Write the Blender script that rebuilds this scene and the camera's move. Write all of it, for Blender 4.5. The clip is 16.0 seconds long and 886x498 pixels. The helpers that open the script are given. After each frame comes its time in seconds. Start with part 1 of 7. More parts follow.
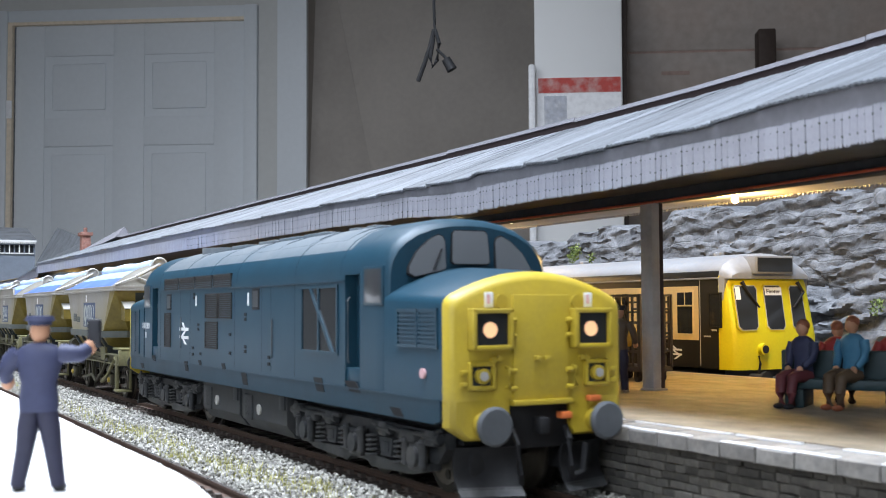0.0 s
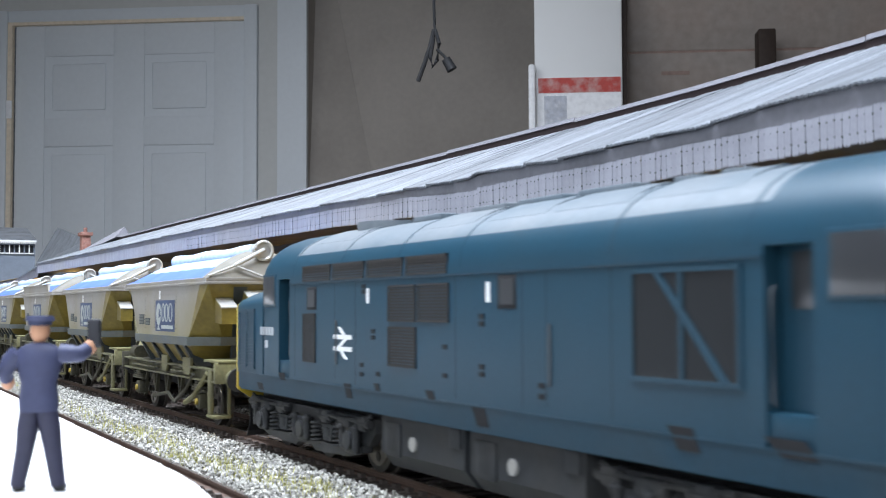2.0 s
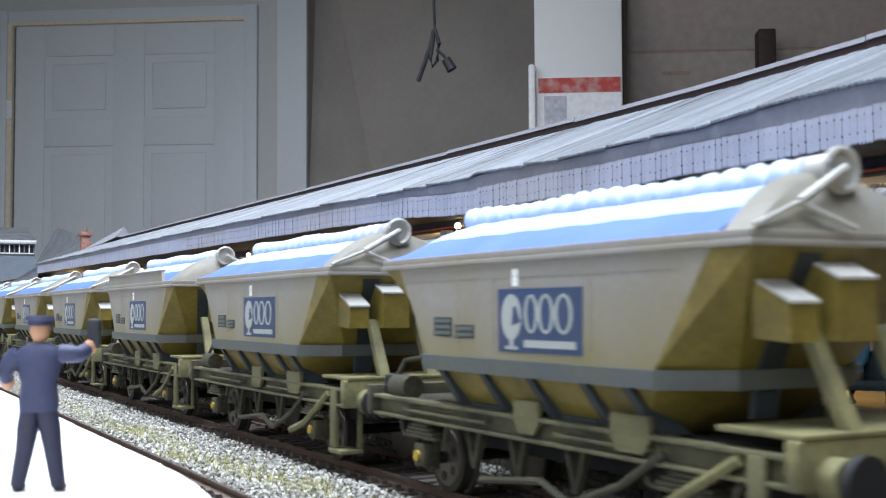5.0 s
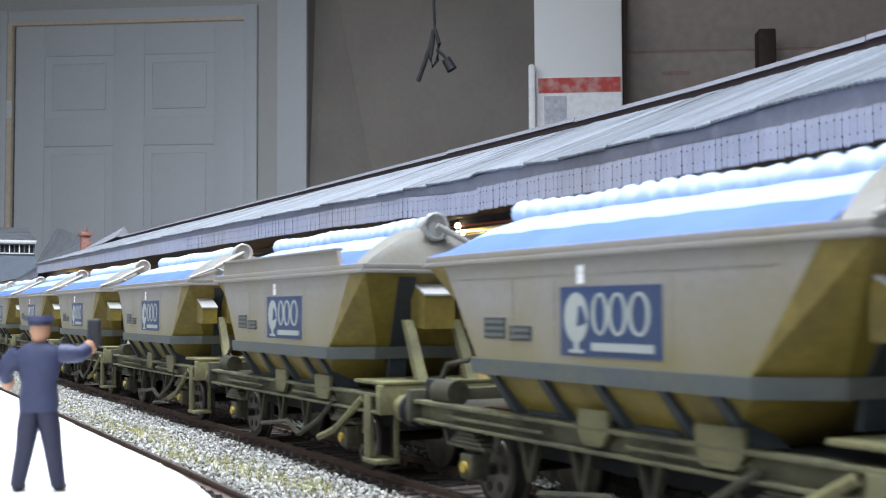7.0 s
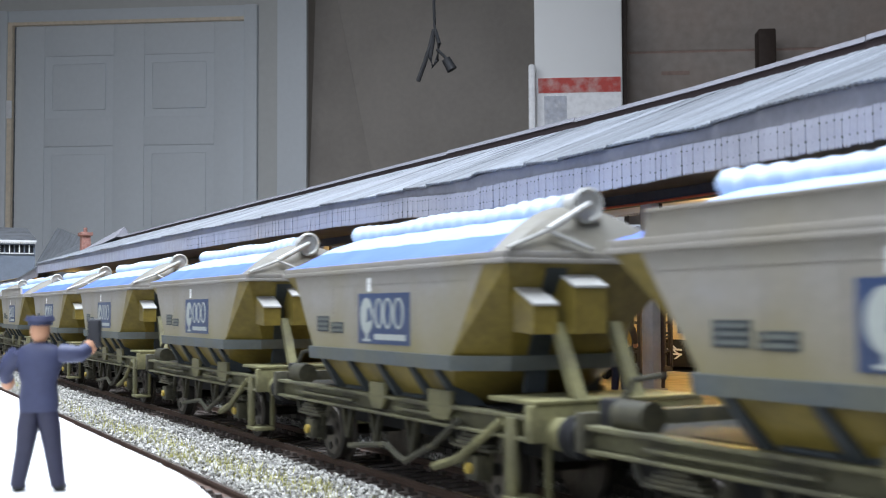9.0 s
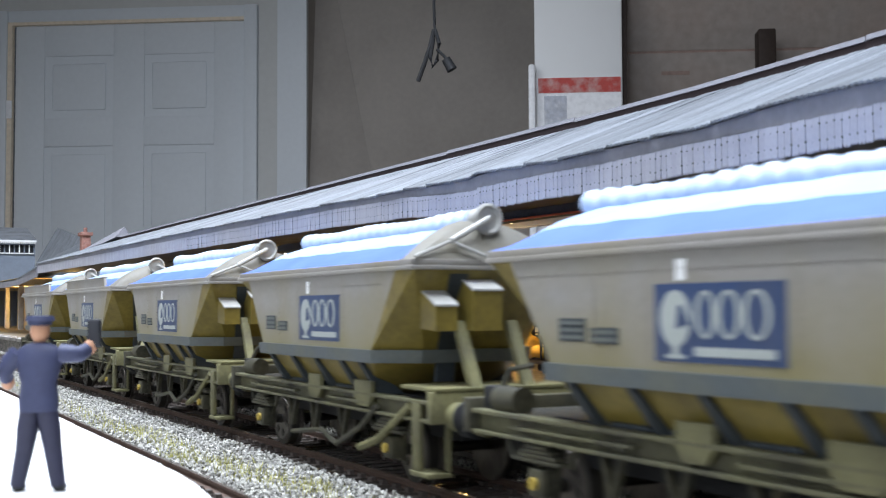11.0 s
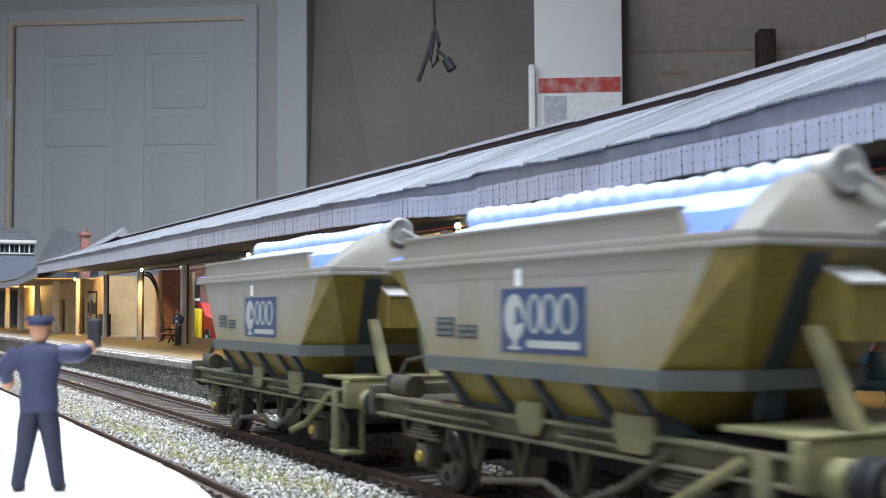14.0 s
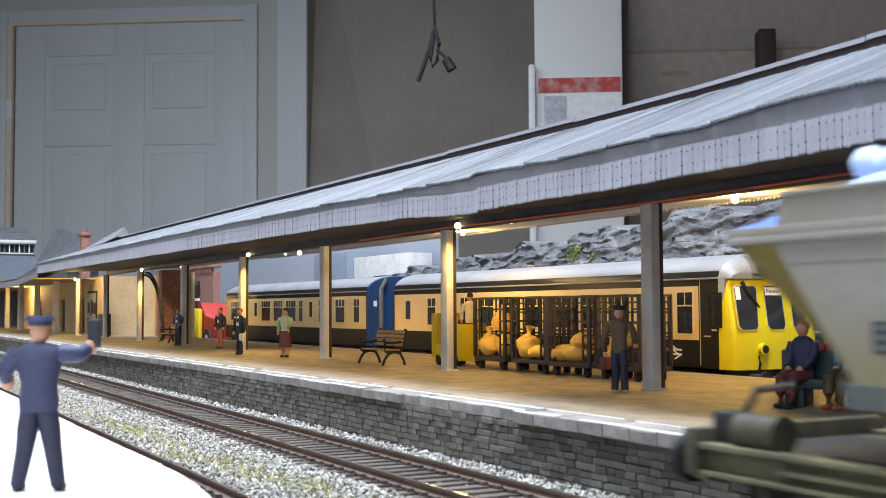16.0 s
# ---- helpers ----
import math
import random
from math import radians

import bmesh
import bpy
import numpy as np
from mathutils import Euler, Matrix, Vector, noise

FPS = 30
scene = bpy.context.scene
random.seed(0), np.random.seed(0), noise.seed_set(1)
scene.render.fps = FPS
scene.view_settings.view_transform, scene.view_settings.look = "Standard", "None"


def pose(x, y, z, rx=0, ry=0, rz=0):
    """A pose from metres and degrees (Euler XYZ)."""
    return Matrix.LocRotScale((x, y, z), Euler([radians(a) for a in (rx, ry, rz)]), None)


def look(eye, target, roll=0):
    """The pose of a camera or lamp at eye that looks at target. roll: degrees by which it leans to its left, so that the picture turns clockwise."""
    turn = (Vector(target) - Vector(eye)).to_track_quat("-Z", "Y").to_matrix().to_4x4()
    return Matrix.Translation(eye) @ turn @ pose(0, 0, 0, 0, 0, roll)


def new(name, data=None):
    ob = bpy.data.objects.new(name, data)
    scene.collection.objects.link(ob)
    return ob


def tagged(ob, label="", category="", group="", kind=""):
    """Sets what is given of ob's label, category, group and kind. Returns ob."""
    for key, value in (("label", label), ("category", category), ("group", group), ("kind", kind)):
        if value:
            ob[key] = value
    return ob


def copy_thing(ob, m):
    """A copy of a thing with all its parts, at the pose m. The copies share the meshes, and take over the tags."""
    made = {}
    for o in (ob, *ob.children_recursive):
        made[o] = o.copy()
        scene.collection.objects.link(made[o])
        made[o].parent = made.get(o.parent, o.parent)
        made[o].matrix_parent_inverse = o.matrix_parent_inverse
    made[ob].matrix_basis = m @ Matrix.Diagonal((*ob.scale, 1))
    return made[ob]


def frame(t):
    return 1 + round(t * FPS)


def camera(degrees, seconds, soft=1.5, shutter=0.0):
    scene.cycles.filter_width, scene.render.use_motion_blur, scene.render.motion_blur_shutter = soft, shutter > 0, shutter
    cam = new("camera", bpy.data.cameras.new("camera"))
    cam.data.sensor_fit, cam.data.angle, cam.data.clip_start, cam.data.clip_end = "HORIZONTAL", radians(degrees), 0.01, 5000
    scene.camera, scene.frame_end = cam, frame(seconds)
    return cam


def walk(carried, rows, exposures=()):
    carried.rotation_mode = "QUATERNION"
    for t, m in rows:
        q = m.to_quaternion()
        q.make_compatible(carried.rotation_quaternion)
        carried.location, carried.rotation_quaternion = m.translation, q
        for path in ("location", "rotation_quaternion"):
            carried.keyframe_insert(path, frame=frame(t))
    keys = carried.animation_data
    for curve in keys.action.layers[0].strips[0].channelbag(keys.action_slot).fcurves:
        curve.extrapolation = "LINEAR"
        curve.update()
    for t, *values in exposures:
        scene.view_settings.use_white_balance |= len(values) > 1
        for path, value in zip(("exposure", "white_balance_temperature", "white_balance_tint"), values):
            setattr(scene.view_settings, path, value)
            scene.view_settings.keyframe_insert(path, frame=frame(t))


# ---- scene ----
# A 4 mm scale model railway station. Lengths below are in millimetres and are turned into metres by MM.
MM = 0.001
EYE = (0.0, 0.0, 0.0333)
cam = camera(41.73, 16.0, soft=0.9, shutter=0.5)
AIM = Matrix(((0.46656844, 0.04739914, 0.88321414, EYE[0]),
              (0.88447043, -0.01925088, -0.46619896, EYE[1]),
              (-0.00509478, 0.99869051, -0.05090499, EYE[2]),
              (0, 0, 0, 1)))
walk(cam, [(0, AIM), (16, AIM)], exposures=[(0, 0.02, 6500, 10), (1, 0.14, 6500, 10), (2, 0.18, 6500, 10), (3.5, 0.06, 6500, 10), (8, 0.02, 6500, 10), (12, 0.0, 6500, 10), (16, -0.02, 6500, 10)])
cam.data.dof.use_dof = True
cam.data.dof.focus_distance = 0.52
cam.data.dof.aperture_fstop = 80.0

# ---------------------------------------------------------------- light
world = bpy.data.worlds.new("room_air")
scene.world = world
world.use_nodes = True
world.node_tree.nodes["Background"].inputs[0].default_value = (0.60, 0.66, 0.80, 1)
world.node_tree.nodes["Background"].inputs[1].default_value = 0.05


def area_lamp(name, eye, target, sx, sy, power, colour):
    d = bpy.data.lights.new(name, "AREA")
    d.shape, d.size, d.size_y, d.energy, d.color = "RECTANGLE", sx, sy, power, colour
    ob = new(name, d)
    ob.matrix_world = look(eye, target)
    return ob


area_lamp("ceiling_panel_light", (-0.26, -0.04, 1.10), (-0.30, 0.12, 0.0), 1.1, 0.6, 50.0, (0.83, 0.92, 1.07))
# unseen fill from the camera side, with no window built for it
area_lamp("window_daylight", (0.75, -1.25, 0.75), (-0.3, 0.15, 0.05), 1.0, 0.9, 14.0, (0.80, 0.90, 1.06))
# added unseen lamp that gives the train's shoulders their sheen and lights the door
area_lamp("ceiling_panel_light", (-2.0, 0.35, 1.36), (-2.0, 0.36, 0.0), 1.3, 0.9, 9.0, (0.86, 0.92, 1.02))
# added fill that brightens the lower door wall; the room has no such window
door_light = area_lamp("side_window_daylight", (-1.1, -1.9, 0.75), (-2.75, 2.6, -1.15), 1.0, 1.1, 4.5, (0.86, 0.90, 0.94))
door_light.data.spread = radians(84)


def warm_lamp(x, y, z, power=0.05, down=False):
    d = bpy.data.lights.new("station_bulb", "SPOT" if down else "POINT")
    if down:
        d.spot_size, d.spot_blend = radians(165), 0.4
    d.energy, d.color, d.shadow_soft_size = power, (1.0, 0.62, 0.18), 0.0022
    ob = new("station_bulb", d)
    ob.location = (x * MM, y * MM, z * MM)
    return ob


# ---------------------------------------------------------------- materials
def mat(name, base, rough=0.6, metal=0.0, var=0.25, size=3.0, bump=0.15, dirt=None, dirt_amount=0.4, dirt_size=12.0,
        spec=0.4, island=0.0, coat=0.0):
    """A painted or natural surface: base colour, grain of the given size (mm), larger stains of colour dirt, fine relief."""
    m = bpy.data.materials.new(name)
    m.use_nodes = True
    nt = m.node_tree
    b = nt.nodes["Principled BSDF"]
    b.inputs["Metallic"].default_value = metal
    b.inputs["Specular IOR Level"].default_value = spec
    b.inputs["Coat Weight"].default_value = coat
    co = nt.nodes.new("ShaderNodeTexCoord")
    n1 = nt.nodes.new("ShaderNodeTexNoise")
    n1.inputs["Scale"].default_value = 1000.0 / size
    n1.inputs["Detail"].default_value = 4.0
    nt.links.new(co.outputs["Object"], n1.inputs["Vector"])
    n2 = nt.nodes.new("ShaderNodeTexNoise")
    n2.inputs["Scale"].default_value = 1000.0 / dirt_size
    n2.inputs["Detail"].default_value = 5.0
    nt.links.new(co.outputs["Object"], n2.inputs["Vector"])
    ramp = nt.nodes.new("ShaderNodeMapRange")
    ramp.inputs[1].default_value, ramp.inputs[2].default_value = 0.25, 0.75
    ramp.inputs[3].default_value, ramp.inputs[4].default_value = 1 - var, 1 + var
    nt.links.new(n1.outputs["Fac"], ramp.inputs[0])
    value = ramp.outputs[0]
    if island:
        info = nt.nodes.new("ShaderNodeObjectInfo")
        geo = nt.nodes.new("ShaderNodeNewGeometry")
        add = nt.nodes.new("ShaderNodeMath")
        add.operation = "ADD"
        nt.links.new(info.outputs["Random"], add.inputs[0])
        nt.links.new(geo.outputs["Random Per Island"], add.inputs[1])
        mod = nt.nodes.new("ShaderNodeMath")
        mod.operation = "FRACT"
        nt.links.new(add.outputs[0], mod.inputs[0])
        r2 = nt.nodes.new("ShaderNodeMapRange")
        r2.inputs[3].default_value, r2.inputs[4].default_value = 1 - island, 1 + island
        nt.links.new(mod.outputs[0], r2.inputs[0])
        mul = nt.nodes.new("ShaderNodeMath")
        mul.operation = "MULTIPLY"
        nt.links.new(value, mul.inputs[0])
        nt.links.new(r2.outputs[0], mul.inputs[1])
        value = mul.outputs[0]
    c = nt.nodes.new("ShaderNodeMix")
    c.data_type = "RGBA"
    c.inputs[6].default_value = (*base, 1)
    c.inputs[7].default_value = (*(dirt or [v * 0.7 for v in base]), 1)
    r3 = nt.nodes.new("ShaderNodeMapRange")
    r3.inputs[1].default_value, r3.inputs[2].default_value = 0.42, 0.72
    r3.inputs[3].default_value, r3.inputs[4].default_value = 0.0, dirt_amount
    nt.links.new(n2.outputs["Fac"], r3.inputs[0])
    nt.links.new(r3.outputs[0], c.inputs[0])
    hsv = nt.nodes.new("ShaderNodeHueSaturation")
    nt.links.new(c.outputs[2], hsv.inputs["Color"])
    nt.links.new(value, hsv.inputs["Value"])
    nt.links.new(hsv.outputs[0], b.inputs["Base Color"])
    rr = nt.nodes.new("ShaderNodeMapRange")
    rr.inputs[3].default_value, rr.inputs[4].default_value = max(0.02, rough - 0.12), min(1.0, rough + 0.12)
    nt.links.new(n2.outputs["Fac"], rr.inputs[0])
    nt.links.new(rr.outputs[0], b.inputs["Roughness"])
    if bump:
        bp = nt.nodes.new("ShaderNodeBump")
        bp.inputs["Strength"].default_value = bump
        bp.inputs["Distance"].default_value = size * MM * 0.25
        nt.links.new(n1.outputs["Fac"], bp.inputs["Height"])
        nt.links.new(bp.outputs[0], b.inputs["Normal"])
    return m


def glow(name, colour, strength):
    m = bpy.data.materials.new(name)
    m.use_nodes = True
    b = m.node_tree.nodes["Principled BSDF"]
    b.inputs["Base Color"].default_value = (*colour, 1)
    b.inputs["Emission Color"].default_value = (*colour, 1)
    b.inputs["Emission Strength"].default_value = strength
    return m


def glass(name, tint, rough=0.05):
    m = bpy.data.materials.new(name)
    m.use_nodes = True
    b = m.node_tree.nodes["Principled BSDF"]
    b.inputs["Base Color"].default_value = (*tint, 1)
    b.inputs["Roughness"].default_value = rough
    b.inputs["IOR"].default_value = 1.45
    b.inputs["Coat Weight"].default_value = 0.3
    return m


M_BLUE = mat("rail_blue_paint", (0.0085, 0.042, 0.068), 0.42, var=0.08, size=0.8, bump=0.03, dirt=(0.016, 0.043, 0.059), dirt_amount=0.5, dirt_size=30, spec=0.42)
# roof grey holds weathering and also the bright reflection on dark blue
M_ROOF = mat("weathered_roof_and_sheen", (0.145, 0.165, 0.18), 0.4, var=0.1, size=1.0, bump=0.04, dirt=(0.06, 0.10, 0.13), dirt_amount=0.6, dirt_size=25)
M_SKIRT = mat("dusty_skirt_paint", (0.010, 0.039, 0.062), 0.46, var=0.1, size=1.0, bump=0.05, dirt=(0.030, 0.046, 0.056), dirt_amount=0.6, dirt_size=16, spec=0.4)
M_YELLOW = mat("warning_yellow_paint", (0.47, 0.345, 0.03), 0.42, var=0.05, size=0.8, bump=0.02, dirt=(0.33, 0.25, 0.06), dirt_amount=0.5, dirt_size=10, spec=0.45)
M_DMUYEL = mat("bright_yellow_paint", (0.58, 0.50, 0.008), 0.4, var=0.04, size=0.8, bump=0.02, dirt=(0.55, 0.42, 0.02), dirt_amount=0.3, dirt_size=15)
M_BOGIE = mat("grimy_bogie_plastic", (0.032, 0.034, 0.036), 0.5, var=0.25, size=1.2, bump=0.12, dirt=(0.085, 0.08, 0.074), dirt_amount=0.6, dirt_size=5)
M_TANK = mat("grey_tank_plastic", (0.034, 0.037, 0.04), 0.6, var=0.12, size=1.5, bump=0.06, dirt=(0.06, 0.056, 0.05), dirt_amount=0.5, dirt_size=9)
M_BLACK = mat("matt_black", (0.012, 0.012, 0.013), 0.7, var=0.2, size=1.0, bump=0.05)
M_GRILLE = mat("brown_grey_grille", (0.030, 0.028, 0.026), 0.7, var=0.2, size=0.6, bump=0.1)
M_WHITE = mat("white_transfer", (0.78, 0.78, 0.76), 0.5, var=0.04, size=1.0, bump=0.0, dirt=(0.6, 0.6, 0.58))
M_BAR = mat("faded_white_bar", (0.46, 0.48, 0.49), 0.5, var=0.1, size=0.6, bump=0.0)
M_PINK = mat("faded_red_transfer", (0.70, 0.42, 0.42), 0.5, var=0.1, size=0.8, bump=0.0)
M_BUFFER = mat("buffer_steel", (0.10, 0.108, 0.115), 0.5, 0.1, var=0.06, size=1.0, bump=0.02)
M_GLASS = glass("smoky_glazing", (0.034, 0.036, 0.039), 0.3)
M_CABGLASS = glass("pale_glazing", (0.13, 0.135, 0.14), 0.18)
M_DARKGLASS = glass("dark_glazing", (0.02, 0.022, 0.024), 0.08)
M_LAMPWARM = glow("warm_headcode_lamp", (1.0, 0.62, 0.33), 0.5)
M_ORANGE = mat("orange_pipe_end", (0.72, 0.18, 0.05), 0.5, var=0.08, bump=0.0)
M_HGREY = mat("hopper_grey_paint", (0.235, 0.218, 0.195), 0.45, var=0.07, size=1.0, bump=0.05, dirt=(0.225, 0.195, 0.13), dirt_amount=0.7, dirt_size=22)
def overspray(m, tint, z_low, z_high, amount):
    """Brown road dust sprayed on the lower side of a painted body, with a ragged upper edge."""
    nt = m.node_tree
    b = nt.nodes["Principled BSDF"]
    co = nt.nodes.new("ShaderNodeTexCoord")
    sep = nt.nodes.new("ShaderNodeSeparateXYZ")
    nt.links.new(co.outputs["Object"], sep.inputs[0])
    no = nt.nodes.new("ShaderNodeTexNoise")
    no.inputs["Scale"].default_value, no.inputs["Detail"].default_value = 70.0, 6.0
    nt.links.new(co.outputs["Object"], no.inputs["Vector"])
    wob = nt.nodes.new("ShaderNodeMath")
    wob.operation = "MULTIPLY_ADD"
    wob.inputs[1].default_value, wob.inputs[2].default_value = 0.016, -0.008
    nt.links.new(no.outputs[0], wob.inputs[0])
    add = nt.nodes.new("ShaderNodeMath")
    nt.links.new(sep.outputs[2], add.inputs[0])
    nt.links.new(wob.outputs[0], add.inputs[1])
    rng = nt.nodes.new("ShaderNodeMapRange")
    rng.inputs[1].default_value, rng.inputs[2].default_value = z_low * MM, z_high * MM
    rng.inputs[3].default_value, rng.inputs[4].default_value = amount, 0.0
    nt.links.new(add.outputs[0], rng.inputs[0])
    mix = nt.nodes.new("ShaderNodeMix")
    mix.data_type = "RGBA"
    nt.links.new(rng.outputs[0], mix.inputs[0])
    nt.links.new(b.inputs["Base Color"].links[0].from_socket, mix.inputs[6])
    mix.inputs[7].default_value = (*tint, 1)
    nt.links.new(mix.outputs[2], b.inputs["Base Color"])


def streaks(m, scale, low, high):
    """Fine streaks: noise stretched by the given scale per axis, scaling the colour between low and high."""
    nt = m.node_tree
    b = nt.nodes["Principled BSDF"]
    co = nt.nodes.new("ShaderNodeTexCoord")
    mp = nt.nodes.new("ShaderNodeMapping")
    mp.inputs["Scale"].default_value = scale
    nt.links.new(co.outputs["Object"], mp.inputs["Vector"])
    no = nt.nodes.new("ShaderNodeTexNoise")
    no.inputs["Scale"].default_value, no.inputs["Detail"].default_value = 1.0, 5.0
    nt.links.new(mp.outputs[0], no.inputs["Vector"])
    rng = nt.nodes.new("ShaderNodeMapRange")
    rng.inputs[1].default_value, rng.inputs[2].default_value = 0.3, 0.7
    rng.inputs[3].default_value, rng.inputs[4].default_value = low, high
    nt.links.new(no.outputs[0], rng.inputs[0])
    mul = nt.nodes.new("ShaderNodeMix")
    mul.data_type, mul.blend_type = "RGBA", "MULTIPLY"
    mul.inputs[0].default_value = 1.0
    nt.links.new(b.inputs["Base Color"].links[0].from_socket, mul.inputs[6])
    nt.links.new(rng.outputs[0], mul.inputs[7])
    nt.links.new(mul.outputs[2], b.inputs["Base Color"])


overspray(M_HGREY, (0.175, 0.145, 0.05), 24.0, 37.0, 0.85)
M_HOLIVE = mat("olive_dusted_paint", (0.19, 0.142, 0.028), 0.45, var=0.16, size=1.4, bump=0.06, dirt=(0.045, 0.034, 0.013), dirt_amount=0.75, dirt_size=14)
M_HFRAME = mat("dusty_frame_paint", (0.175, 0.162, 0.075), 0.52, var=0.25, size=1.0, bump=0.1, dirt=(0.07, 0.064, 0.04), dirt_amount=0.75, dirt_size=8)
M_SOLE = mat("grimy_solebar_paint", (0.125, 0.118, 0.062), 0.55, var=0.25, size=1.0, bump=0.1, dirt=(0.05, 0.046, 0.034), dirt_amount=0.8, dirt_size=9)
M_HBAND = mat("blue_grey_band", (0.085, 0.098, 0.098), 0.6, var=0.1, size=1.2, bump=0.05, dirt=(0.15, 0.14, 0.08), dirt_amount=0.5, dirt_size=12)
M_HUNDER = mat("grimy_running_gear", (0.046, 0.043, 0.029), 0.55, var=0.3, size=1.0, bump=0.1, dirt=(0.10, 0.088, 0.045), dirt_amount=0.6, dirt_size=5)
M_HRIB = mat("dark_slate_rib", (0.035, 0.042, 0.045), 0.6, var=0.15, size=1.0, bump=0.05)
M_SHEET = mat("pale_blue_sheet", (0.27, 0.39, 0.63), 0.7, var=0.05, size=1.5, bump=0.05, dirt=(0.37, 0.48, 0.66), dirt_amount=0.5, dirt_size=9)
M_SHEETBAND = mat("deep_blue_sheet", (0.075, 0.14, 0.47), 0.72, var=0.06, size=1.5, bump=0.04)
M_ROLL = mat("white_rolled_sheet", (0.41, 0.49, 0.61), 0.55, var=0.05, size=1.2, bump=0.05)
M_SILVER = mat("silver_bar", (0.44, 0.43, 0.40), 0.42, 0.25, var=0.08, size=1.0, bump=0.02)
M_HOODGREY = mat("hood_grey_plastic", (0.165, 0.155, 0.132), 0.5, var=0.08, size=1.2, bump=0.04, dirt=(0.12, 0.10, 0.055), dirt_amount=0.6)
M_NAVY = mat("navy_transfer", (0.022, 0.045, 0.11), 0.5, var=0.06, size=1.0, bump=0.0, dirt=(0.05, 0.055, 0.08), dirt_amount=0.4, dirt_size=7)
M_CREAMDOT = mat("cream_transfer", (0.33, 0.35, 0.32), 0.55, var=0.06, size=0.8, bump=0.0)
M_AXLE = mat("yellow_axlebox_cap", (0.38, 0.27, 0.05), 0.5, var=0.1, bump=0.03)
M_WHEEL = mat("dark_wheel_metal", (0.022, 0.020, 0.017), 0.55, 0.1, var=0.25, size=1.0, bump=0.08, dirt=(0.05, 0.04, 0.026), dirt_amount=0.6, dirt_size=4)
M_TYRE = mat("dull_tyre_metal", (0.16, 0.14, 0.12), 0.4, 0.7, var=0.15, size=1.0, bump=0.03, dirt=(0.06, 0.05, 0.04), dirt_amount=0.6, dirt_size=4)
M_RAILSIDE = mat("rusty_rail_paint", (0.095, 0.060, 0.044), 0.7, var=0.2, size=1.5, bump=0.15, dirt=(0.07, 0.04, 0.028), dirt_amount=0.6, dirt_size=10)
M_RAILTOP = mat("polished_rail_head", (0.42, 0.38, 0.35), 0.28, 0.9, var=0.12, size=1.0, bump=0.02, dirt=(0.2, 0.12, 0.09), dirt_amount=0.5, dirt_size=6)
M_SLEEPER = mat("dark_sleeper_plastic", (0.075, 0.058, 0.048), 0.75, var=0.25, size=1.0, bump=0.25, dirt=(0.11, 0.10, 0.09), dirt_amount=0.6, dirt_size=4, island=0.25)
M_BALLAST = mat("granite_ballast", (0.36, 0.348, 0.315), 0.85, var=0.2, size=0.5, bump=0.2, dirt=(0.26, 0.25, 0.20), dirt_amount=0.6, dirt_size=10, island=0.5)
M_CESS = mat("ballast_bed", (0.20, 0.19, 0.17), 0.9, var=0.4, size=0.9, bump=0.6, dirt=(0.12, 0.11, 0.09), dirt_amount=0.6, dirt_size=8)
M_GRASS = mat("straw_green_fibres", (0.42, 0.40, 0.13), 0.8, var=0.2, size=3, bump=0.0, island=0.35)
M_TOPTAN = mat("tan_platform_surface", (0.30, 0.252, 0.185), 0.75, var=0.16, size=1.0, bump=0.14, dirt=(0.235, 0.185, 0.13), dirt_amount=0.7, dirt_size=14)
streaks(M_TOPTAN, (130.0, 200.0, 100.0), 0.72, 1.15)
M_COPING = mat("grey_coping_stone", (0.235, 0.218, 0.195), 0.75, var=0.18, size=1.0, bump=0.2, dirt=(0.13, 0.125, 0.12), dirt_amount=0.75, dirt_size=5, island=0.2)
M_WHITELINE = mat("white_edge_paint", (0.66, 0.66, 0.67), 0.6, var=0.06, size=2, bump=0.05, dirt=(0.55, 0.53, 0.5), dirt_amount=0.5, dirt_size=9)
M_STONE = mat("grey_wall_stone", (0.135, 0.122, 0.10), 0.85, var=0.25, size=0.8, bump=0.35, dirt=(0.085, 0.08, 0.075), dirt_amount=0.7, dirt_size=6, island=0.38)
M_MORTAR = mat("dark_mortar", (0.05, 0.048, 0.045), 0.9, var=0.2, size=1, bump=0.2)
M_PALEPLAT = mat("pale_paper_paving", (0.74, 0.73, 0.715), 0.7, var=0.03, size=2, bump=0.03, dirt=(0.66, 0.63, 0.6), dirt_amount=0.35, dirt_size=30, island=0.04)
M_SLATE = mat("grey_slate_sheet", (0.150, 0.162, 0.178), 0.42, var=0.16, size=1.2, bump=0.25, dirt=(0.105, 0.11, 0.12), dirt_amount=0.7, dirt_size=12, island=0.2)
streaks(M_SLATE, (420.0, 18.0, 18.0), 0.62, 1.3)
M_VALANCE = mat("pale_valance_card", (0.35, 0.35, 0.385), 0.65, var=0.08, size=1.0, bump=0.06, dirt=(0.30, 0.29, 0.33), dirt_amount=0.6, dirt_size=7, island=0.05)
M_FASCIA = mat("lilac_grey_fascia", (0.225, 0.22, 0.24), 0.65, var=0.1, size=1.5, bump=0.08, dirt=(0.17, 0.165, 0.18), dirt_amount=0.6, dirt_size=12)
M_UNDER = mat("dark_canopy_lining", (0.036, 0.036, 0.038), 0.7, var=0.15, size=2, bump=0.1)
M_POST = mat("grey_post_paint", (0.52, 0.51, 0.50), 0.6, var=0.07, size=1.5, bump=0.06, dirt=(0.27, 0.25, 0.23), dirt_amount=0.5, dirt_size=8)
M_POSTDARK = mat("brown_post_and_ridge_shade", (0.035, 0.022, 0.022), 0.6, var=0.12, size=1.5, bump=0.05)
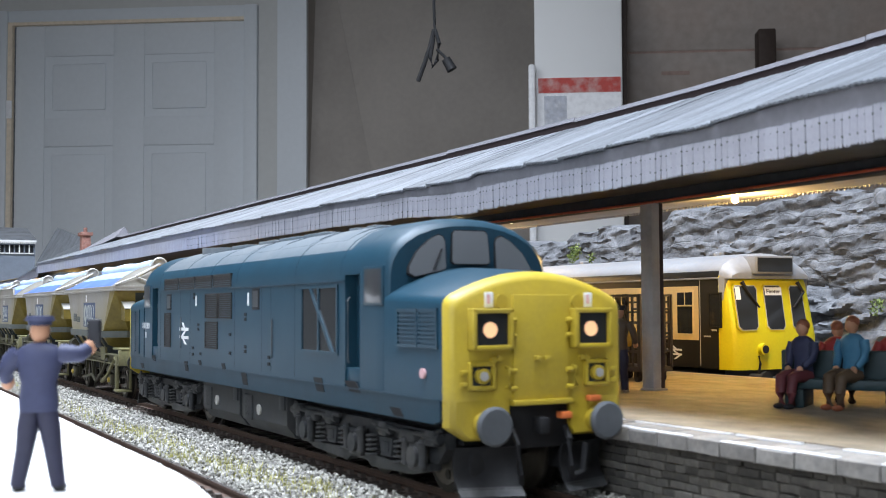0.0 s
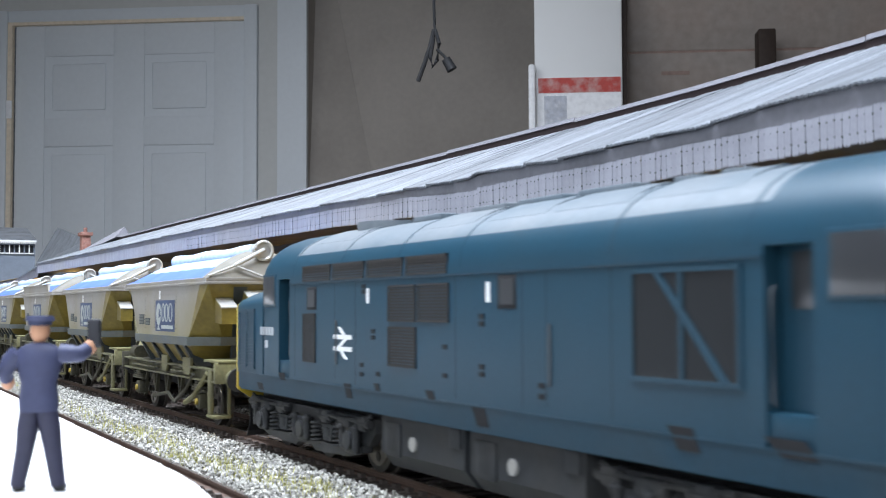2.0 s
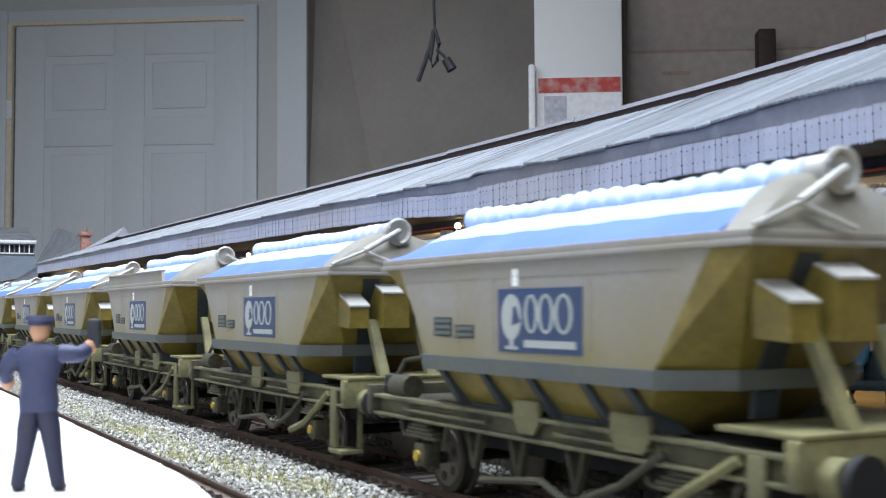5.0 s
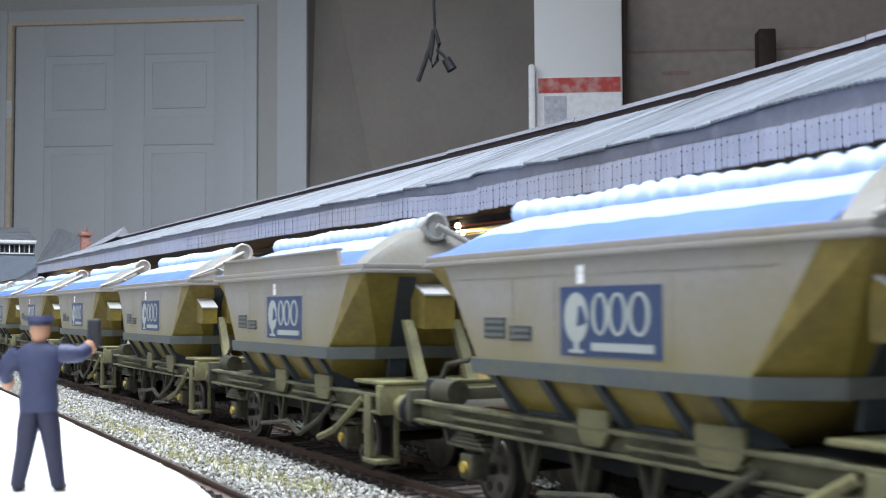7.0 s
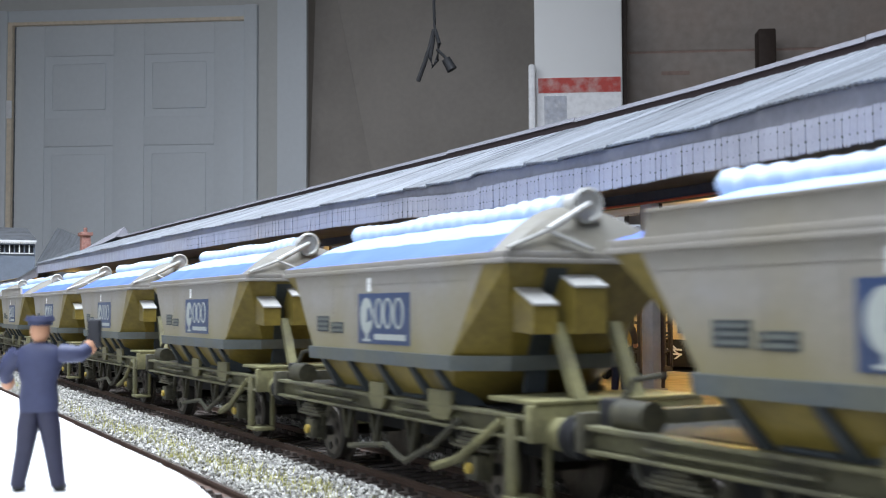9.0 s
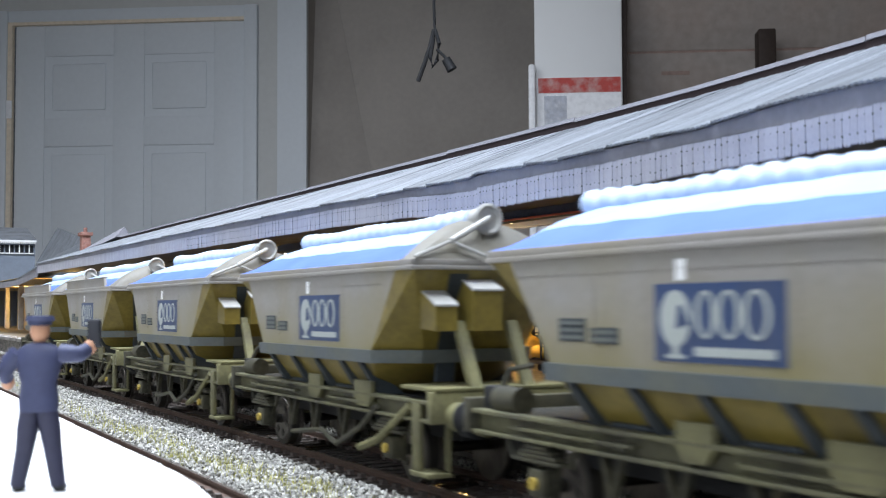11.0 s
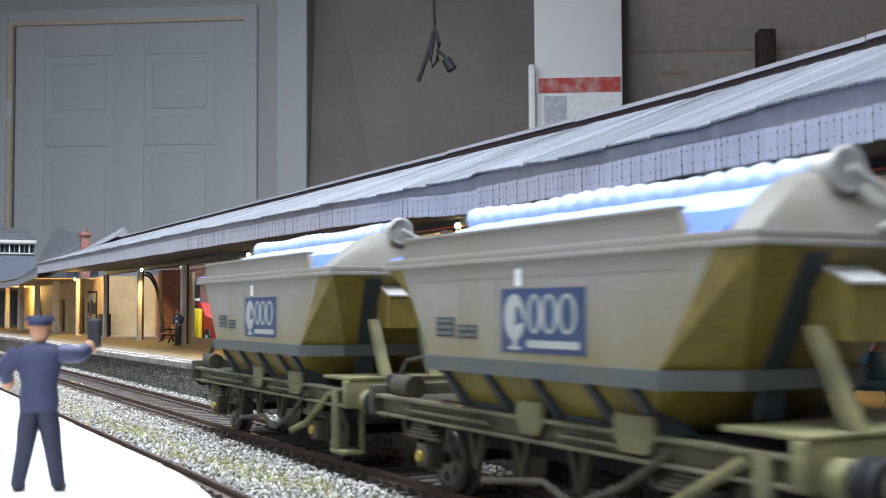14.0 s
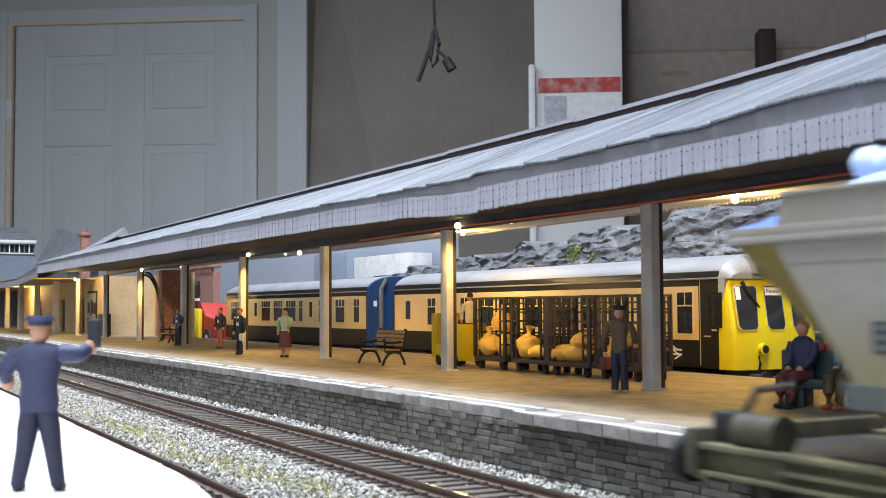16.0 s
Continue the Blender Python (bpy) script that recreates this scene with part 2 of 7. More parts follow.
M_REDWIRE = mat("red_wire", (0.42, 0.07, 0.03), 0.5, var=0.05, bump=0.0)
M_BULB = glow("lit_bulb", (1.0, 0.80, 0.42), 14.0)


def rock_material():
    m = mat("painted_rock_face", (0.088, 0.091, 0.098), 0.7, var=0.35, size=1.2, bump=0.7, dirt=(0.22, 0.225, 0.235), dirt_amount=0.6, dirt_size=9)
    nt = m.node_tree
    b = nt.nodes["Principled BSDF"]
    co = nt.nodes.new("ShaderNodeTexCoord")
    mp = nt.nodes.new("ShaderNodeMapping")
    mp.inputs["Scale"].default_value = (36.0, 60.0, 150.0)
    mp.inputs["Rotation"].default_value = (0.0, radians(-6), 0.0)
    nt.links.new(co.outputs["Object"], mp.inputs["Vector"])
    wob = nt.nodes.new("ShaderNodeTexNoise")
    wob.inputs["Scale"].default_value = 1.3
    wob.inputs["Detail"].default_value = 5.0
    nt.links.new(mp.outputs[0], wob.inputs["Vector"])
    mixv = nt.nodes.new("ShaderNodeMix")
    mixv.data_type = "VECTOR"
    mixv.inputs[0].default_value = 0.55
    nt.links.new(mp.outputs[0], mixv.inputs[4])
    nt.links.new(wob.outputs["Color"], mixv.inputs[5])
    vo = nt.nodes.new("ShaderNodeTexVoronoi")
    vo.feature = "DISTANCE_TO_EDGE"
    vo.inputs["Scale"].default_value = 2.2
    nt.links.new(mixv.outputs[1], vo.inputs["Vector"])
    edge = nt.nodes.new("ShaderNodeMapRange")
    edge.inputs[1].default_value, edge.inputs[2].default_value = 0.0, 0.07
    edge.inputs[3].default_value, edge.inputs[4].default_value = 0.55, 1.0
    nt.links.new(vo.outputs["Distance"], edge.inputs[0])
    base = b.inputs["Base Color"].links[0].from_socket
    mul = nt.nodes.new("ShaderNodeMix")
    mul.data_type, mul.blend_type = "RGBA", "MULTIPLY"
    mul.inputs[0].default_value = 0.45
    nt.links.new(base, mul.inputs[6])
    nt.links.new(edge.outputs[0], mul.inputs[7])
    nt.links.new(mul.outputs[2], b.inputs["Base Color"])
    bp = nt.nodes.new("ShaderNodeBump")
    bp.inputs["Strength"].default_value, bp.inputs["Distance"].default_value = 0.45, 0.0010
    nt.links.new(edge.outputs[0], bp.inputs["Height"])
    nt.links.new(b.inputs["Normal"].links[0].from_socket, bp.inputs["Normal"])
    nt.links.new(bp.outputs[0], b.inputs["Normal"])
    return m


M_ROCK = rock_material()
M_IVY = mat("green_foliage", (0.10, 0.14, 0.03), 0.8, var=0.3, size=1.2, bump=0.0, dirt=(0.17, 0.19, 0.05), dirt_amount=0.6, dirt_size=6, island=0.45)
M_CREAM = mat("cream_coach_paint", (0.66, 0.50, 0.25), 0.42, var=0.04, size=1.0, bump=0.02, dirt=(0.55, 0.40, 0.2), dirt_amount=0.4, dirt_size=20)
M_CHOC = mat("dark_coach_paint", (0.012, 0.0115, 0.011), 0.4, spec=0.15, var=0.08, size=1.0, bump=0.02, dirt=(0.028, 0.025, 0.02), dirt_amount=0.5, dirt_size=18)
M_COACHROOF = mat("grey_coach_roof", (0.235, 0.24, 0.25), 0.42, var=0.06, size=1.5, bump=0.04, dirt=(0.16, 0.16, 0.165), dirt_amount=0.5, dirt_size=25)
M_ENDBLUE = mat("deep_blue_coach_end", (0.02, 0.055, 0.14), 0.42, var=0.06, size=1.0, bump=0.03)
M_WOODBD = mat("baseboard_timber", (0.30, 0.22, 0.14), 0.7, var=0.15, size=5, bump=0.1)


# ---------------------------------------------------------------- mesh builders (millimetres)
def add_box(bm, x0, y0, z0, x1, y1, z1, mi=0, bev=0.0):
    v = [bm.verts.new((x, y, z)) for x in (x0, x1) for y in (y0, y1) for z in (z0, z1)]
    fs = [bm.faces.new([v[i] for i in q]) for q in ((0, 1, 3, 2), (4, 6, 7, 5), (0, 4, 5, 1), (2, 3, 7, 6), (0, 2, 6, 4), (1, 5, 7, 3))]
    for f in fs:
        f.material_index = mi
    if bev:
        es = list({e for f in fs for e in f.edges})
        r = bmesh.ops.bevel(bm, geom=es, offset=bev, segments=2, affect="EDGES", profile=0.5)
        for f in r["faces"]:
            f.material_index = mi
    return v


def add_cyl(bm, p0, p1, r, seg=12, r2=None, mi=0, caps=True):
    p0, p1 = Vector(p0), Vector(p1)
    r2 = r if r2 is None else r2
    q = (p1 - p0).to_track_quat("Z", "Y")
    rings = []
    for p, rad in ((p0, r), (p1, r2)):
        rings.append([bm.verts.new(p + q @ Vector((rad * math.cos(2 * math.pi * i / seg), rad * math.sin(2 * math.pi * i / seg), 0))) for i in range(seg)])
    for i in range(seg):
        j = (i + 1) % seg
        bm.faces.new((rings[0][i], rings[0][j], rings[1][j], rings[1][i])).material_index = mi
    if caps:
        bm.faces.new(list(reversed(rings[0]))).material_index = mi
        bm.faces.new(rings[1]).material_index = mi


def add_tube(bm, pts, r, seg=8, mi=0):
    pts = [Vector(p) for p in pts]
    rings = []
    for i, p in enumerate(pts):
        d = (pts[min(i + 1, len(pts) - 1)] - pts[max(i - 1, 0)]).normalized()
        q = d.to_track_quat("Z", "Y")
        rad = r[i] if isinstance(r, (list, tuple)) else r
        rings.append([bm.verts.new(p + q @ Vector((rad * math.cos(2 * math.pi * k / seg), rad * math.sin(2 * math.pi * k / seg), 0))) for k in range(seg)])
    for a, b in zip(rings, rings[1:]):
        for k in range(seg):
            j = (k + 1) % seg
            bm.faces.new((a[k], a[j], b[j], b[k])).material_index = mi
    bm.faces.new(list(reversed(rings[0]))).material_index = mi
    bm.faces.new(rings[-1]).material_index = mi


def add_loft(bm, sections, mi=0, closed=True, caps=True, mis=None):
    """Skins sections of equal length; mis: material index per side of the section."""
    rings = [[bm.verts.new(p) for p in s] for s in sections]
    n = len(rings[0])
    for a, b in zip(rings, rings[1:]):
        for k in range(n if closed else n - 1):
            j = (k + 1) % n
            f = bm.faces.new((a[k], a[j], b[j], b[k]))
            f.material_index = mis[k] if mis else mi
    if caps and closed:
        bm.faces.new(list(reversed(rings[0]))).material_index = mi
        bm.faces.new(rings[-1]).material_index = mi


def add_prism(bm, outline, axis, a, b, mi=0):
    """Pushes a flat outline of (u, v) pairs along axis from a to b. x: (y, z); y: (x, z); z: (x, y)."""
    def at(u, v, w):
        return {"x": (w, u, v), "y": (u, w, v), "z": (u, v, w)}[axis]
    add_loft(bm, [[at(u, v, a) for u, v in outline], [at(u, v, b) for u, v in outline]], mi)


def add_ball(bm, c, rx, ry=None, rz=None, sub=2, mi=0, rough=0.0, rnd=None):
    ry, rz = ry or rx, rz or rx
    r = bmesh.ops.create_icosphere(bm, subdivisions=sub, radius=1.0)
    for v in r["verts"]:
        k = 1 + (rnd.uniform(-rough, rough) if rnd else 0)
        v.co = Vector((c[0] + v.co.x * rx * k, c[1] + v.co.y * ry * k, c[2] + v.co.z * rz * k))
    for f in {f for v in r["verts"] for f in v.link_faces}:
        f.material_index = mi


def mesh_of(name, bm, mats, smooth=35.0):
    bmesh.ops.recalc_face_normals(bm, faces=bm.faces[:])
    for v in bm.verts:
        v.co *= MM
    me = bpy.data.meshes.new(name)
    bm.to_mesh(me)
    bm.free()
    for m in (mats if isinstance(mats, (list, tuple)) else [mats]):
        me.materials.append(m)
    if smooth:
        me.shade_smooth()
        me.set_sharp_from_angle(angle=radians(smooth))
    return me


def part(name, bm, mats, parent=None, label="", at=(0, 0, 0), smooth=35.0):
    ob = new(name, mesh_of(name, bm, mats, smooth))
    ob.location = [c * MM for c in at]
    if parent is not None:
        ob.parent = parent
    if label:
        ob["label"] = label
    return ob


def thing(name, label, category, group="", at=(0, 0, 0), rz=0.0):
    ob = new(name)
    ob.empty_display_size = 0.01
    ob.matrix_world = pose(at[0] * MM, at[1] * MM, at[2] * MM, 0, 0, rz)
    return tagged(ob, label, category, group)


def boxpart(name, mats, parent, x0, y0, z0, x1, y1, z1, bev=0.0, label=""):
    bm = bmesh.new()
    add_box(bm, x0, y0, z0, x1, y1, z1, 0, bev)
    return part(name, bm, mats, parent, label)


def stuff_mesh(name, verts, faces, material, label, category):
    me = bpy.data.meshes.new(name)
    me.from_pydata((np.asarray(verts) * MM).tolist(), [], faces)
    me.materials.append(material)
    ob = new(name, me)
    return tagged(ob, label, category, kind="stuff")


TRACK_Y = 109.46
NEAR_TRACK_Y = 58.6
PLAT_Z = 12.0
PLAT_Y = 127.0
POST_Y = 188.0

# ---------------------------------------------------------------- ground, tracks
bm = bmesh.new()
add_box(bm, -2600, -40, -20, 400, 420, -3.2)
for lx in (-2500, -1550, -600, 300):
    for ly in (-10, 370):
        add_box(bm, lx - 30, ly - 25, -985, lx + 30, ly + 25, -20)
baseboard = tagged(part("ground", bm, M_CESS), "dark gritty model railway baseboard under the ballast", "ground", kind="structure")


def build_track(name, yc, x0, x1, label):
    t = tagged(new(name), label, "railway track", kind="structure")
    for side in (-8.25, 8.25):
        bm = bmesh.new()
        y = yc + side
        prof = [(-1.1, -2.0), (1.1, -2.0), (1.1, -1.65), (0.3, -1.4), (0.3, -0.75), (0.45, -0.6), (0.45, -0.03), (-0.45, -0.03), (-0.45, -0.6), (-0.3, -0.75), (-0.3, -1.4), (-1.1, -1.65)]
        add_prism(bm, [(y + u, v) for u, v in prof], "x", x0, x1)
        add_box(bm, x0, y - 0.4, -0.05, x1, y + 0.4, 0.0, 1)
        part("rail", bm, [M_RAILSIDE, M_RAILTOP], t)
    bm = bmesh.new()
    add_box(bm, -1.45, -16.0, -3.6, 1.45, 16.0, -2.0, 0, 0.12)
    for s in (-8.25, 8.25):
        for d in (-1.75, 1.75):
            add_box(bm, -1.0, s + d - 0.55, -2.05, 1.0, s + d + 0.55, -1.25, 0)
    me = mesh_of("sleeper", bm, M_SLEEPER, 0)
    rnd = random.Random(int(yc))
    n, x = 0, -95.0
    far = []
    while x > x0:
        if n < 150:
            ob = new("sleeper", me)
            ob.parent = t
            ob.location = (x * MM, (yc + rnd.uniform(-0.3, 0.3)) * MM, 0)
            ob.rotation_euler = (0, 0, radians(rnd.uniform(-1.5, 1.5)))
        else:
            far.append(x)
        n += 1
        x -= 5.7
    bm = bmesh.new()
    for x in far + [-90 + 5.7 * i for i in range(1, 80)]:
        add_box(bm, x - 1.65, yc - 16, -3.6, x + 1.65, yc + 16, -2.0)
    tagged(part("sleepers", bm, M_SLEEPER, t, smooth=0), kind="stuff")
    return t


build_track("track_main", TRACK_Y, -2500, 380, "rusty steel rails on dark sleepers in pale ballast")
build_track("track_near", NEAR_TRACK_Y, -2500, 380, "rusty rails on dark sleepers beside the pale platform")
build_track("track_bay", 273.5, -1700, -150, "rusty rails on dark sleepers behind the island platform")


def scatter_stones(name, n, xs, ys, zs, size, seed, label):
    rng = np.random.default_rng(seed)
    base = np.array([(1, 0, 0), (-1, 0, 0), (0, 1, 0), (0, -1, 0), (0, 0, 1), (0, 0, -1)], float)
    tri = np.array([(0, 2, 4), (2, 1, 4), (1, 3, 4), (3, 0, 4), (2, 0, 5), (1, 2, 5), (3, 1, 5), (0, 3, 5)])
    u = rng.random(n)
    x = xs[1] - (xs[1] - xs[0]) * u ** 1.5
    y = ys[0] + (ys[1] - ys[0]) * rng.random(n)
    z = zs[0] + (zs[1] - zs[0]) * rng.random(n)
    s = size * (0.55 + 0.9 * rng.random((n, 1, 3)))
    v = base[None] * s
    v = v + rng.normal(0, 0.16 * size, v.shape)
    a = rng.random(n) * 6.28
    b = rng.random(n) * 6.28
    ca, sa, cb, sb = np.cos(a), np.sin(a), np.cos(b), np.sin(b)
    x1 = v[..., 0] * ca[:, None] - v[..., 1] * sa[:, None]
    y1 = v[..., 0] * sa[:, None] + v[..., 1] * ca[:, None]
    y2 = y1 * cb[:, None] - v[..., 2] * sb[:, None]
    z2 = y1 * sb[:, None] + v[..., 2] * cb[:, None]
    verts = np.stack([x1 + x[:, None], y2 + y[:, None], z2 + z[:, None]], -1).reshape(-1, 3)
    faces = (tri[None] + 6 * np.arange(n)[:, None, None]).reshape(-1, 3)
    return stuff_mesh(name, verts, faces.tolist(), M_BALLAST, label, "ballast")


scatter_stones("ballast", 42000, (-1200, -110), (69.2, 95.0), (-3.0, -1.3), 0.47, 1, "pale grey granite ballast chippings between the tracks")
scatter_stones("ballast", 15000, (-1200, -110), (95.0, 122.0), (-3.7, -2.7), 0.45, 2, "grey ballast chippings between the sleepers")
scatter_stones("ballast", 14000, (-1200, -110), (119.5, 126.4), (-3.0, -0.4), 0.48, 3, "pale ballast chippings along the stone platform wall")
scatter_stones("ballast", 5000, (-1200, -110), (45.0, 68.0), (-3.7, -2.7), 0.46, 4, "grey ballast chippings beside the near platform")


def grass(seed, n, spots, label):
    rng = random.Random(seed)
    verts, faces = [], []
    for k in range(n):
        cx, cy, r = spots[k % len(spots)]
        x, y = cx + rng.gauss(0, r), cy + rng.gauss(0, 2.6)
        h, a = rng.uniform(1.0, 3.2), rng.uniform(0, 6.28)
        w = rng.uniform(0.07, 0.14)
        dx, dy = math.cos(a) * w, math.sin(a) * w
        lx, ly = rng.uniform(-1.0, 1.0), rng.uniform(-1.0, 1.0)
        i = len(verts)
        verts += [(x - dx, y - dy, -2.6), (x + dx, y + dy, -2.6), (x + lx * 0.5 + dx * 0.7, y + ly * 0.5 + dy * 0.7, -2.6 + h * 0.6), (x + lx * 0.5 - dx * 0.7, y + ly * 0.5 - dy * 0.7, -2.6 + h * 0.6), (x + lx, y + ly, -2.6 + h)]
        faces += [(i, i + 1, i + 2, i + 3), (i + 3, i + 2, i + 4)]
    return stuff_mesh("grass", verts, faces, M_GRASS, label, "grass")


grass(5, 2600, [(-395, 76, 22), (-350, 75, 16), (-480, 77, 40), (-300, 78, 14), (-256, 79, 9), (-232, 80, 8), (-215, 84, 5), (-620, 78, 50), (-330, 80, 12), (-270, 74, 8), (-190, 82, 6)],
      "straw-green tufts of grass growing in the ballast")

# ---------------------------------------------------------------- near platform
near = tagged(new("pavement_near"), "pale glaring platform with paper paving slabs", "platform", kind="structure")
bm = bmesh.new()
add_prism(bm, [(-2500, -40), (380, -40), (380, 20), (-100, 36.0), (-140, 42.4), (-156, 44.4), (-168, 45.1), (-190, 45.2), (-2500, 45.2)], "z", -3.4, 9.7)
part("platform_body", bm, M_PALEPLAT, near)

# ---------------------------------------------------------------- island platform
island = tagged(new("pavement_island"), "tan island platform with white edge line and stone wall", "platform", kind="structure")
bm = bmesh.new()
add_box(bm, -2400, PLAT_Y + 9.2, 9.6, 380, 249.0, PLAT_Z, 0)
part("platform_surface", bm, M_TOPTAN, island)
bm = bmesh.new()
add_box(bm, -2400, PLAT_Y + 1.2, -3.4, 380, 249.0, 9.4, 0)
part("wall_core", bm, M_MORTAR, island, "dark mortar core of the platform wall")
bm = bmesh.new()
rl = random.Random(3)
x = 380.0
while x > -2400:
    w = rl.uniform(12, 38)
    add_box(bm, x - w, PLAT_Y + 5.8 + rl.uniform(-0.25, 0.25), PLAT_Z - 0.1, x, PLAT_Y + 6.9 + rl.uniform(-0.3, 0.3), PLAT_Z + 0.24)
    x -= w + rl.choice((0.0, 1.5, 4.0, 9.0))
part("white_line", bm, M_WHITELINE, island, "worn white painted safety line", smooth=0)

# ---------------------------------------------------------------- canopy
EAVE_Y, EAVE_Z, RIDGE_Y, RIDGE_Z = 136.0, 66.0, 190.0, 85.2
canopy = tagged(new("station_canopy"), "grey slate station canopy with pale serrated valance on square posts", "canopy")
XA, XB = -900.0, -60.0


def along(table, x):
    """Value at x of a line through (x, value) pairs."""
    if x <= table[0][0]:
        return table[0][1]
    for (a, u), (b, v) in zip(table, table[1:]):
        if x <= b:
            return u + (v - u) * (x - a) / (b - a)
    return table[-1][1]


def sag(x):
    """Uneven eave of the card-built roof."""
    return along(((-900, 1.4), (-500, 0.2), (-320, -1.1), (-280, -1.6), (-242, -1.8), (-240.5, -1.2), (-200, -1.9), (-182, -1.5), (-160, -1.35), (-145, -0.3), (-130, 0.1)), x) + 0.12 * math.sin(x * 0.13)


def dip(x):
    """Uneven hang of the serrated planks."""
    return along(((-900, 2.2), (-500, 0.7), (-340, 0.0), (-280, -0.8), (-262, -1.7), (-240, -2.3), (-239, -1.8), (-180, -1.6), (-140, -1.0), (-120, -0.6)), x) + 0.08 * math.sin(x * 0.11)


def ridge(x):
    """Rise of the ridge towards the near end."""
    return along(((-280, 0.0), (-220, 0.4), (-180, 1.3), (-140, 1.9)), x)


def roof_point(f, x, lift=0.0):
    z0 = EAVE_Z + sag(x)
    return (x, EAVE_Y - 1.2 + (RIDGE_Y - EAVE_Y + 1.2) * f, z0 + (RIDGE_Z + ridge(x) - z0) * f + lift)


rr = random.Random(11)
x = XB
while x > XA:
    w = rr.choice((11, 14, 17, 20))
    x1 = max(XA, x - w)
    bm = bmesh.new()
    l0, l1 = rr.uniform(0, 0.15), rr.uniform(0.15, 0.5)
    over = rr.uniform(-0.25, 0.25)
    n = max(2, int((x - x1) / 0.6))
    top, bot = [], []
    for i in range(n + 1):
        xx = x + (x1 - x) * i / n + (0.6 if i == n else 0)
        rib = 0.12 * (1 if i % 2 else -1)
        ll = l0 + (l1 - l0) * i / n
        skew = rr.uniform(-1.0, 1.0)
        row = [roof_point(0.0, xx, rib + ll + 0.35), roof_point(0.35, xx - skew * .35, rib + ll * 0.8 + 0.30), roof_point(0.7, xx - skew * .7, rib + ll * 0.6 + 0.25), roof_point(1.0, xx - skew, rib + ll * 0.4 + 0.2)]
        row[0] = (row[0][0], row[0][1] + over, row[0][2])
        top.append([bm.verts.new(p) for p in row])
        bot.append([bm.verts.new((p[0], p[1] + 0.05, p[2] - 0.45)) for p in row])
    for g, flip in ((top, False), (bot, True)):
        for a, b in zip(g, g[1:]):
            for k in range(3):
                q = (a[k], a[k + 1], b[k + 1], b[k])
                bm.faces.new(tuple(reversed(q)) if flip else q)
    for i in range(n):
        bm.faces.new((top[i][0], top[i + 1][0], bot[i + 1][0], bot[i][0]))
        bm.faces.new((top[i][3], top[i + 1][3], bot[i + 1][3], bot[i][3]))
    for k in range(3):
        bm.faces.new((top[0][k], top[0][k + 1], bot[0][k + 1], bot[0][k]))
        bm.faces.new((top[n][k], top[n][k + 1], bot[n][k + 1], bot[n][k]))
    part("roof_sheet", bm, M_SLATE, canopy, smooth=0)
    x = x1
# far slope, ridge capping, lining
bm = bmesh.new()
add_loft(bm, [[(xx, RIDGE_Y, RIDGE_Z + ridge(xx)), (xx, 244.0, 69.0), (xx, 244.0, 68.3), (xx, RIDGE_Y, RIDGE_Z - 0.8 + ridge(xx))] for xx in (XA, -280, -220, -180, -140, XB)])
part("far_roof_slope", bm, M_SLATE, canopy, smooth=0)
x = XB
while x > XA:
    w = rr.uniform(70, 110)
    x1 = max(XA, x - w)
    bm = bmesh.new()
    dz = rr.uniform(-0.15, 0.25)
    add_loft(bm, [[(xx, RIDGE_Y - 2.6, RIDGE_Z + 1.1 + dz + ridge(xx)), (xx, RIDGE_Y + 1.4, RIDGE_Z + 1.1 + dz + ridge(xx)), (xx, RIDGE_Y + 1.2, RIDGE_Z + 2.3 + dz + ridge(xx)), (xx, RIDGE_Y - 2.4, RIDGE_Z + 2.2 + dz + ridge(xx))] for xx in [x1 + 0.3 + (x - x1 - 0.3) * i / 6 for i in range(7)]])
    part("ridge_cap", bm, M_FASCIA, canopy)
    x = x1
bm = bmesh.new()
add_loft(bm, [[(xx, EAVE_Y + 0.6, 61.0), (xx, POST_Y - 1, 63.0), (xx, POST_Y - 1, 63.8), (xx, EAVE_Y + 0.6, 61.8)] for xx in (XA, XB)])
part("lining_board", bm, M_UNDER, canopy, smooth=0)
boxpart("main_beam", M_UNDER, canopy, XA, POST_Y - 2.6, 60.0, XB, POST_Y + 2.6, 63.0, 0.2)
bm = bmesh.new()
add_loft(bm, [[(xx, POST_Y + 1, 63.0), (xx, 243.5, 65.5), (xx, 243.5, 66.2), (xx, POST_Y + 1, 63.8)] for xx in (XA, XB)])
part("rear_lining_board", bm, M_VALANCE, canopy, smooth=0)
# red feed wire along the beam
bm = bmesh.new()
add_tube(bm, [(xx, POST_Y - 3.1 + 0.3 * math.sin(xx * 0.05), 60.3 + 0.3 * math.sin(xx * 0.031)) for xx in range(-420, -60, 12)], 0.35, 6)
part("feed_wire", bm, M_REDWIRE, canopy, "red feed wire")

# front fascia and serrated planks
x = XB
while x > XA:
    x1 = max(XA, x - rr.uniform(80, 120))
    bm = bmesh.new()
    secs = []
    n = 8
    for i in range(n + 1):
        xx = x + (x1 - x) * i / n
        s = sag(xx)
        secs.append([(xx, EAVE_Y, 61.0 + dip(xx)), (xx, EAVE_Y + 0.7, 61.0 + dip(xx)), (xx, EAVE_Y + 0.7, 66.2 + s), (xx, EAVE_Y, 66.2 + s)])
    add_loft(bm, secs)
    part("fascia_board", bm, M_FASCIA, canopy, smooth=0)
    x = x1


def plank_outline(w):
    h = w / 2 - 0.035
    return [(-h, 0.7), (h, 0.7), (h, -4.2), (h * 0.75, -4.6), (h * 0.35, -4.75), (0, -4.3), (-h * 0.35, -4.75), (-h * 0.75, -4.6), (-h, -4.2)]


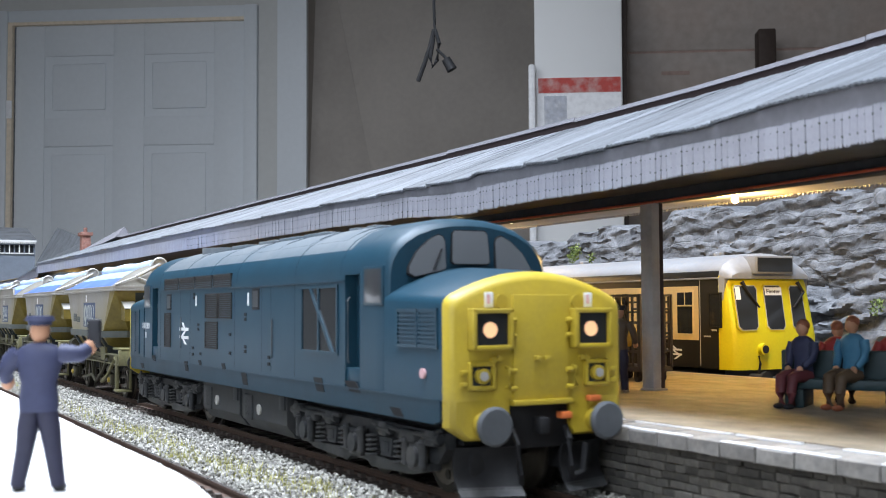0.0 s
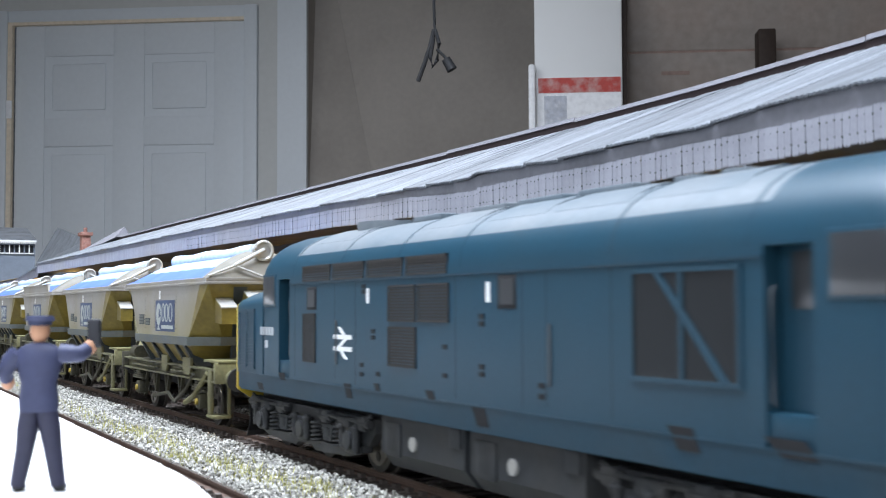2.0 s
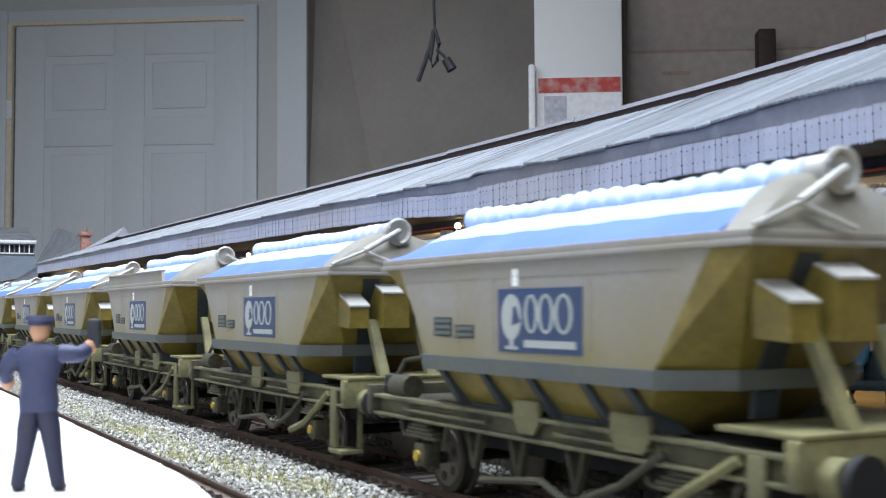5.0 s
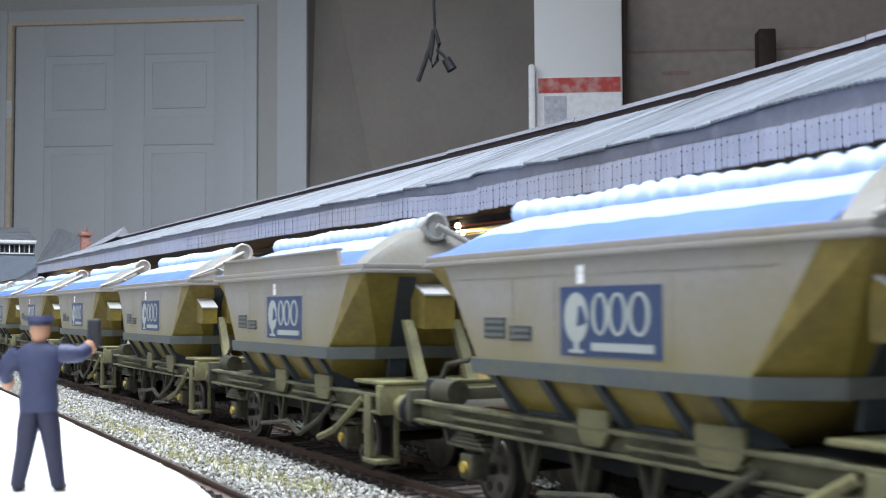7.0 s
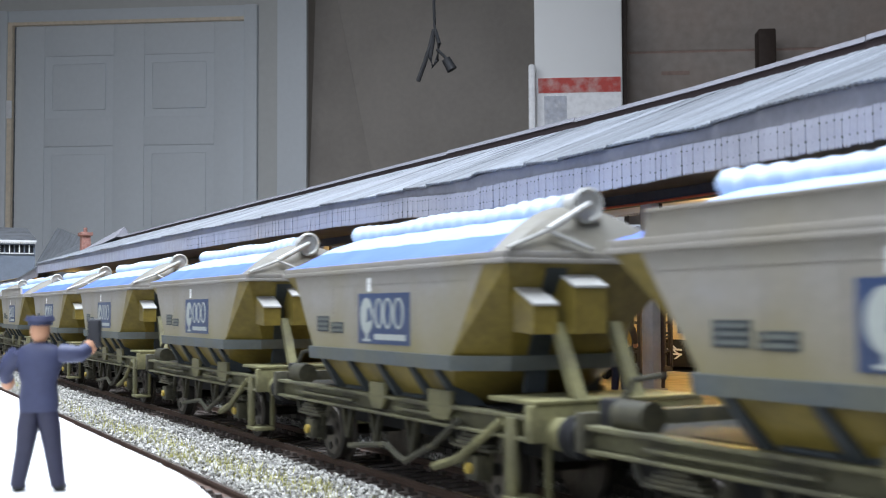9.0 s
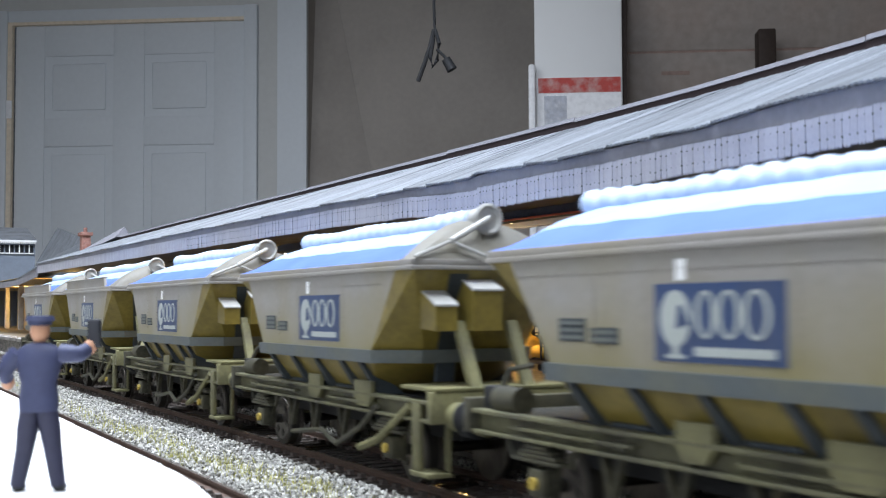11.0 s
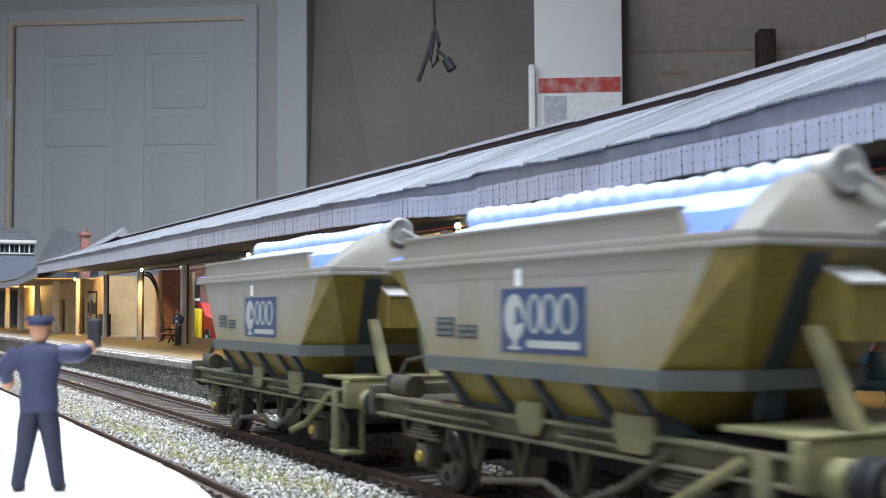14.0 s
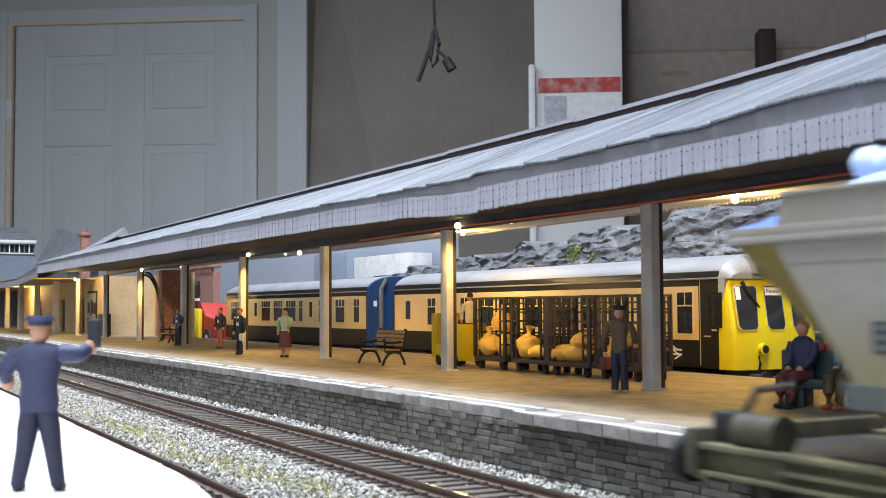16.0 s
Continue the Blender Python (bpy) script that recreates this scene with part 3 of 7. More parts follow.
def plank_mesh(dot):
    bm = bmesh.new()
    add_prism(bm, plank_outline(1.5), "y", -0.45, 0)
    add_cyl(bm, (0.75, -0.5, dot), (0.75, -0.3, dot), 0.2, 6, mi=1)
    add_cyl(bm, (0.75, -0.5, dot - 2.6), (0.75, -0.3, dot - 2.6), 0.2, 6, mi=1)
    return mesh_of("plank", bm, [M_VALANCE, M_HBAND], 0)


PL = [plank_mesh(-0.3), plank_mesh(-0.5)]
x, k = XB, 0
rest = bmesh.new()
while x > XA:
    s = dip(x)
    if k < 290:
        ob = new("plank", PL[k % 2])
        ob.parent = canopy
        ob.location = (x * MM, (EAVE_Y - 0.05 + rr.uniform(-0.08, 0.08)) * MM, (62.9 + s + rr.uniform(-0.1, 0.1)) * MM)
        ob.rotation_euler = (radians(rr.uniform(-1.2, 1.2)), radians(rr.uniform(-0.4, 0.4)), 0)
    else:
        add_prism(rest, [(x + u, 62.9 + s + v) for u, v in plank_outline(1.5)], "y", EAVE_Y - 0.5, EAVE_Y - 0.05)
    k += 1
    x -= 1.5
tagged(part("far_planks", rest, M_VALANCE, canopy, smooth=0), kind="stuff")
# dark strip that puts the capping's shadow along the ridge
bm = bmesh.new()
add_loft(bm, [[(xx, RIDGE_Y - 2.2, RIDGE_Z - 1.4 + ridge(xx)), (xx, RIDGE_Y + 1.0, RIDGE_Z - 1.4 + ridge(xx)), (xx, RIDGE_Y + 1.0, RIDGE_Z + 1.15 + ridge(xx)), (xx, RIDGE_Y - 2.2, RIDGE_Z + 1.15 + ridge(xx))] for xx in (XA, -280, -220, -180, -140, XB)])
part("ridge_board", bm, M_POSTDARK, canopy, "dark strip standing for the shadow under the ridge capping", smooth=0)
# rear valance
bm = bmesh.new()
x = XB
while x > -700:
    add_box(bm, x - 1.5, 243.6, 65.6, x, 244.4, 70.5)
    add_prism(bm, [(x - 1.5, 65.6), (x, 65.6), (x - 0.3, 65.2), (x - 0.75, 64.8), (x - 1.2, 65.2)], "y", 243.6, 244.4)
    add_cyl(bm, (x - 0.75, 243.4, 66.8), (x - 0.75, 243.7, 66.8), 0.25, 6, mi=1)
    x -= 1.7
part("rear_valance", bm, [M_VALANCE, M_UNDER], canopy, smooth=0)
# posts
for i in range(8):
    bm = bmesh.new()
    x = -240.0 - 111.7 * i
    add_box(bm, x - 2.3, POST_Y - 2.2, PLAT_Z, x + 2.3, POST_Y + 0.4, 60.0, 0, 0.2)
    add_box(bm, x - 1.8, POST_Y + 0.4, PLAT_Z, x + 2.0, POST_Y + 1.7, 60.0, 1)
    add_box(bm, x - 2.7, POST_Y - 2.6, PLAT_Z, x + 2.7, POST_Y + 2.1, PLAT_Z + 0.6, 0, 0.15)
    part("post", bm, [M_POST, M_POSTDARK], canopy)
# bulbs under the canopy
BULBS = [(-250, 225, 63.4), (-310, 195, 61.2), (-322, 195, 61.1), (-338, 184, 60.6), (-418, 230, 64.3), (-514, 195, 59.6), (-533, 195, 59.9), (-556, 184, 60.4), (-722, 195, 60.0), (-780, 184, 59.9), (-1000, 181, 59.0), (-1399, 195, 58.8)]
LIT = (0, 3, 4, 5, 7, 9, 10, 11)
for i, (x, y, z) in enumerate(BULBS):
    bm = bmesh.new()
    add_ball(bm, (x, y, z), 1.1 if i in LIT else 0.6, sub=2)
    add_cyl(bm, (x, y, z + 0.6), (x, y, z + 3.5), 0.4, 8, mi=1)
    part("lamp_bulb", bm, [M_BULB, M_BLACK], canopy, "small lit warm bulb")
    if i in LIT:
        warm_lamp(x + 1.5, y - 1.5, z - 3.0, (0.13, 0, 0, 0.08, 0.10, 0.08, 0, 0.10, 0, 0.11, 0.14, 0.16)[i], down=i in (3, 5, 7, 9))

# ---------------------------------------------------------------- locomotive
def loco_section(x, hw, z0, zs, zt, n=14, p=0.92):
    """Cross-section: floor z0, straight sides to zs, arched roof to zt."""
    pts = [(x, -hw, z0), (x, -hw, zs)]
    for i in range(1, n):
        a = math.pi * i / n
        pts.append((x, -hw * math.copysign(abs(math.cos(a)) ** p, math.cos(a)), zs + (zt - zs) * math.sin(a) ** p))
    pts += [(x, hw, zs), (x, hw, z0)]
    return pts


def axle_set(name, r, parent, x, z, gauge=14.6, mats=None):
    bm = bmesh.new()
    for s in (-1, 1):
        add_cyl(bm, (0, s * gauge / 2, 0), (0, s * (gauge / 2 + 2.4), 0), r, 28, mi=0)
        add_cyl(bm, (0, s * (gauge / 2 - 0.5), 0), (0, s * (gauge / 2 + 0.2), 0), r + 0.7, 28, mi=1)
        add_cyl(bm, (0, s * (gauge / 2 + 2.4), 0), (0, s * (gauge / 2 + 2.7), 0), r * 0.82, 24, r * 0.80, mi=1)
        for k in range(6):
            a = k * math.pi / 3
            c = (r * 0.55 * math.cos(a), r * 0.55 * math.sin(a))
            add_cyl(bm, (c[0], s * (gauge / 2 + 2.6), c[1]), (c[0], s * (gauge / 2 + 2.85), c[1]), r * 0.14, 8, mi=0)
    add_cyl(bm, (0, -11.5, 0), (0, 11.5, 0), 1.1, 10, mi=0)
    return part(name, bm, [M_WHEEL, M_TYRE], parent, at=(x, 0, z))


def louvre(name, parent, x0, x1, z0, z1, y, material, pitch=0.9, side=-1, frame_w=0.35, backing=M_BLACK):
    bm = bmesh.new()
    add_box(bm, x0, y, z0, x1, y - side * 0.3, z1, 1)
    z = z0 + 0.2
    while z < z1 - pitch * 0.5:
        v = add_box(bm, x0 + frame_w, y + side * 0.02, z, x1 - frame_w, y + side * 0.28, z + pitch * 0.55, 0)
        z += pitch
    for a, b, c, d in ((x0, x0 + frame_w, z0, z1), (x1 - frame_w, x1, z0, z1)):
        add_box(bm, a, y, c, b, y + side * 0.3, d, 0)
    add_box(bm, x0, y, z1 - frame_w, x1, y + side * 0.3, z1, 0)
    add_box(bm, x0, y, z0, x1, y + side * 0.3, z0 + frame_w, 0)
    return part(name, bm, [material, backing], parent, smooth=0)


def build_loco():
    L = thing("diesel_locomotive", "blue diesel locomotive with yellow nose ends and grey roof", "locomotive")
    HW = 17.75
    # engine-room body between the cabs
    bm = bmesh.new()
    n = 14
    mis = [0] + [0, 0] + [1] * (n - 4) + [0, 0] + [0, 0]
    add_loft(bm, [loco_section(x, HW, 17.6, 40.2, 51.0, n) for x in (-191.8, -150, -100, -41.5)], mis=mis)
    part("body_shell", bm, [M_BLUE, M_ROOF], L)
    bm = bmesh.new()
    add_prism(bm, [(-228.4, 17.6), (-228.4, 14.2), (-226, 13.5), (-3, 13.5), (-0.6, 14.2), (-0.6, 17.6)], "y", -HW - 0.02, HW + 0.02)
    part("body_skirt", bm, M_SKIRT, L, "dust-weathered grey-blue lower body skirt")
    for end in (0, 1):
        def X(x):
            return x if end == 0 else -233.2 + 4.2 * max(0.0, min(1.0, (x + 18.0) / 15.0)) - x
        def S(pts):
            return pts
        # cab: doorway recess is left between the engine room and the cab shell
        bm = bmesh.new()
        add_loft(bm, [loco_section(X(x), hw, 17.6, zs, zt, n) for x, hw, zs, zt in ((-34.2, HW, 40.2, 51.0), (-27, HW, 40.2, 51.0), (-24.0, HW - 0.1, 40.1, 50.7), (-22.6, HW - 0.35, 39.9, 50.0), (-22.0, HW - 0.9, 39.4, 49.2))])
        cabr = part("cab_shell", bm, M_BLUE, L)
        bm = bmesh.new()
        add_loft(bm, [loco_section(X(x), HW - 2.6, 17.6, 39.6, 49.6, n) for x in (-43, -33)])
        add_box(bm, min(X(-42), X(-34)), -HW + 0.3, 17.6, max(X(-42), X(-34)), HW - 0.3, 21.6, 0, 0.1)
        part("cab_door", bm, M_BLUE, L)
        bm = bmesh.new()
        add_loft(bm, [loco_section(X(x), HW + 0.01, 40.1, 40.2, 51.01, n) for x in (-42, -34)])
        part("door_header", bm, M_BLUE, L)
        for s in (-1, 1):
            bm = bmesh.new()
            add_tube(bm, [(X(-40.6), s * (HW - 0.5), 22.4), (X(-40.6), s * (HW - 0.2), 23.0), (X(-40.6), s * (HW - 0.2), 35.0), (X(-40.6), s * (HW - 0.7), 35.6)], 0.17, 6)
            part("handrail", bm, M_BUFFER, L, "thin metal cab handrail")
        # windscreen band: three panes on the raked arch front
        def ws_point(y, z):
            # raked front plane of the cab
            return X(-21.9 + (48.6 - z) * 0.08)
        panes = [[(-3.6, 41.8), (3.6, 41.8), (4.1, 42.3), (3.8, 47.6), (3.2, 48.2), (-3.2, 48.2), (-3.8, 47.6), (-4.1, 42.3)]]
        for s in (-1, 1):
            panes.append([(s * 5.6, 41.0), (s * 6.6, 40.5), (s * 12.2, 39.3), (s * 13.4, 39.9), (s * 13.3, 41.2), (s * 11.6, 44.0), (s * 9.0, 46.3), (s * 7.0, 47.3), (s * 6.0, 46.9), (s * 5.6, 46.0)])
        for p in panes:
            bm = bmesh.new()
            cx = sum(q[0] for q in p) / len(p)
            cz = sum(q[1] for q in p) / len(p)
            big = [(cx + (y - cx) * 1.04, cz + (z - cz) * 1.05) for y, z in p]
            d = 0.5 if end == 0 else -0.5
            add_loft(bm, [[(ws_point(y, z) - d * 3, y, z) for y, z in big], [(ws_point(y, z) + d * 0.2, y, z) for y, z in big]], mi=0)
            add_loft(bm, [[(ws_point(y, z) - d * 2, y, z) for y, z in p], [(ws_point(y, z) + d * 0.5, y, z) for y, z in p]], mi=1)
            part("windscreen", bm, [M_BLACK, M_CABGLASS], L, "grey windscreen pane in black rubber")
        bm = bmesh.new()
        d = 1 if end == 0 else -1
        add_tube(bm, [(ws_point(-7, 41) + 0.6 * d, -8.5, 40.6), (ws_point(-7, 43) + 0.6 * d, -6.6, 44.6)], 0.18, 6)
        part("wiper", bm, M_BLACK, L)
        # cab side windows
        for s in (-1, 1):
            bm = bmesh.new()
            a, b = sorted((X(-32.2), X(-23.4)))
            y0, y1 = sorted((s * (HW - 0.7), s * (HW + 0.12)))
            add_box(bm, a, y0, 33.9, b, y1, 41.4, 0, 0.1)
            y0, y1 = sorted((s * (HW - 0.7), s * (HW + 0.22)))
            add_box(bm, a + 0.6, y0, 34.4, b - 0.6, y1, 40.9, 1, 0.05)
            part("cab_side_window", bm, [M_BLUE, M_GLASS], L)
            bm = bmesh.new()
            a, b = sorted((X(-39.8), X(-36.2)))
            y0, y1 = sorted((s * (HW - 3.4), s * (HW - 2.45)))
            add_box(bm, a, y0, 33.0, b, y1, 39.4, 0, 0.05)
            part("door_window", bm, M_GLASS, L)
        # nose
        bm = bmesh.new()

        def nose_sec(x, hw, zt, zs):
            crown = [(X(x), -hw + 1.3 + (2 * hw - 2.6) * i / 14, zs + 0.4 + (zt - zs - 0.4) * (1 - (2 * i / 14 - 1) ** 2)) for i in range(15)]
            return [(X(x), -hw, 17.6), (X(x), -hw, zs - 1.4), (X(x), -hw + 0.35, zs - 0.4)] + crown + [(X(x), hw - 0.35, zs - 0.4), (X(x), hw, zs - 1.4), (X(x), hw, 17.6)]
        add_loft(bm, [nose_sec(-23.0, HW, 41.2, 36.0), nose_sec(-12, HW, 40.6, 35.7), nose_sec(0.3, HW, 39.7, 35.2)])
        part("nose_hood", bm, M_BLUE, L)
        bm = bmesh.new()
        add_loft(bm, [nose_sec(0.3, HW + 0.02, 39.72, 35.22), nose_sec(1.4, HW - 0.05, 39.5, 35.0), nose_sec(2.4, HW - 0.45, 38.9, 34.5), nose_sec(2.9, HW - 1.2, 38.0, 33.6)])
        for s in (-1, 1):
            add_loft(bm, [[(X(xx), s * o, 17.62), (X(xx), s * o, zl + 2.4), (X(xx), s * 14.0, zl), (X(xx), s * 7.2, zl), (X(xx), s * 6.2, zl + 1.4), (X(xx), s * 6.2, 17.62)] for xx, o, zl in ((0.3, HW + 0.03, 10.8), (2.2, HW - 0.3, 10.9), (2.9, HW - 1.2, 11.4))])
        part("nose_front", bm, M_YELLOW, L, "bright yellow warning panel on the nose")
        # front fittings
        def fb(bmm, x0, x1, y0, z0, y1, z1, mi=0, bev=0.15):
            a, b = sorted((X(x0), X(x1)))
            add_box(bmm, a, y0, z0, b, y1, z1, mi, bev)
        bm = bmesh.new()
        fb(bm, 2.6, 3.5, -5.6, 17.4, 5.6, 35.6)
        for z in (19.5, 22.5, 31.2, 28.5):
            for s in (-1, 1):
                a, b = sorted((X(3.1), X(3.9)))
                add_cyl(bm, (X(3.5), s * 5.8 - 0.7, z), (X(3.5), s * 5.8 + 0.7, z), 0.45, 8)
        for s in (-0.9, 0.9):
            fb(bm, 3.4, 4.3, s - 0.55, 24.2, s + 0.55, 25.0, 0, 0.1)
        fb(bm, 2.4, 4.4, -6.0, 16.6, 6.0, 17.5)
        part("nose_door", bm, M_YELLOW, L)
        for s in (-1, 1):
            bm = bmesh.new()
            c = s * 10.3
            for y0, z0, y1, z1 in ((c - 4.0, 26.2, c + 4.0, 27.0), (c - 4.0, 32.4, c + 4.0, 33.2), (c - 4.0, 26.2, c - 3.2, 33.2), (c + 3.2, 26.2, c + 4.0, 33.2)):
                fb(bm, 0.5, 5.0, y0, z0, y1, z1, 0, 0.2)
            fb(bm, 1.0, 4.1, c - 3.4, 26.8, c + 3.4, 32.6, 1, 0)
            hb = part("headcode_box", bm, [M_YELLOW, M_DARKGLASS], L)
            bm = bmesh.new()
            add_cyl(bm, (X(3.6), c - 0.3, 29.6), (X(4.3), c - 0.3, 29.6), 1.35, 20)
            part("marker_lamp", bm, M_LAMPWARM, hb, "lit warm white marker disc")
            bm = bmesh.new()
            hc = s * 11.8
            for y0, z0, y1, z1 in ((hc - 2.6, 19.4, hc + 2.6, 20.2), (hc - 2.6, 23.4, hc + 2.6, 24.2), (hc - 2.6, 19.4, hc - 1.9, 24.2), (hc + 1.9, 19.4, hc + 2.6, 24.2)):
                fb(bm, 0.8, 3.7, y0, z0, y1, z1, 0, 0.25)
            fb(bm, 0.8, 3.0, hc - 2.2, 19.8, hc + 2.2, 23.8, 1, 0)
            add_cyl(bm, (X(2.4), hc, 21.8), (X(4.0), hc, 21.8), 1.35, 16)
            add_cyl(bm, (X(3.8), hc, 21.8), (X(4.3), hc, 21.8), 0.8, 14, mi=2)
            part("horn_housing", bm, [M_YELLOW, M_HRIB, M_SILVER], L)
            bm = bmesh.new()
            add_cyl(bm, (X(1.5), s * 7.8, 34.4), (X(3.3), s * 7.8, 34.4), 1.2, 14)
            for yy, zz in ((s * 8.5, 24.6), (s * 9.6, 24.4)):
                add_cyl(bm, (X(2.0), yy, zz), (X(3.8), yy, zz), 0.55, 8)
            for zz in (20, 22):
                fb(bm, 1.8, 3.6, s * 15.2 - 0.6, zz, s * 15.2 + 0.6, zz + 0.8, 0, 0.1)
            add_tube(bm, [(X(2.4), s * 6.8, 19.5), (X(4.0), s * 6.8, 19.8), (X(4.0), s * 6.8, 23.0), (X(2.4), s * 6.8, 23.3)], 0.3, 6)
            part("lamp_bracket", bm, M_YELLOW, L)
            bm = bmesh.new()
            fb(bm, 2.2, 3.2, s * 10.2 - 0.8, 33.4, s * 10.2 + 0.8, 36.0, 0, 0.05)
            part("data_panel", bm, M_WHITE, L, "white and red data panel")
            bm = bmesh.new()
            fb(bm, 3.1, 3.3, s * 10.2 - 0.5, 34.0, s * 10.2 + 0.1, 35.6, 0, 0)
            part("warning_flash", bm, M_PINK, L)
            # buffers
            bm = bmesh.new()
            add_cyl(bm, (X(1.0), s * 11.35, 13.6), (X(4.4), s * 11.35, 13.6), 2.1, 16, mi=1)
            add_cyl(bm, (X(4.4), s * 11.35, 13.6), (X(6.6), s * 11.35, 13.6), 1.5, 14, mi=0)
            add_cyl(bm, (X(6.4), s * 11.35, 13.6), (X(7.0), s * 11.35, 13.6), 3.3, 28, 3.35, mi=0)
            add_cyl(bm, (X(7.0), s * 11.35, 13.6), (X(7.35), s * 11.35, 13.6), 3.35, 28, 2.9, mi=0)
            part("buffer", bm, [M_BUFFER, M_YELLOW], L, "grey steel buffer")
        bm = bmesh.new()
        fb(bm, -3.0, 2.0, -6.6, 9.0, 6.6, 17.4, 0, 0.2)
        fb(bm, 1.8, 4.6, -1.0, 11.5, 1.0, 14.5, 0, 0.3)
        add_tube(bm, [(X(2.2), 5.6, 12.5), (X(4.0), 5.4, 10.5), (X(4.6), 5.0, 6.0), (X(3.8), 6.0, 4.0), (X(3.4), 8.5, 4.6), (X(3.4), 9.2, 9.5)], 0.6, 8)
        add_tube(bm, [(X(2.2), -5.2, 12.5), (X(4.0), -5.2, 10.0), (X(4.2), -4.8, 5.0), (X(3.4), -4.2, 3.2)], 0.5, 8)
        part("buffer_beam", bm, M_BLACK, L, "black buffer beam with hoses and coupling")
        bm = bmesh.new()
        fb(bm, 2.4, 4.4, 3.6, 14.0, 5.8, 15.2, 0, 0.2)
        fb(bm, 2.4, 4.4, 9.6, 16.8, 12.0, 17.8, 0, 0.2)
        part("pipe_cock", bm, M_ORANGE, L, "orange air pipe cock")
        # two curved plough blades set in a shallow V, with a pale worn lower lip
        for s in (-1, 1):
            bm = bmesh.new()
            back = [(9.6, 0.0), (8.0, -0.7), (6.0, -0.9), (4.0, -0.2), (2.6, 1.0)]
            secs = []
            for f in (0.0, 0.5, 1.0):
                yy, xx = s * (4.4 + 10.6 * f), 3.2 - 3.4 * f
                secs.append([(X(xx + q), yy, z) for z, q in back] + [(X(xx + q - 0.5), yy, z) for z, q in reversed(back)])
            add_loft(bm, secs)
            pl = part("snowplough", bm, M_BLACK, L, "dark curved snowplough blade")
            bm = bmesh.new()
            add_loft(bm, [[(X(3.2 - 3.4 * f + q), s * (4.4 + 10.6 * f), z) for q, z in ((0.75, 2.9), (1.9, 1.5), (1.6, 1.2), (0.45, 2.6))] for f in (0.0, 1.0)])
            part("lip", bm, M_BOGIE, pl, "worn grey lower lip")
            boxpart("stay", M_BLACK, pl, min(X(-5), X(0.6)), min(s * 6.5, s * 12.5), 4.6, max(X(-5), X(0.6)), max(s * 6.5, s * 12.5), 9.2, 0.4)
        # nose side louvres and side fittings
        for s in (-1, 1):
            for a, b in ((-17.0, -8.9), (-8.6, -1.2)):
                p, q = sorted((X(a), X(b)))
                z0 = 26.4 if (end == 0) else 18.8
                louvre("nose_louvre", L, p, q, z0, 33.3, s * HW, M_BLUE, 0.75, s, backing=M_BLUE)
            if end == 0:
                bm = bmesh.new()
                add_cyl(bm, (X(-6.5), s * HW, 22.0), (X(-6.5), s * (HW + 0.5), 22.0), 0.9, 14)
                part("tail_lamp", bm, M_PINK, L, "pale red round tail lamp")
    # fittings on the long sides
    for s in (-1, 1):
        y = s * HW

        def side_box(name, m, x0, z0, x1, z1, out=0.12, deep=0.3, bev=0.0, label=""):
            bmm = bmesh.new()
            a, b = sorted((y - s * deep, y + s * out))
            add_box(bmm, x0, a, z0, x1, b, z1, 0, bev)
            return part(name, bmm, m, L, label)
        bw = side_box("engine_room_window", M_DARKGLASS, -65.4, 24.3, -45.4, 37.9, 0.05, 0.3)
        bm = bmesh.new()
        for x0, z0, x1, z1 in ((-65.9, 23.9, -45.0, 24.5), (-65.9, 37.6, -45.0, 38.2), (-65.9, 24.3, -65.2, 38.0), (-45.7, 24.3, -45.0, 38.0), (-56.0, 24.3, -55.3, 38.0)):
            a, b = sorted((y, y + s * 0.3))
            add_box(bm, x0, a, z0, x1, b, z1)
        part("window_bar_frame", bm, M_BLUE, bw, "blue window frame")
        bm = bmesh.new()
        add_loft(bm, [[(-61.0, y + s * q, 37.8), (-59.8, y + s * q, 37.8), (-47.2, y + s * q, 24.4), (-48.6, y + s * q, 24.4)] for q in (0.05, 0.35)])
        part("diagonal_bar", bm, M_BLUE, bw, "blue diagonal bar across the window")
        louvre("grille", L, -139.5, -128.2, 30.9, 37.6, y, M_GRILLE, 0.55, s)
        louvre("grille", L, -127.2, -115.7, 30.9, 37.6, y, M_GRILLE, 0.55, s)
        louvre("grille", L, -139.5, -128.0, 22.7, 30.0, y, M_GRILLE, 0.55, s)
        louvre("grille", L, -183.2, -176.0, 21.9, 32.3, y, M_GRILLE, 0.55, s)
        for i in range(4):
            x0 = -183.6 + i * 17.2
            louvre("roof_grille", L, x0, x0 + 15.6, 39.2, 42.6, s * (HW - 0.1), M_GRILLE, 0.5, s)
        for x0, z0, x1, z1 in ((-181.0, 33.1, -175.6, 38.0), (-99.6, 33.2, -94.1, 38.4)):
            f = side_box("side_window_frame", M_BLACK, x0, z0, x1, z1, 0.12, 0.3, 0.1)
            bm = bmesh.new()
            a, b = sorted((y, y + s * 0.2))
            add_box(bm, x0 + 0.7, a, z0 + 0.6, x1 - 0.7, b, z1 - 0.6)
            part("pane", bm, M_GLASS, f)
        for x0, z0, x1, z1 in ((-149.4, 34.3, -148.2, 37.2), (-103.2, 34.2, -102.0, 37.4)):
            side_box("data_panel", M_WHITE, x0, z0, x1, z1, 0.1)
        # plain white arrows emblem
        bm = bmesh.new()
        a, b = sorted((y, y + s * 0.1))
        for z in (27.6, 25.2):
            add_box(bm, -166.0, a, z - 0.45, -156.6, b, z + 0.45)
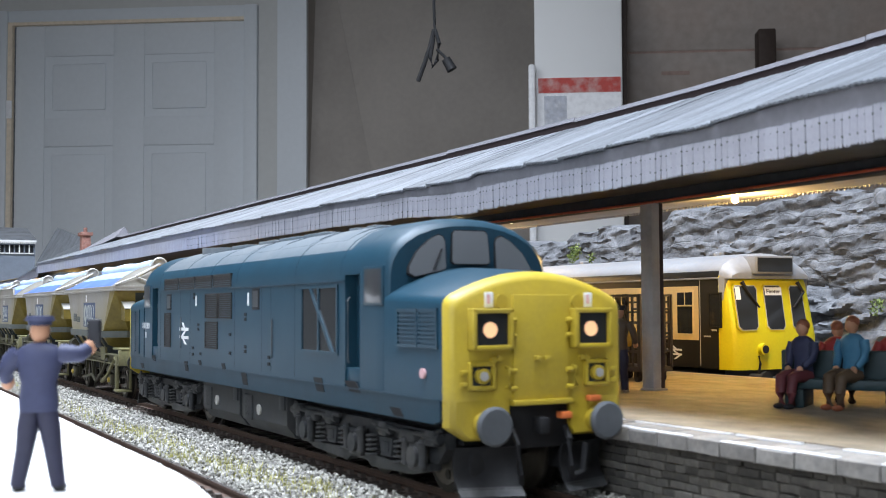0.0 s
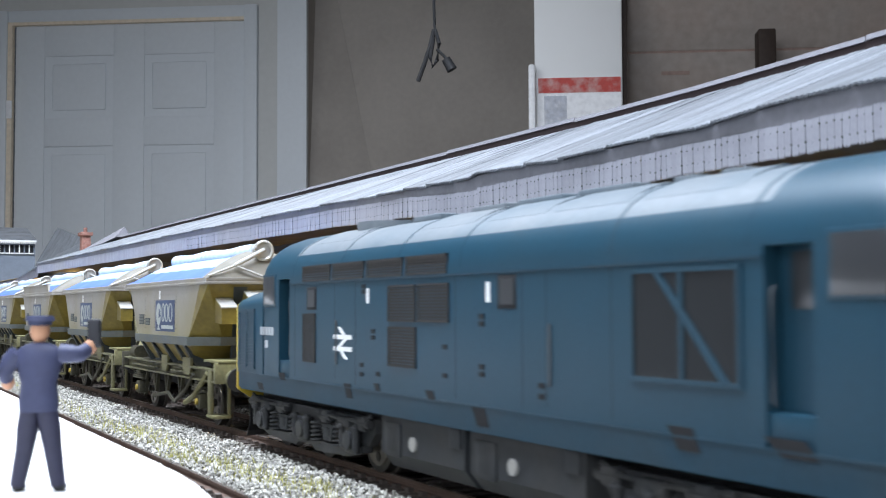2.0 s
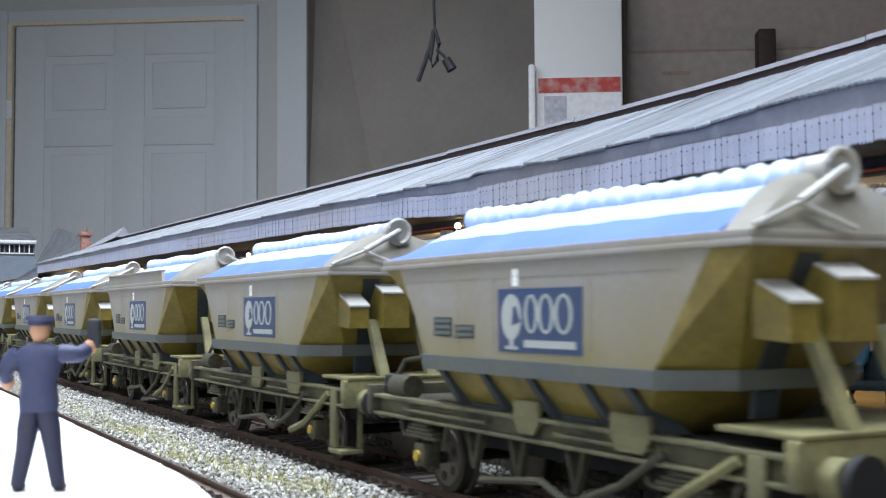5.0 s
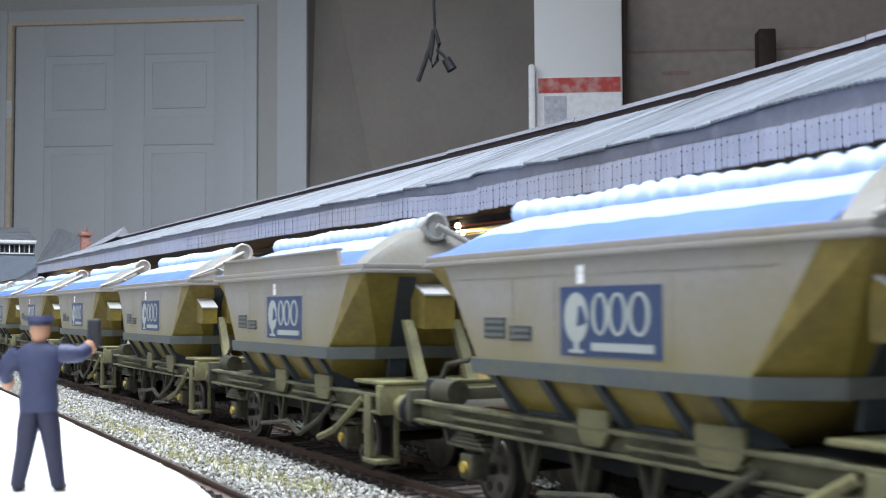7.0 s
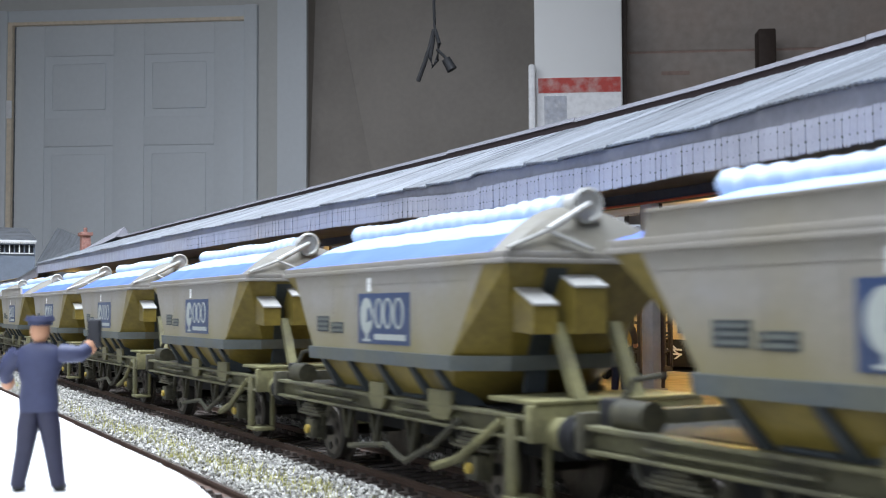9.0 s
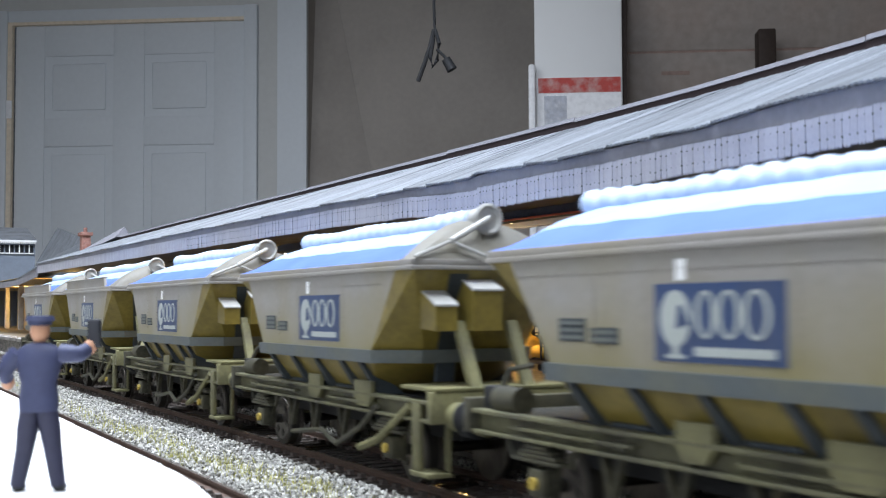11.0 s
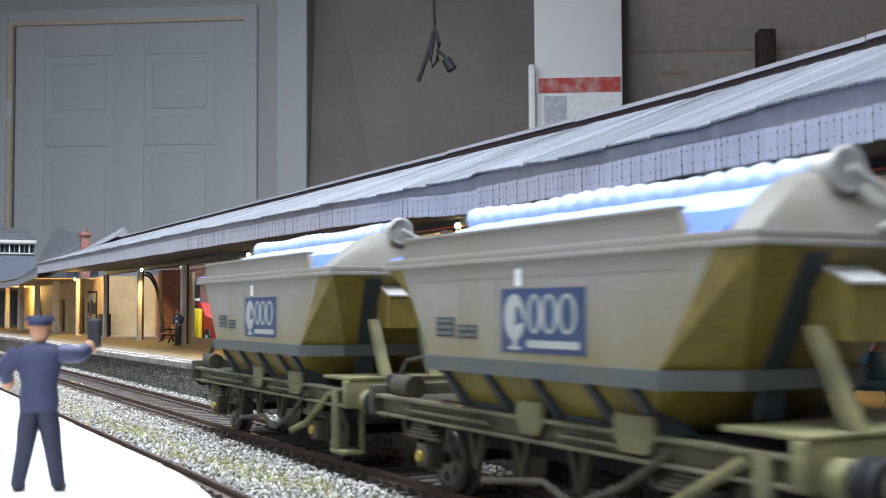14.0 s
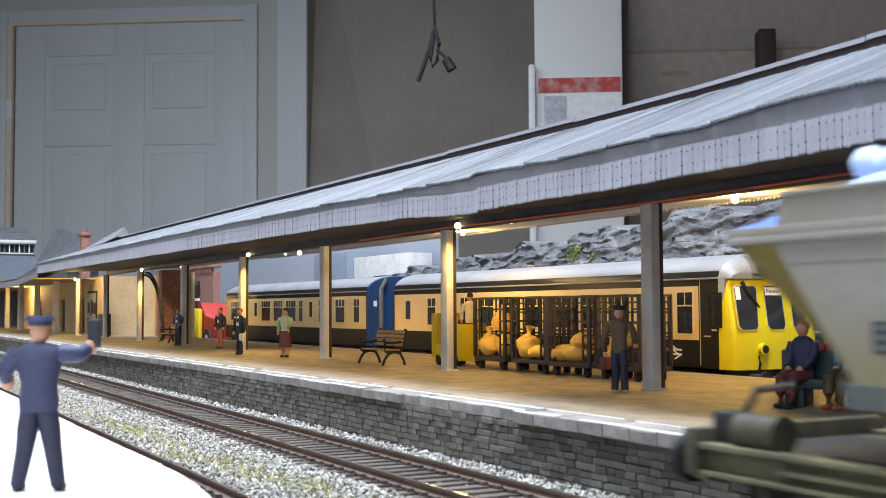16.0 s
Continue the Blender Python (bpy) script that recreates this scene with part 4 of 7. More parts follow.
        for sx in (-1, 1):
            pts = [(-161.3 - 2.6, 29.6), (-161.3 - 1.0, 29.6), (-161.3 + 2.6, 27.3), (-161.3 + 1.0, 27.3)]
            if sx > 0:
                pts = [(-161.3 - 2.6, 23.2), (-161.3 - 1.0, 23.2), (-161.3 + 2.6, 25.5), (-161.3 + 1.0, 25.5)]
                pts = [(-322.6 - u, w) for u, w in pts]
            add_prism(bm, pts, "y", a, b)
        add_prism(bm, [(-164.4, 25.4), (-162.6, 25.4), (-158.4, 27.4), (-160.2, 27.4)], "y", a, b)
        part("emblem", bm, M_WHITE, L, "white double arrow shaped emblem", smooth=0)
        for i in range(5):
            x0 = -211.8 + i * 1.95
            boxpart("number_bar", M_BAR, L, x0, a, 27.2, x0 + 1.25, b, 29.1)
        boxpart("number_bar", M_BAR, L, -208.2, a, 24.2, -206.4, b, 26.0)
        # cantrail gutter, waist ledge and body panel seams
        side_box("cantrail_gutter", M_SKIRT, -191.6, 38.75, -41.6, 39.05, 0.22, 0.1)
        side_box("body_ledge", M_SKIRT, -228.0, 17.45, -1.0, 17.8, 0.16, 0.1)
        for sx in (-188.6, -155.0, -113.6, -92.6, -70.2):
            side_box("panel_seam", M_BLACK, sx, 18.4, sx + 0.16, 38.6, 0.015, 0.05)
        for sx, w in ((-93.0, 7.0), (-173.0, 7.5)):
            side_box("door_outline", M_BLACK, sx + w, 19.0, sx + w + 0.14, 38.6, 0.015, 0.05)
            side_box("grab_rail", M_BUFFER, sx + w + 1.0, 22.0, sx + w + 1.3, 31.0, 0.35, 0.05)
        # footstep notches and small dark vents
        a, b = sorted((y, y + s * 0.16))
        for x0, z0, w, h in ((-58.6, 16.0, 6.2, 2.8), (-41.8, 17.0, 8, 2.0), (-20.5, 13.8, 6.0, 1.5), (-160.5, 15.6, 4.4, 2.8), (-146, 17.8, 3.0, 1.4), (-124.5, 17.6, 3.8, 1.6), (-108, 14.6, 5.6, 3.0), (-199, 17.2, 5, 1.6), (-214, 14.2, 5, 1.6)):
            bm = bmesh.new()
            add_prism(bm, [(x0, z0 + h), (x0 + w * 0.75, z0 + h), (x0 + w, z0), (x0 + w * 0.35, z0)], "y", a, b)
            part("step_notch", bm, M_BLACK, L, smooth=0)
        for x0, z0 in ((-151.6, 36.2), (-151.6, 37.2), (-147.2, 27.4), (-147.2, 28.6), (-118, 26.4), (-118, 21.6), (-105.5, 31.6), (-105.5, 30.4), (-105.5, 23.6), (-105.5, 22.4), (-152.6, 22.0), (-152.6, 20.2), (-145, 20.6), (-88, 21.6), (-88, 20.0)):
            bm = bmesh.new()
            add_box(bm, x0, a, z0, x0 + 1.6, b, z0 + 0.8)
            part("vent_slot", bm, M_BLACK, L, smooth=0)
        # fuel tanks and battery boxes
        for x0, x1 in ((-145.0, -112.6), (-110.6, -78.0)):
            bm = bmesh.new()
            a, b = sorted((s * 4.0, s * 16.6))
            add_prism(bm, [(s * 16.6, 13.4), (s * 16.6, 6.6), (s * 14.2, 3.6), (s * 4, 3.6), (s * 4, 13.4)], "x", x0, x1)
            tk = part("fuel_tank", bm, M_TANK, L, "dusty grey underframe tank")
            bm = bmesh.new()
            a, b = sorted((s * 16.5, s * 17.0))
            add_box(bm, x0 + 2.0, a, 6.0, x0 + 8.5, b, 12.2, 0, 0.2)
            add_box(bm, x1 - 4.5, a, 10.0, x1 - 1.0, b, 13.2, 0, 0.1)
            add_cyl(bm, (x0 + 13.5, s * 16.5, 9.0), (x0 + 13.5, s * 17.0, 9.0), 1.3, 14, mi=1)
            add_box(bm, x0 + 3.5, a, 7.0, x0 + 7.0, b + 0.02, 11.4, 2)
            part("tank_fitting", bm, [M_TANK, M_SILVER, M_BLACK], tk)
    bm = bmesh.new()
    add_box(bm, -226, -12, 9.5, -3, 12, 13.6)
    part("underframe", bm, M_BLACK, L)
    # roof details
    for x in (-190, -163, -136, -112, -70, -44):
        bm = bmesh.new()
        add_loft(bm, [[p for p in loco_section(xx, HW + 0.03, 40.1, 40.2, 51.07, 14)] for xx in (x - 0.3, x + 0.3)])
        part("roof_rib", bm, M_SKIRT, L)
    bm = bmesh.new()
    add_cyl(bm, (-172, 0, 49.6), (-172, 0, 51.9), 9.0, 28)
    part("fan_cowl", bm, M_ROOF, L, "weathered grey round fan cowl")
    for s in (-1, 1):
        for yy in (4.6, 9.4, 13.6):
            zz = 40.2 + 10.8 * math.sqrt(1 - (yy / HW) ** 2)
            bm = bmesh.new()
            add_tube(bm, [(-190.0, s * yy, zz + 0.02), (-43.0, s * yy, zz + 0.02)], 0.11, 6)
            part("roof_seam", bm, M_SKIRT, L)
        for x0, x1 in ((-134, -115), (-110, -93), (-90, -72), (-68, -50), (-187, -166)):
            bm = bmesh.new()
            arc = [(yy, 40.2 + 10.8 * math.sqrt(1 - (yy / HW) ** 2)) for yy in (5.4, 6.8, 8.2, 9.6, 11.0, 12.4, 13.4)]
            add_loft(bm, [[(xx, s * yy, zz + 0.42) for yy, zz in arc] + [(xx, s * yy, zz - 0.2) for yy, zz in reversed(arc)] for xx in (x0, x1)])
            part("roof_panel", bm, M_ROOF, L, "weathered grey curved roof panel")
    for x0, x1 in ((-128, -116), (-112, -98), (-94, -80), (-152, -140)):
        boxpart("roof_hatch", M_ROOF, L, x0, -6.5, 49.8, x1, 6.5, 51.5, 0.3)
    for x0 in (-76, -66):
        boxpart("exhaust_port", M_ROOF, L, x0, -2.2, 50.5, x0 + 5, 2.2, 52.0, 0.3)
    # bogies
    for bx in (-40.5, -188.5):
        bm = bmesh.new()
        for s in (-1, 1):
            y0, y1 = sorted((s * 12.6, s * 14.6))
            add_prism(bm, [(bx - 36, 11.6), (bx + 36, 11.6), (bx + 36, 8.8), (bx + 33, 6.0), (bx + 24, 6.0), (bx + 20, 9.0), (bx + 6, 9.0), (bx + 4, 5.2), (bx - 4, 5.2), (bx - 6, 9.0), (bx - 20, 9.0), (bx - 24, 6.0), (bx - 33, 6.0), (bx - 36, 8.8)], "y", y0, y1)
            y0, y1 = sorted((s * 12.9, s * 15.2))
            add_prism(bm, [(bx - 31, 4.6), (bx - 24, 3.2), (bx - 6, 2.6), (bx - 4, 3.6), (bx + 4, 3.6), (bx + 6, 2.6), (bx + 24, 3.2), (bx + 31, 4.6), (bx + 31, 5.8), (bx + 22, 4.6), (bx + 4, 5.0), (bx - 4, 5.0), (bx - 22, 4.6), (bx - 31, 5.8)], "y", y0, y1)
            for ax in (-27, 0, 27):
                y0, y1 = sorted((s * 12.8, s * 16.2))
                add_box(bm, bx + ax - 2.8, y0, 4.2, bx + ax + 2.8, y1, 9.6, 0, 0.4)
                add_cyl(bm, (bx + ax, s * 16, 6.8), (bx + ax, s * 17, 6.8), 1.9, 14)
            for ax in (-33, -13.5, 13.5, 33):
                y0, y1 = sorted((s * 13.6, s * 16.4))
                add_box(bm, bx + ax - 1.6, y0, 9.2, bx + ax + 1.6, y1, 12.0, 0, 0.3)
                add_cyl(bm, (bx + ax - 3, s * 15.6, 10.6), (bx + ax + 3, s * 15.6, 10.6), 0.9, 10)
            add_tube(bm, [(bx - 36, s * 15.2, 12.2), (bx - 30, s * 16.0, 11.0), (bx - 22, s * 16.0, 10.8), (bx - 8, s * 15.8, 11.4)], 0.45, 6)
            add_tube(bm, [(bx + 36, s * 15.2, 12.2), (bx + 30, s * 16.0, 11.0), (bx + 22, s * 16.0, 10.8), (bx + 8, s * 15.8, 11.4)], 0.45, 6)
        fr = part("bogie_frame", bm, M_BOGIE, L, "grimy dark grey six-wheel bogie frame")
        for s in (-1, 1):
            for ax in (-19.5, -7.0, 7.0, 19.5):
                bm = bmesh.new()
                add_tube(bm, [(bx + ax + 1.5 * math.cos(t * 0.785), s * 15.2 + 1.3 * math.sin(t * 0.785), 4.4 + t * 0.115) for t in range(41)], 0.28, 5)
                part("coil_spring", bm, M_BOGIE, fr)
            for ax in (-30.5, -23.5, -3.6, 3.6, 23.5, 30.5):
                bm = bmesh.new()
                add_cyl(bm, (bx + ax, s * 16.3, 5.2), (bx + ax, s * 16.3, 10.2), 0.75, 10)
                add_cyl(bm, (bx + ax, s * 16.3, 9.2), (bx + ax, s * 16.3, 9.7), 1.2, 10)
                part("damper", bm, M_BOGIE, fr)
            for ax in (-16.5, 10.5):
                bm = bmesh.new()
                y0, y1 = sorted((s * 14.6, s * 15.6))
                add_prism(bm, [(bx + ax, 8.9), (bx + ax + 6, 8.9), (bx + ax + 5.2, 5.4), (bx + ax + 0.8, 5.4)], "y", y0, y1)
                add_box(bm, bx + ax + 1.6, y0 - 0.2, 6.2, bx + ax + 4.4, y1 + 0.2, 8.2, 0, 0.2)
                part("equaliser_plate", bm, M_TANK, fr)
            for ax in (-24, 24):
                boxpart("brake_cylinder", M_BOGIE, fr, bx + ax - 3.2, min(s * 14.4, s * 16.6), 9.0, bx + ax + 3.2, max(s * 14.4, s * 16.6), 11.4, 0.8)
        for ax in (-27, 0, 27):
            axle_set("wheelset", 7.0, L, bx + ax, 7.0)
    return L


# ---------------------------------------------------------------- hopper wagon
def octo(z, hl, hw, cx, cy, d=2.2):
    return [(d - hl + cx, -hw, z), (d + hl - cx, -hw, z), (d + hl, -hw + cy, z), (d + hl, hw - cy, z), (d + hl - cx, hw, z), (d - hl + cx, hw, z), (d - hl, hw - cy, z), (d - hl, -hw + cy, z)]


def build_wagon(variant):
    W = thing("hopper_wagon", "weathered grey clay hopper wagon with pale blue roll-over sheet" if variant == "A" else "weathered grey clay hopper wagon with raised side sheeting panels", "railway wagon", "hopper wagons in the train")
    mis = [0, 1, 1, 1, 0, 1, 1, 1]
    bm = bmesh.new()
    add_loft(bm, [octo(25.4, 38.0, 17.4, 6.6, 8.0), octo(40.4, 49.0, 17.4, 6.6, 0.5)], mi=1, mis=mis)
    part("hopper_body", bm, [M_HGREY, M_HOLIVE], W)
    bm = bmesh.new()
    add_loft(bm, [octo(16.6, 27.0, 12.6, 3.6, 4.0), octo(22.8, 36.8, 16.4, 6.6, 7.6), octo(25.2, 37.4, 16.8, 6.6, 7.8)])
    part("hopper_chute", bm, M_HOLIVE, W, "olive dust-stained lower chute")
    bm = bmesh.new()
    add_loft(bm, [octo(22.9, 38.5, 18.0, 6.6, 8.0), octo(25.4, 38.7, 18.2, 6.6, 8.0)])
    part("waist_band", bm, M_HBAND, W, "blue-grey steel waist band")
    bm = bmesh.new()
    add_box(bm, -47.4, -17.9, 40.3, 51.8, 17.9, 41.1, 0, 0.15)
    add_box(bm, -47.0, -17.6, 41.1, 51.4, 17.6, 42.2, 0, 0.15)
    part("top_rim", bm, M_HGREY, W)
    # rivet lines and weld beads
    bm = bmesh.new()
    for s in (-1, 1):
        for xx, z0, z1 in ((-18.0, 27.5, 38.5), (-6.4, 27.5, 38.5), (19.8, 27.5, 38.5)):
            z = z0
            while z < z1:
                add_box(bm, xx - 0.2, s * 17.4 - 0.12, z, xx + 0.2, s * 17.4 + 0.12, z + 0.42)
                z += 0.95
        add_box(bm, -38, s * 17.4 - 0.1, 38.0, 38, s * 17.4 + 0.1, 38.25)
    part("rivets", bm, M_HGREY, W, smooth=0)
    # transfers
    for s in (-1, 1):
        a, b = sorted((s * 17.38, s * 17.5))
        lx = -4.8 if s < 0 else -22.2
        bm = bmesh.new()
        add_box(bm, lx, a, 26.6, lx + 22.8, b, 36.2)
        lg = part("logo_panel", bm, M_NAVY, W, "navy blue panel with pale disc and bars", smooth=0)
        bm = bmesh.new()
        yy = s * 17.54
        a2, b2 = sorted((s * 17.45, s * 17.58))
        pts = [(lx + 4.0 + 2.9 * math.cos(t * math.pi / 12), 31.9 + 3.5 * math.sin(t * math.pi / 12)) for t in range(24)]
        add_prism(bm, pts, "y", a2, b2)
        add_box(bm, lx + 3.4, a2, 27.2, lx + 4.6, b2, 29.0)
        add_box(bm, lx + 2.2, a2, 27.0, lx + 5.8, b2, 27.5)
        part("logo_disc", bm, M_CREAMDOT, lg, smooth=0)
        a3, b3 = sorted((s * 17.5, s * 17.62))
        bm = bmesh.new()
        add_prism(bm, [(lx + 4.2, 30.6), (lx + 6.7, 31.2), (lx + 5.4, 33.6), (lx + 4.6, 33.4)], "y", a3, b3)
        part("logo_wedge", bm, M_NAVY, lg, smooth=0)
        for cx, rx in ((9.6, 1.9), (13.6, 2.1), (18.2, 2.3)):
            bm = bmesh.new()
            loop = [(lx + cx + (rx - i) * math.cos(t * math.pi / 10), 32.4 + (2.9 - i * 0.55) * math.sin(t * math.pi / 10)) for i in (0, 0.75) for t in range(20)]
            for q in range(20):
                k = (q + 1) % 20
                add_prism(bm, [loop[q], loop[k], loop[20 + k], loop[20 + q]], "y", a2, b2)
            part("logo_ring", bm, M_CREAMDOT, lg, smooth=0)
        boxpart("logo_bar", M_CREAMDOT, lg, lx + 7.6, a2, 27.4, lx + 21.2, b2, 28.5)
        for x0, x1, z0, z1, lines in ((-26.6, -20.1, 28.6, 31.8, (28.9, 29.9, 30.9)), (-19.0, -12.6, 28.4, 30.6, (28.7, 29.7))):
            dp = boxpart("data_panel", M_HRIB, W, x0, a, z0, x1, b, z1, label="small dark data panel")
            for z2 in lines:
                boxpart("text_line", M_HBAND, dp, x0 + 0.4, a2, z2, x1 - 0.4, b2, z2 + 0.55)
        boxpart("hazard_tab", M_WHITE, W, -0.6, a, 36.6, 1.0, b, 39.2)
    # chute ribs and door flaps
    for s in (-1, 1):
        for x0 in (-25, -11, 3, 17, 27):
            bm = bmesh.new()
            add_loft(bm, [[(x0 - 0.9, s * 17.2, 23.0), (x0 + 0.9, s * 17.2, 23.0), (x0 + 0.9, s * 15.4, 23.0), (x0 - 0.9, s * 15.4, 23.0)],
                          [(x0 - 0.9 + 3.0, s * 14.4, 16.6), (x0 + 0.9 + 3.0, s * 14.4, 16.6), (x0 + 3.9, s * 9.0, 16.6), (x0 + 2.1, s * 9.0, 16.6)]])
            part("chute_rib", bm, M_HRIB, W)
        for x0 in (-20, -7, 7, 19):
            bm = bmesh.new()
            add_box(bm, x0, min(s * 10.5, s * 13.9), 16.4, x0 + 9.0, max(s * 10.5, s * 13.9), 17.6, 0, 0.4)
            part("door_flap", bm, M_HRIB, W)
        for x0, w in ((-3.0, 7.0), (22.0, 8.5)):
            bm = bmesh.new()
            y0, y1 = sorted((s * 15.2, s * 16.0))
            add_prism(bm, [(x0, 19.2), (x0 + w, 19.2), (x0 + w, 16.0), (x0 + w - 1.5, 14.2), (x0 + 1.5, 14.2), (x0, 16.0)], "y", y0, y1)
            part("gusset_plate", bm, M_HFRAME, W)
        # solebar
        bm = bmesh.new()
        y0, y1 = sorted((s * 13.6, s * 14.4))
        add_box(bm, -55.5, y0, 13.2, 55.5, y1, 16.8)
        y0, y1 = sorted((s * 13.6, s * 16.0))
        add_box(bm, -55.5, y0, 16.2, 55.5, y1, 16.9, 0, 0.1)
        add_box(bm, -55.5, y0, 13.0, 55.5, y1, 13.6, 0, 0.1)
        add_box(bm, -42, y0, 14.6, -12, y1 if s > 0 else y1, 15.1)
        add_box(bm, 8, y0, 14.6, 30, y1, 15.1)
        part("solebar", bm, M_SOLE, W)
        # axle guards, springs and brake gear
        for ax in (-36.5, 36.5):
            bm = bmesh.new()
            y0, y1 = sorted((s * 12.4, s * 13.4))
            add_prism(bm, [(ax - 4.4, 13.2), (ax + 4.4, 13.2), (ax + 2.6, 8.5), (ax + 1.8, 4.6), (ax - 1.8, 4.6), (ax - 2.6, 8.5)], "y", y0, y1)
            y0, y1 = sorted((s * 12.8, s * 15.6))
            add_box(bm, ax - 2.0, y0, 5.0, ax + 2.0, y1, 9.2, 0, 0.4)
            for q in range(4):
                add_box(bm, ax - 6.5 + q * 1.2, y0, 10.0 + q * 0.7, ax + 6.5 - q * 1.2, y1 - 0.6, 10.6 + q * 0.7, 0, 0.1)
            add_tube(bm, [(ax - 8, s * 14.4, 10.2), (ax - 9.5, s * 14.4, 13.2)], 0.55, 6)
            add_tube(bm, [(ax + 8, s * 14.4, 10.2), (ax + 9.5, s * 14.4, 13.2)], 0.55, 6)
            ag = part("axle_guard", bm, M_HUNDER, W)
            bm = bmesh.new()
            add_cyl(bm, (ax, s * 15.4, 7.0), (ax, s * 16.2, 7.0), 0.95, 12)
            part("axlebox_cap", bm, M_AXLE, ag, "yellow axlebox cap")
        bm = bmesh.new()
        add_tube(bm, [(-14, s * 15.4, 5.6), (4, s * 15.6, 7.6), (9, s * 15.6, 6.0), (12, s * 15.6, 5.4), (24, s * 15.6, 9.6), (33, s * 15.8, 14.6)], 0.6, 6)
        part("brake_lever", bm, M_HUNDER, W)
        for x0 in (-20, -6, 10):
            bm = bmesh.new()
            add_loft(bm, [[(x0 - 3, s * 12.6, 13.2), (x0 - 1.8, s * 12.6, 13.2), (x0 + 0.6, s * 12.6, 6.5), (x0 - 0.6, s * 12.6, 6.5)], [(x0 - 3, s * 13.6, 13.2), (x0 - 1.8, s * 13.6, 13.2), (x0 + 0.6, s * 13.6, 6.5), (x0 - 0.6, s * 13.6, 6.5)]])
            add_loft(bm, [[(x0 + 3, s * 12.6, 13.2), (x0 + 1.8, s * 12.6, 13.2), (x0 - 0.6, s * 12.6, 6.5), (x0 + 0.6, s * 12.6, 6.5)], [(x0 + 3, s * 13.6, 13.2), (x0 + 1.8, s * 13.6, 13.2), (x0 - 0.6, s * 13.6, 6.5), (x0 + 0.6, s * 13.6, 6.5)]])
            part("brake_hanger", bm, M_HUNDER, W)
        bm = bmesh.new()
        y0, y1 = sorted((s * 15.2, s * 16.2))
        add_box(bm, 48.6, y0, 4.4, 51.4, y1, 16.4, 0, 0.15)
        add_box(bm, 53.6, min(s * 11.4, s * 12.2), 4.4, 55.0, max(s * 11.4, s * 12.2), 16.4, 0, 0.15)
        add_box(bm, 48.2, min(s * 11.4, s * 16.4), 3.4, 55.2, max(s * 11.4, s * 16.4), 4.3, 0, 0.12)
        add_tube(bm, [(47.2, s * 15.7, 15.6), (33.0, s * 15.7, 8.2), (24.0, s * 15.7, 5.8)], 0.8, 6)
        part("step_frame", bm, M_HFRAME, W)
    # dark strip standing for the shadow down the leading end slope
    bm = bmesh.new()
    add_loft(bm, [[(40.6, -6.6, 25.4), (40.6, -2.6, 25.4), (39.9, -2.6, 25.4), (39.9, -6.6, 25.4)],
                  [(50.9, -9.4, 39.6), (50.9, -5.6, 39.6), (49.8, -5.6, 39.6), (49.8, -9.4, 39.6)]])
    add_loft(bm, [[(39.5, -6.6, 19.2), (39.5, -2.6, 19.2), (38.6, -2.6, 19.2), (38.6, -6.6, 19.2)],
                  [(40.6, -6.6, 25.4), (40.6, -2.6, 25.4), (39.9, -2.6, 25.4), (39.9, -6.6, 25.4)]])
    part("end_plate", bm, M_HRIB, W, "dark strip of painted shade down the wagon end")
    # dark valve box on the trailing end
    bm = bmesh.new()
    add_box(bm, -55.2, -13.6, 16.3, -51.6, -10.0, 20.6, 0, 0.4)
    part("valve_box", bm, M_BLACK, W, "grimy dark valve box")
    bm = bmesh.new()
    add_cyl(bm, (-50.4, -13.0, 18.6), (-43.6, -13.0, 18.6), 2.2, 16)
    add_tube(bm, [(-50.0, -13.0, 20.6), (-49.0, -12.0, 23.4), (-45.0, -10.0, 24.2)], 0.5, 6)
    part("air_cylinder", bm, M_HUNDER, W, "grimy brake air cylinder")
    # ends
    for e in (-1, 1):
        bm = bmesh.new()
        a, b = sorted((e * 55.0, e * 57.0))
        add_box(bm, a, -16.5, 13.0, b, 16.5, 18.6, 0, 0.2)
        if e > 0:
            add_box(bm, 43.0, -15.8, 18.6, 57.2, 15.8, 19.3, 0, 0.15)
        else:
            add_box(bm, -57.0, -13.0, 15.4, -40.0, 13.0, 16.4, 0, 0.15)
        part("end_platform", bm, M_HFRAME if e > 0 else M_HUNDER, W)
        for s in (-1, 1):
            bm = bmesh.new()
            a0 = e * 57.0
            add_cyl(bm, (a0, s * 11.35, 14.2), (a0 + e * 2.6, s * 11.35, 14.2), 2.6, 16, mi=0)
            add_cyl(bm, (a0 + e * 2.6, s * 11.35, 14.2), (a0 + e * 4.0, s * 11.35, 14.2), 1.7, 14, mi=1)
            add_cyl(bm, (a0 + e * 4.0, s * 11.35, 14.2), (a0 + e * 5.2, s * 11.35, 14.2), 3.2, 20, mi=1)
            part("buffer", bm, [M_HFRAME, M_BLACK], W)
            if e < 0:
                continue
            bm = bmesh.new()
            sy = -7.0 if s < 0 else 4.0
            add_loft(bm, [[(e * 56.6, sy - 1.1, 19.2), (e * 56.6, sy + 1.1, 19.2), (e * 54.8, sy + 1.1, 19.2), (e * 54.8, sy - 1.1, 19.2)],
                          [(e * 50.4, sy - 1.0, 31.0), (e * 50.4, sy + 1.0, 31.0), (e * 48.8, sy + 1.0, 31.0), (e * 48.8, sy - 1.0, 31.0)]])
            part("end_strut", bm, M_HFRAME, W)
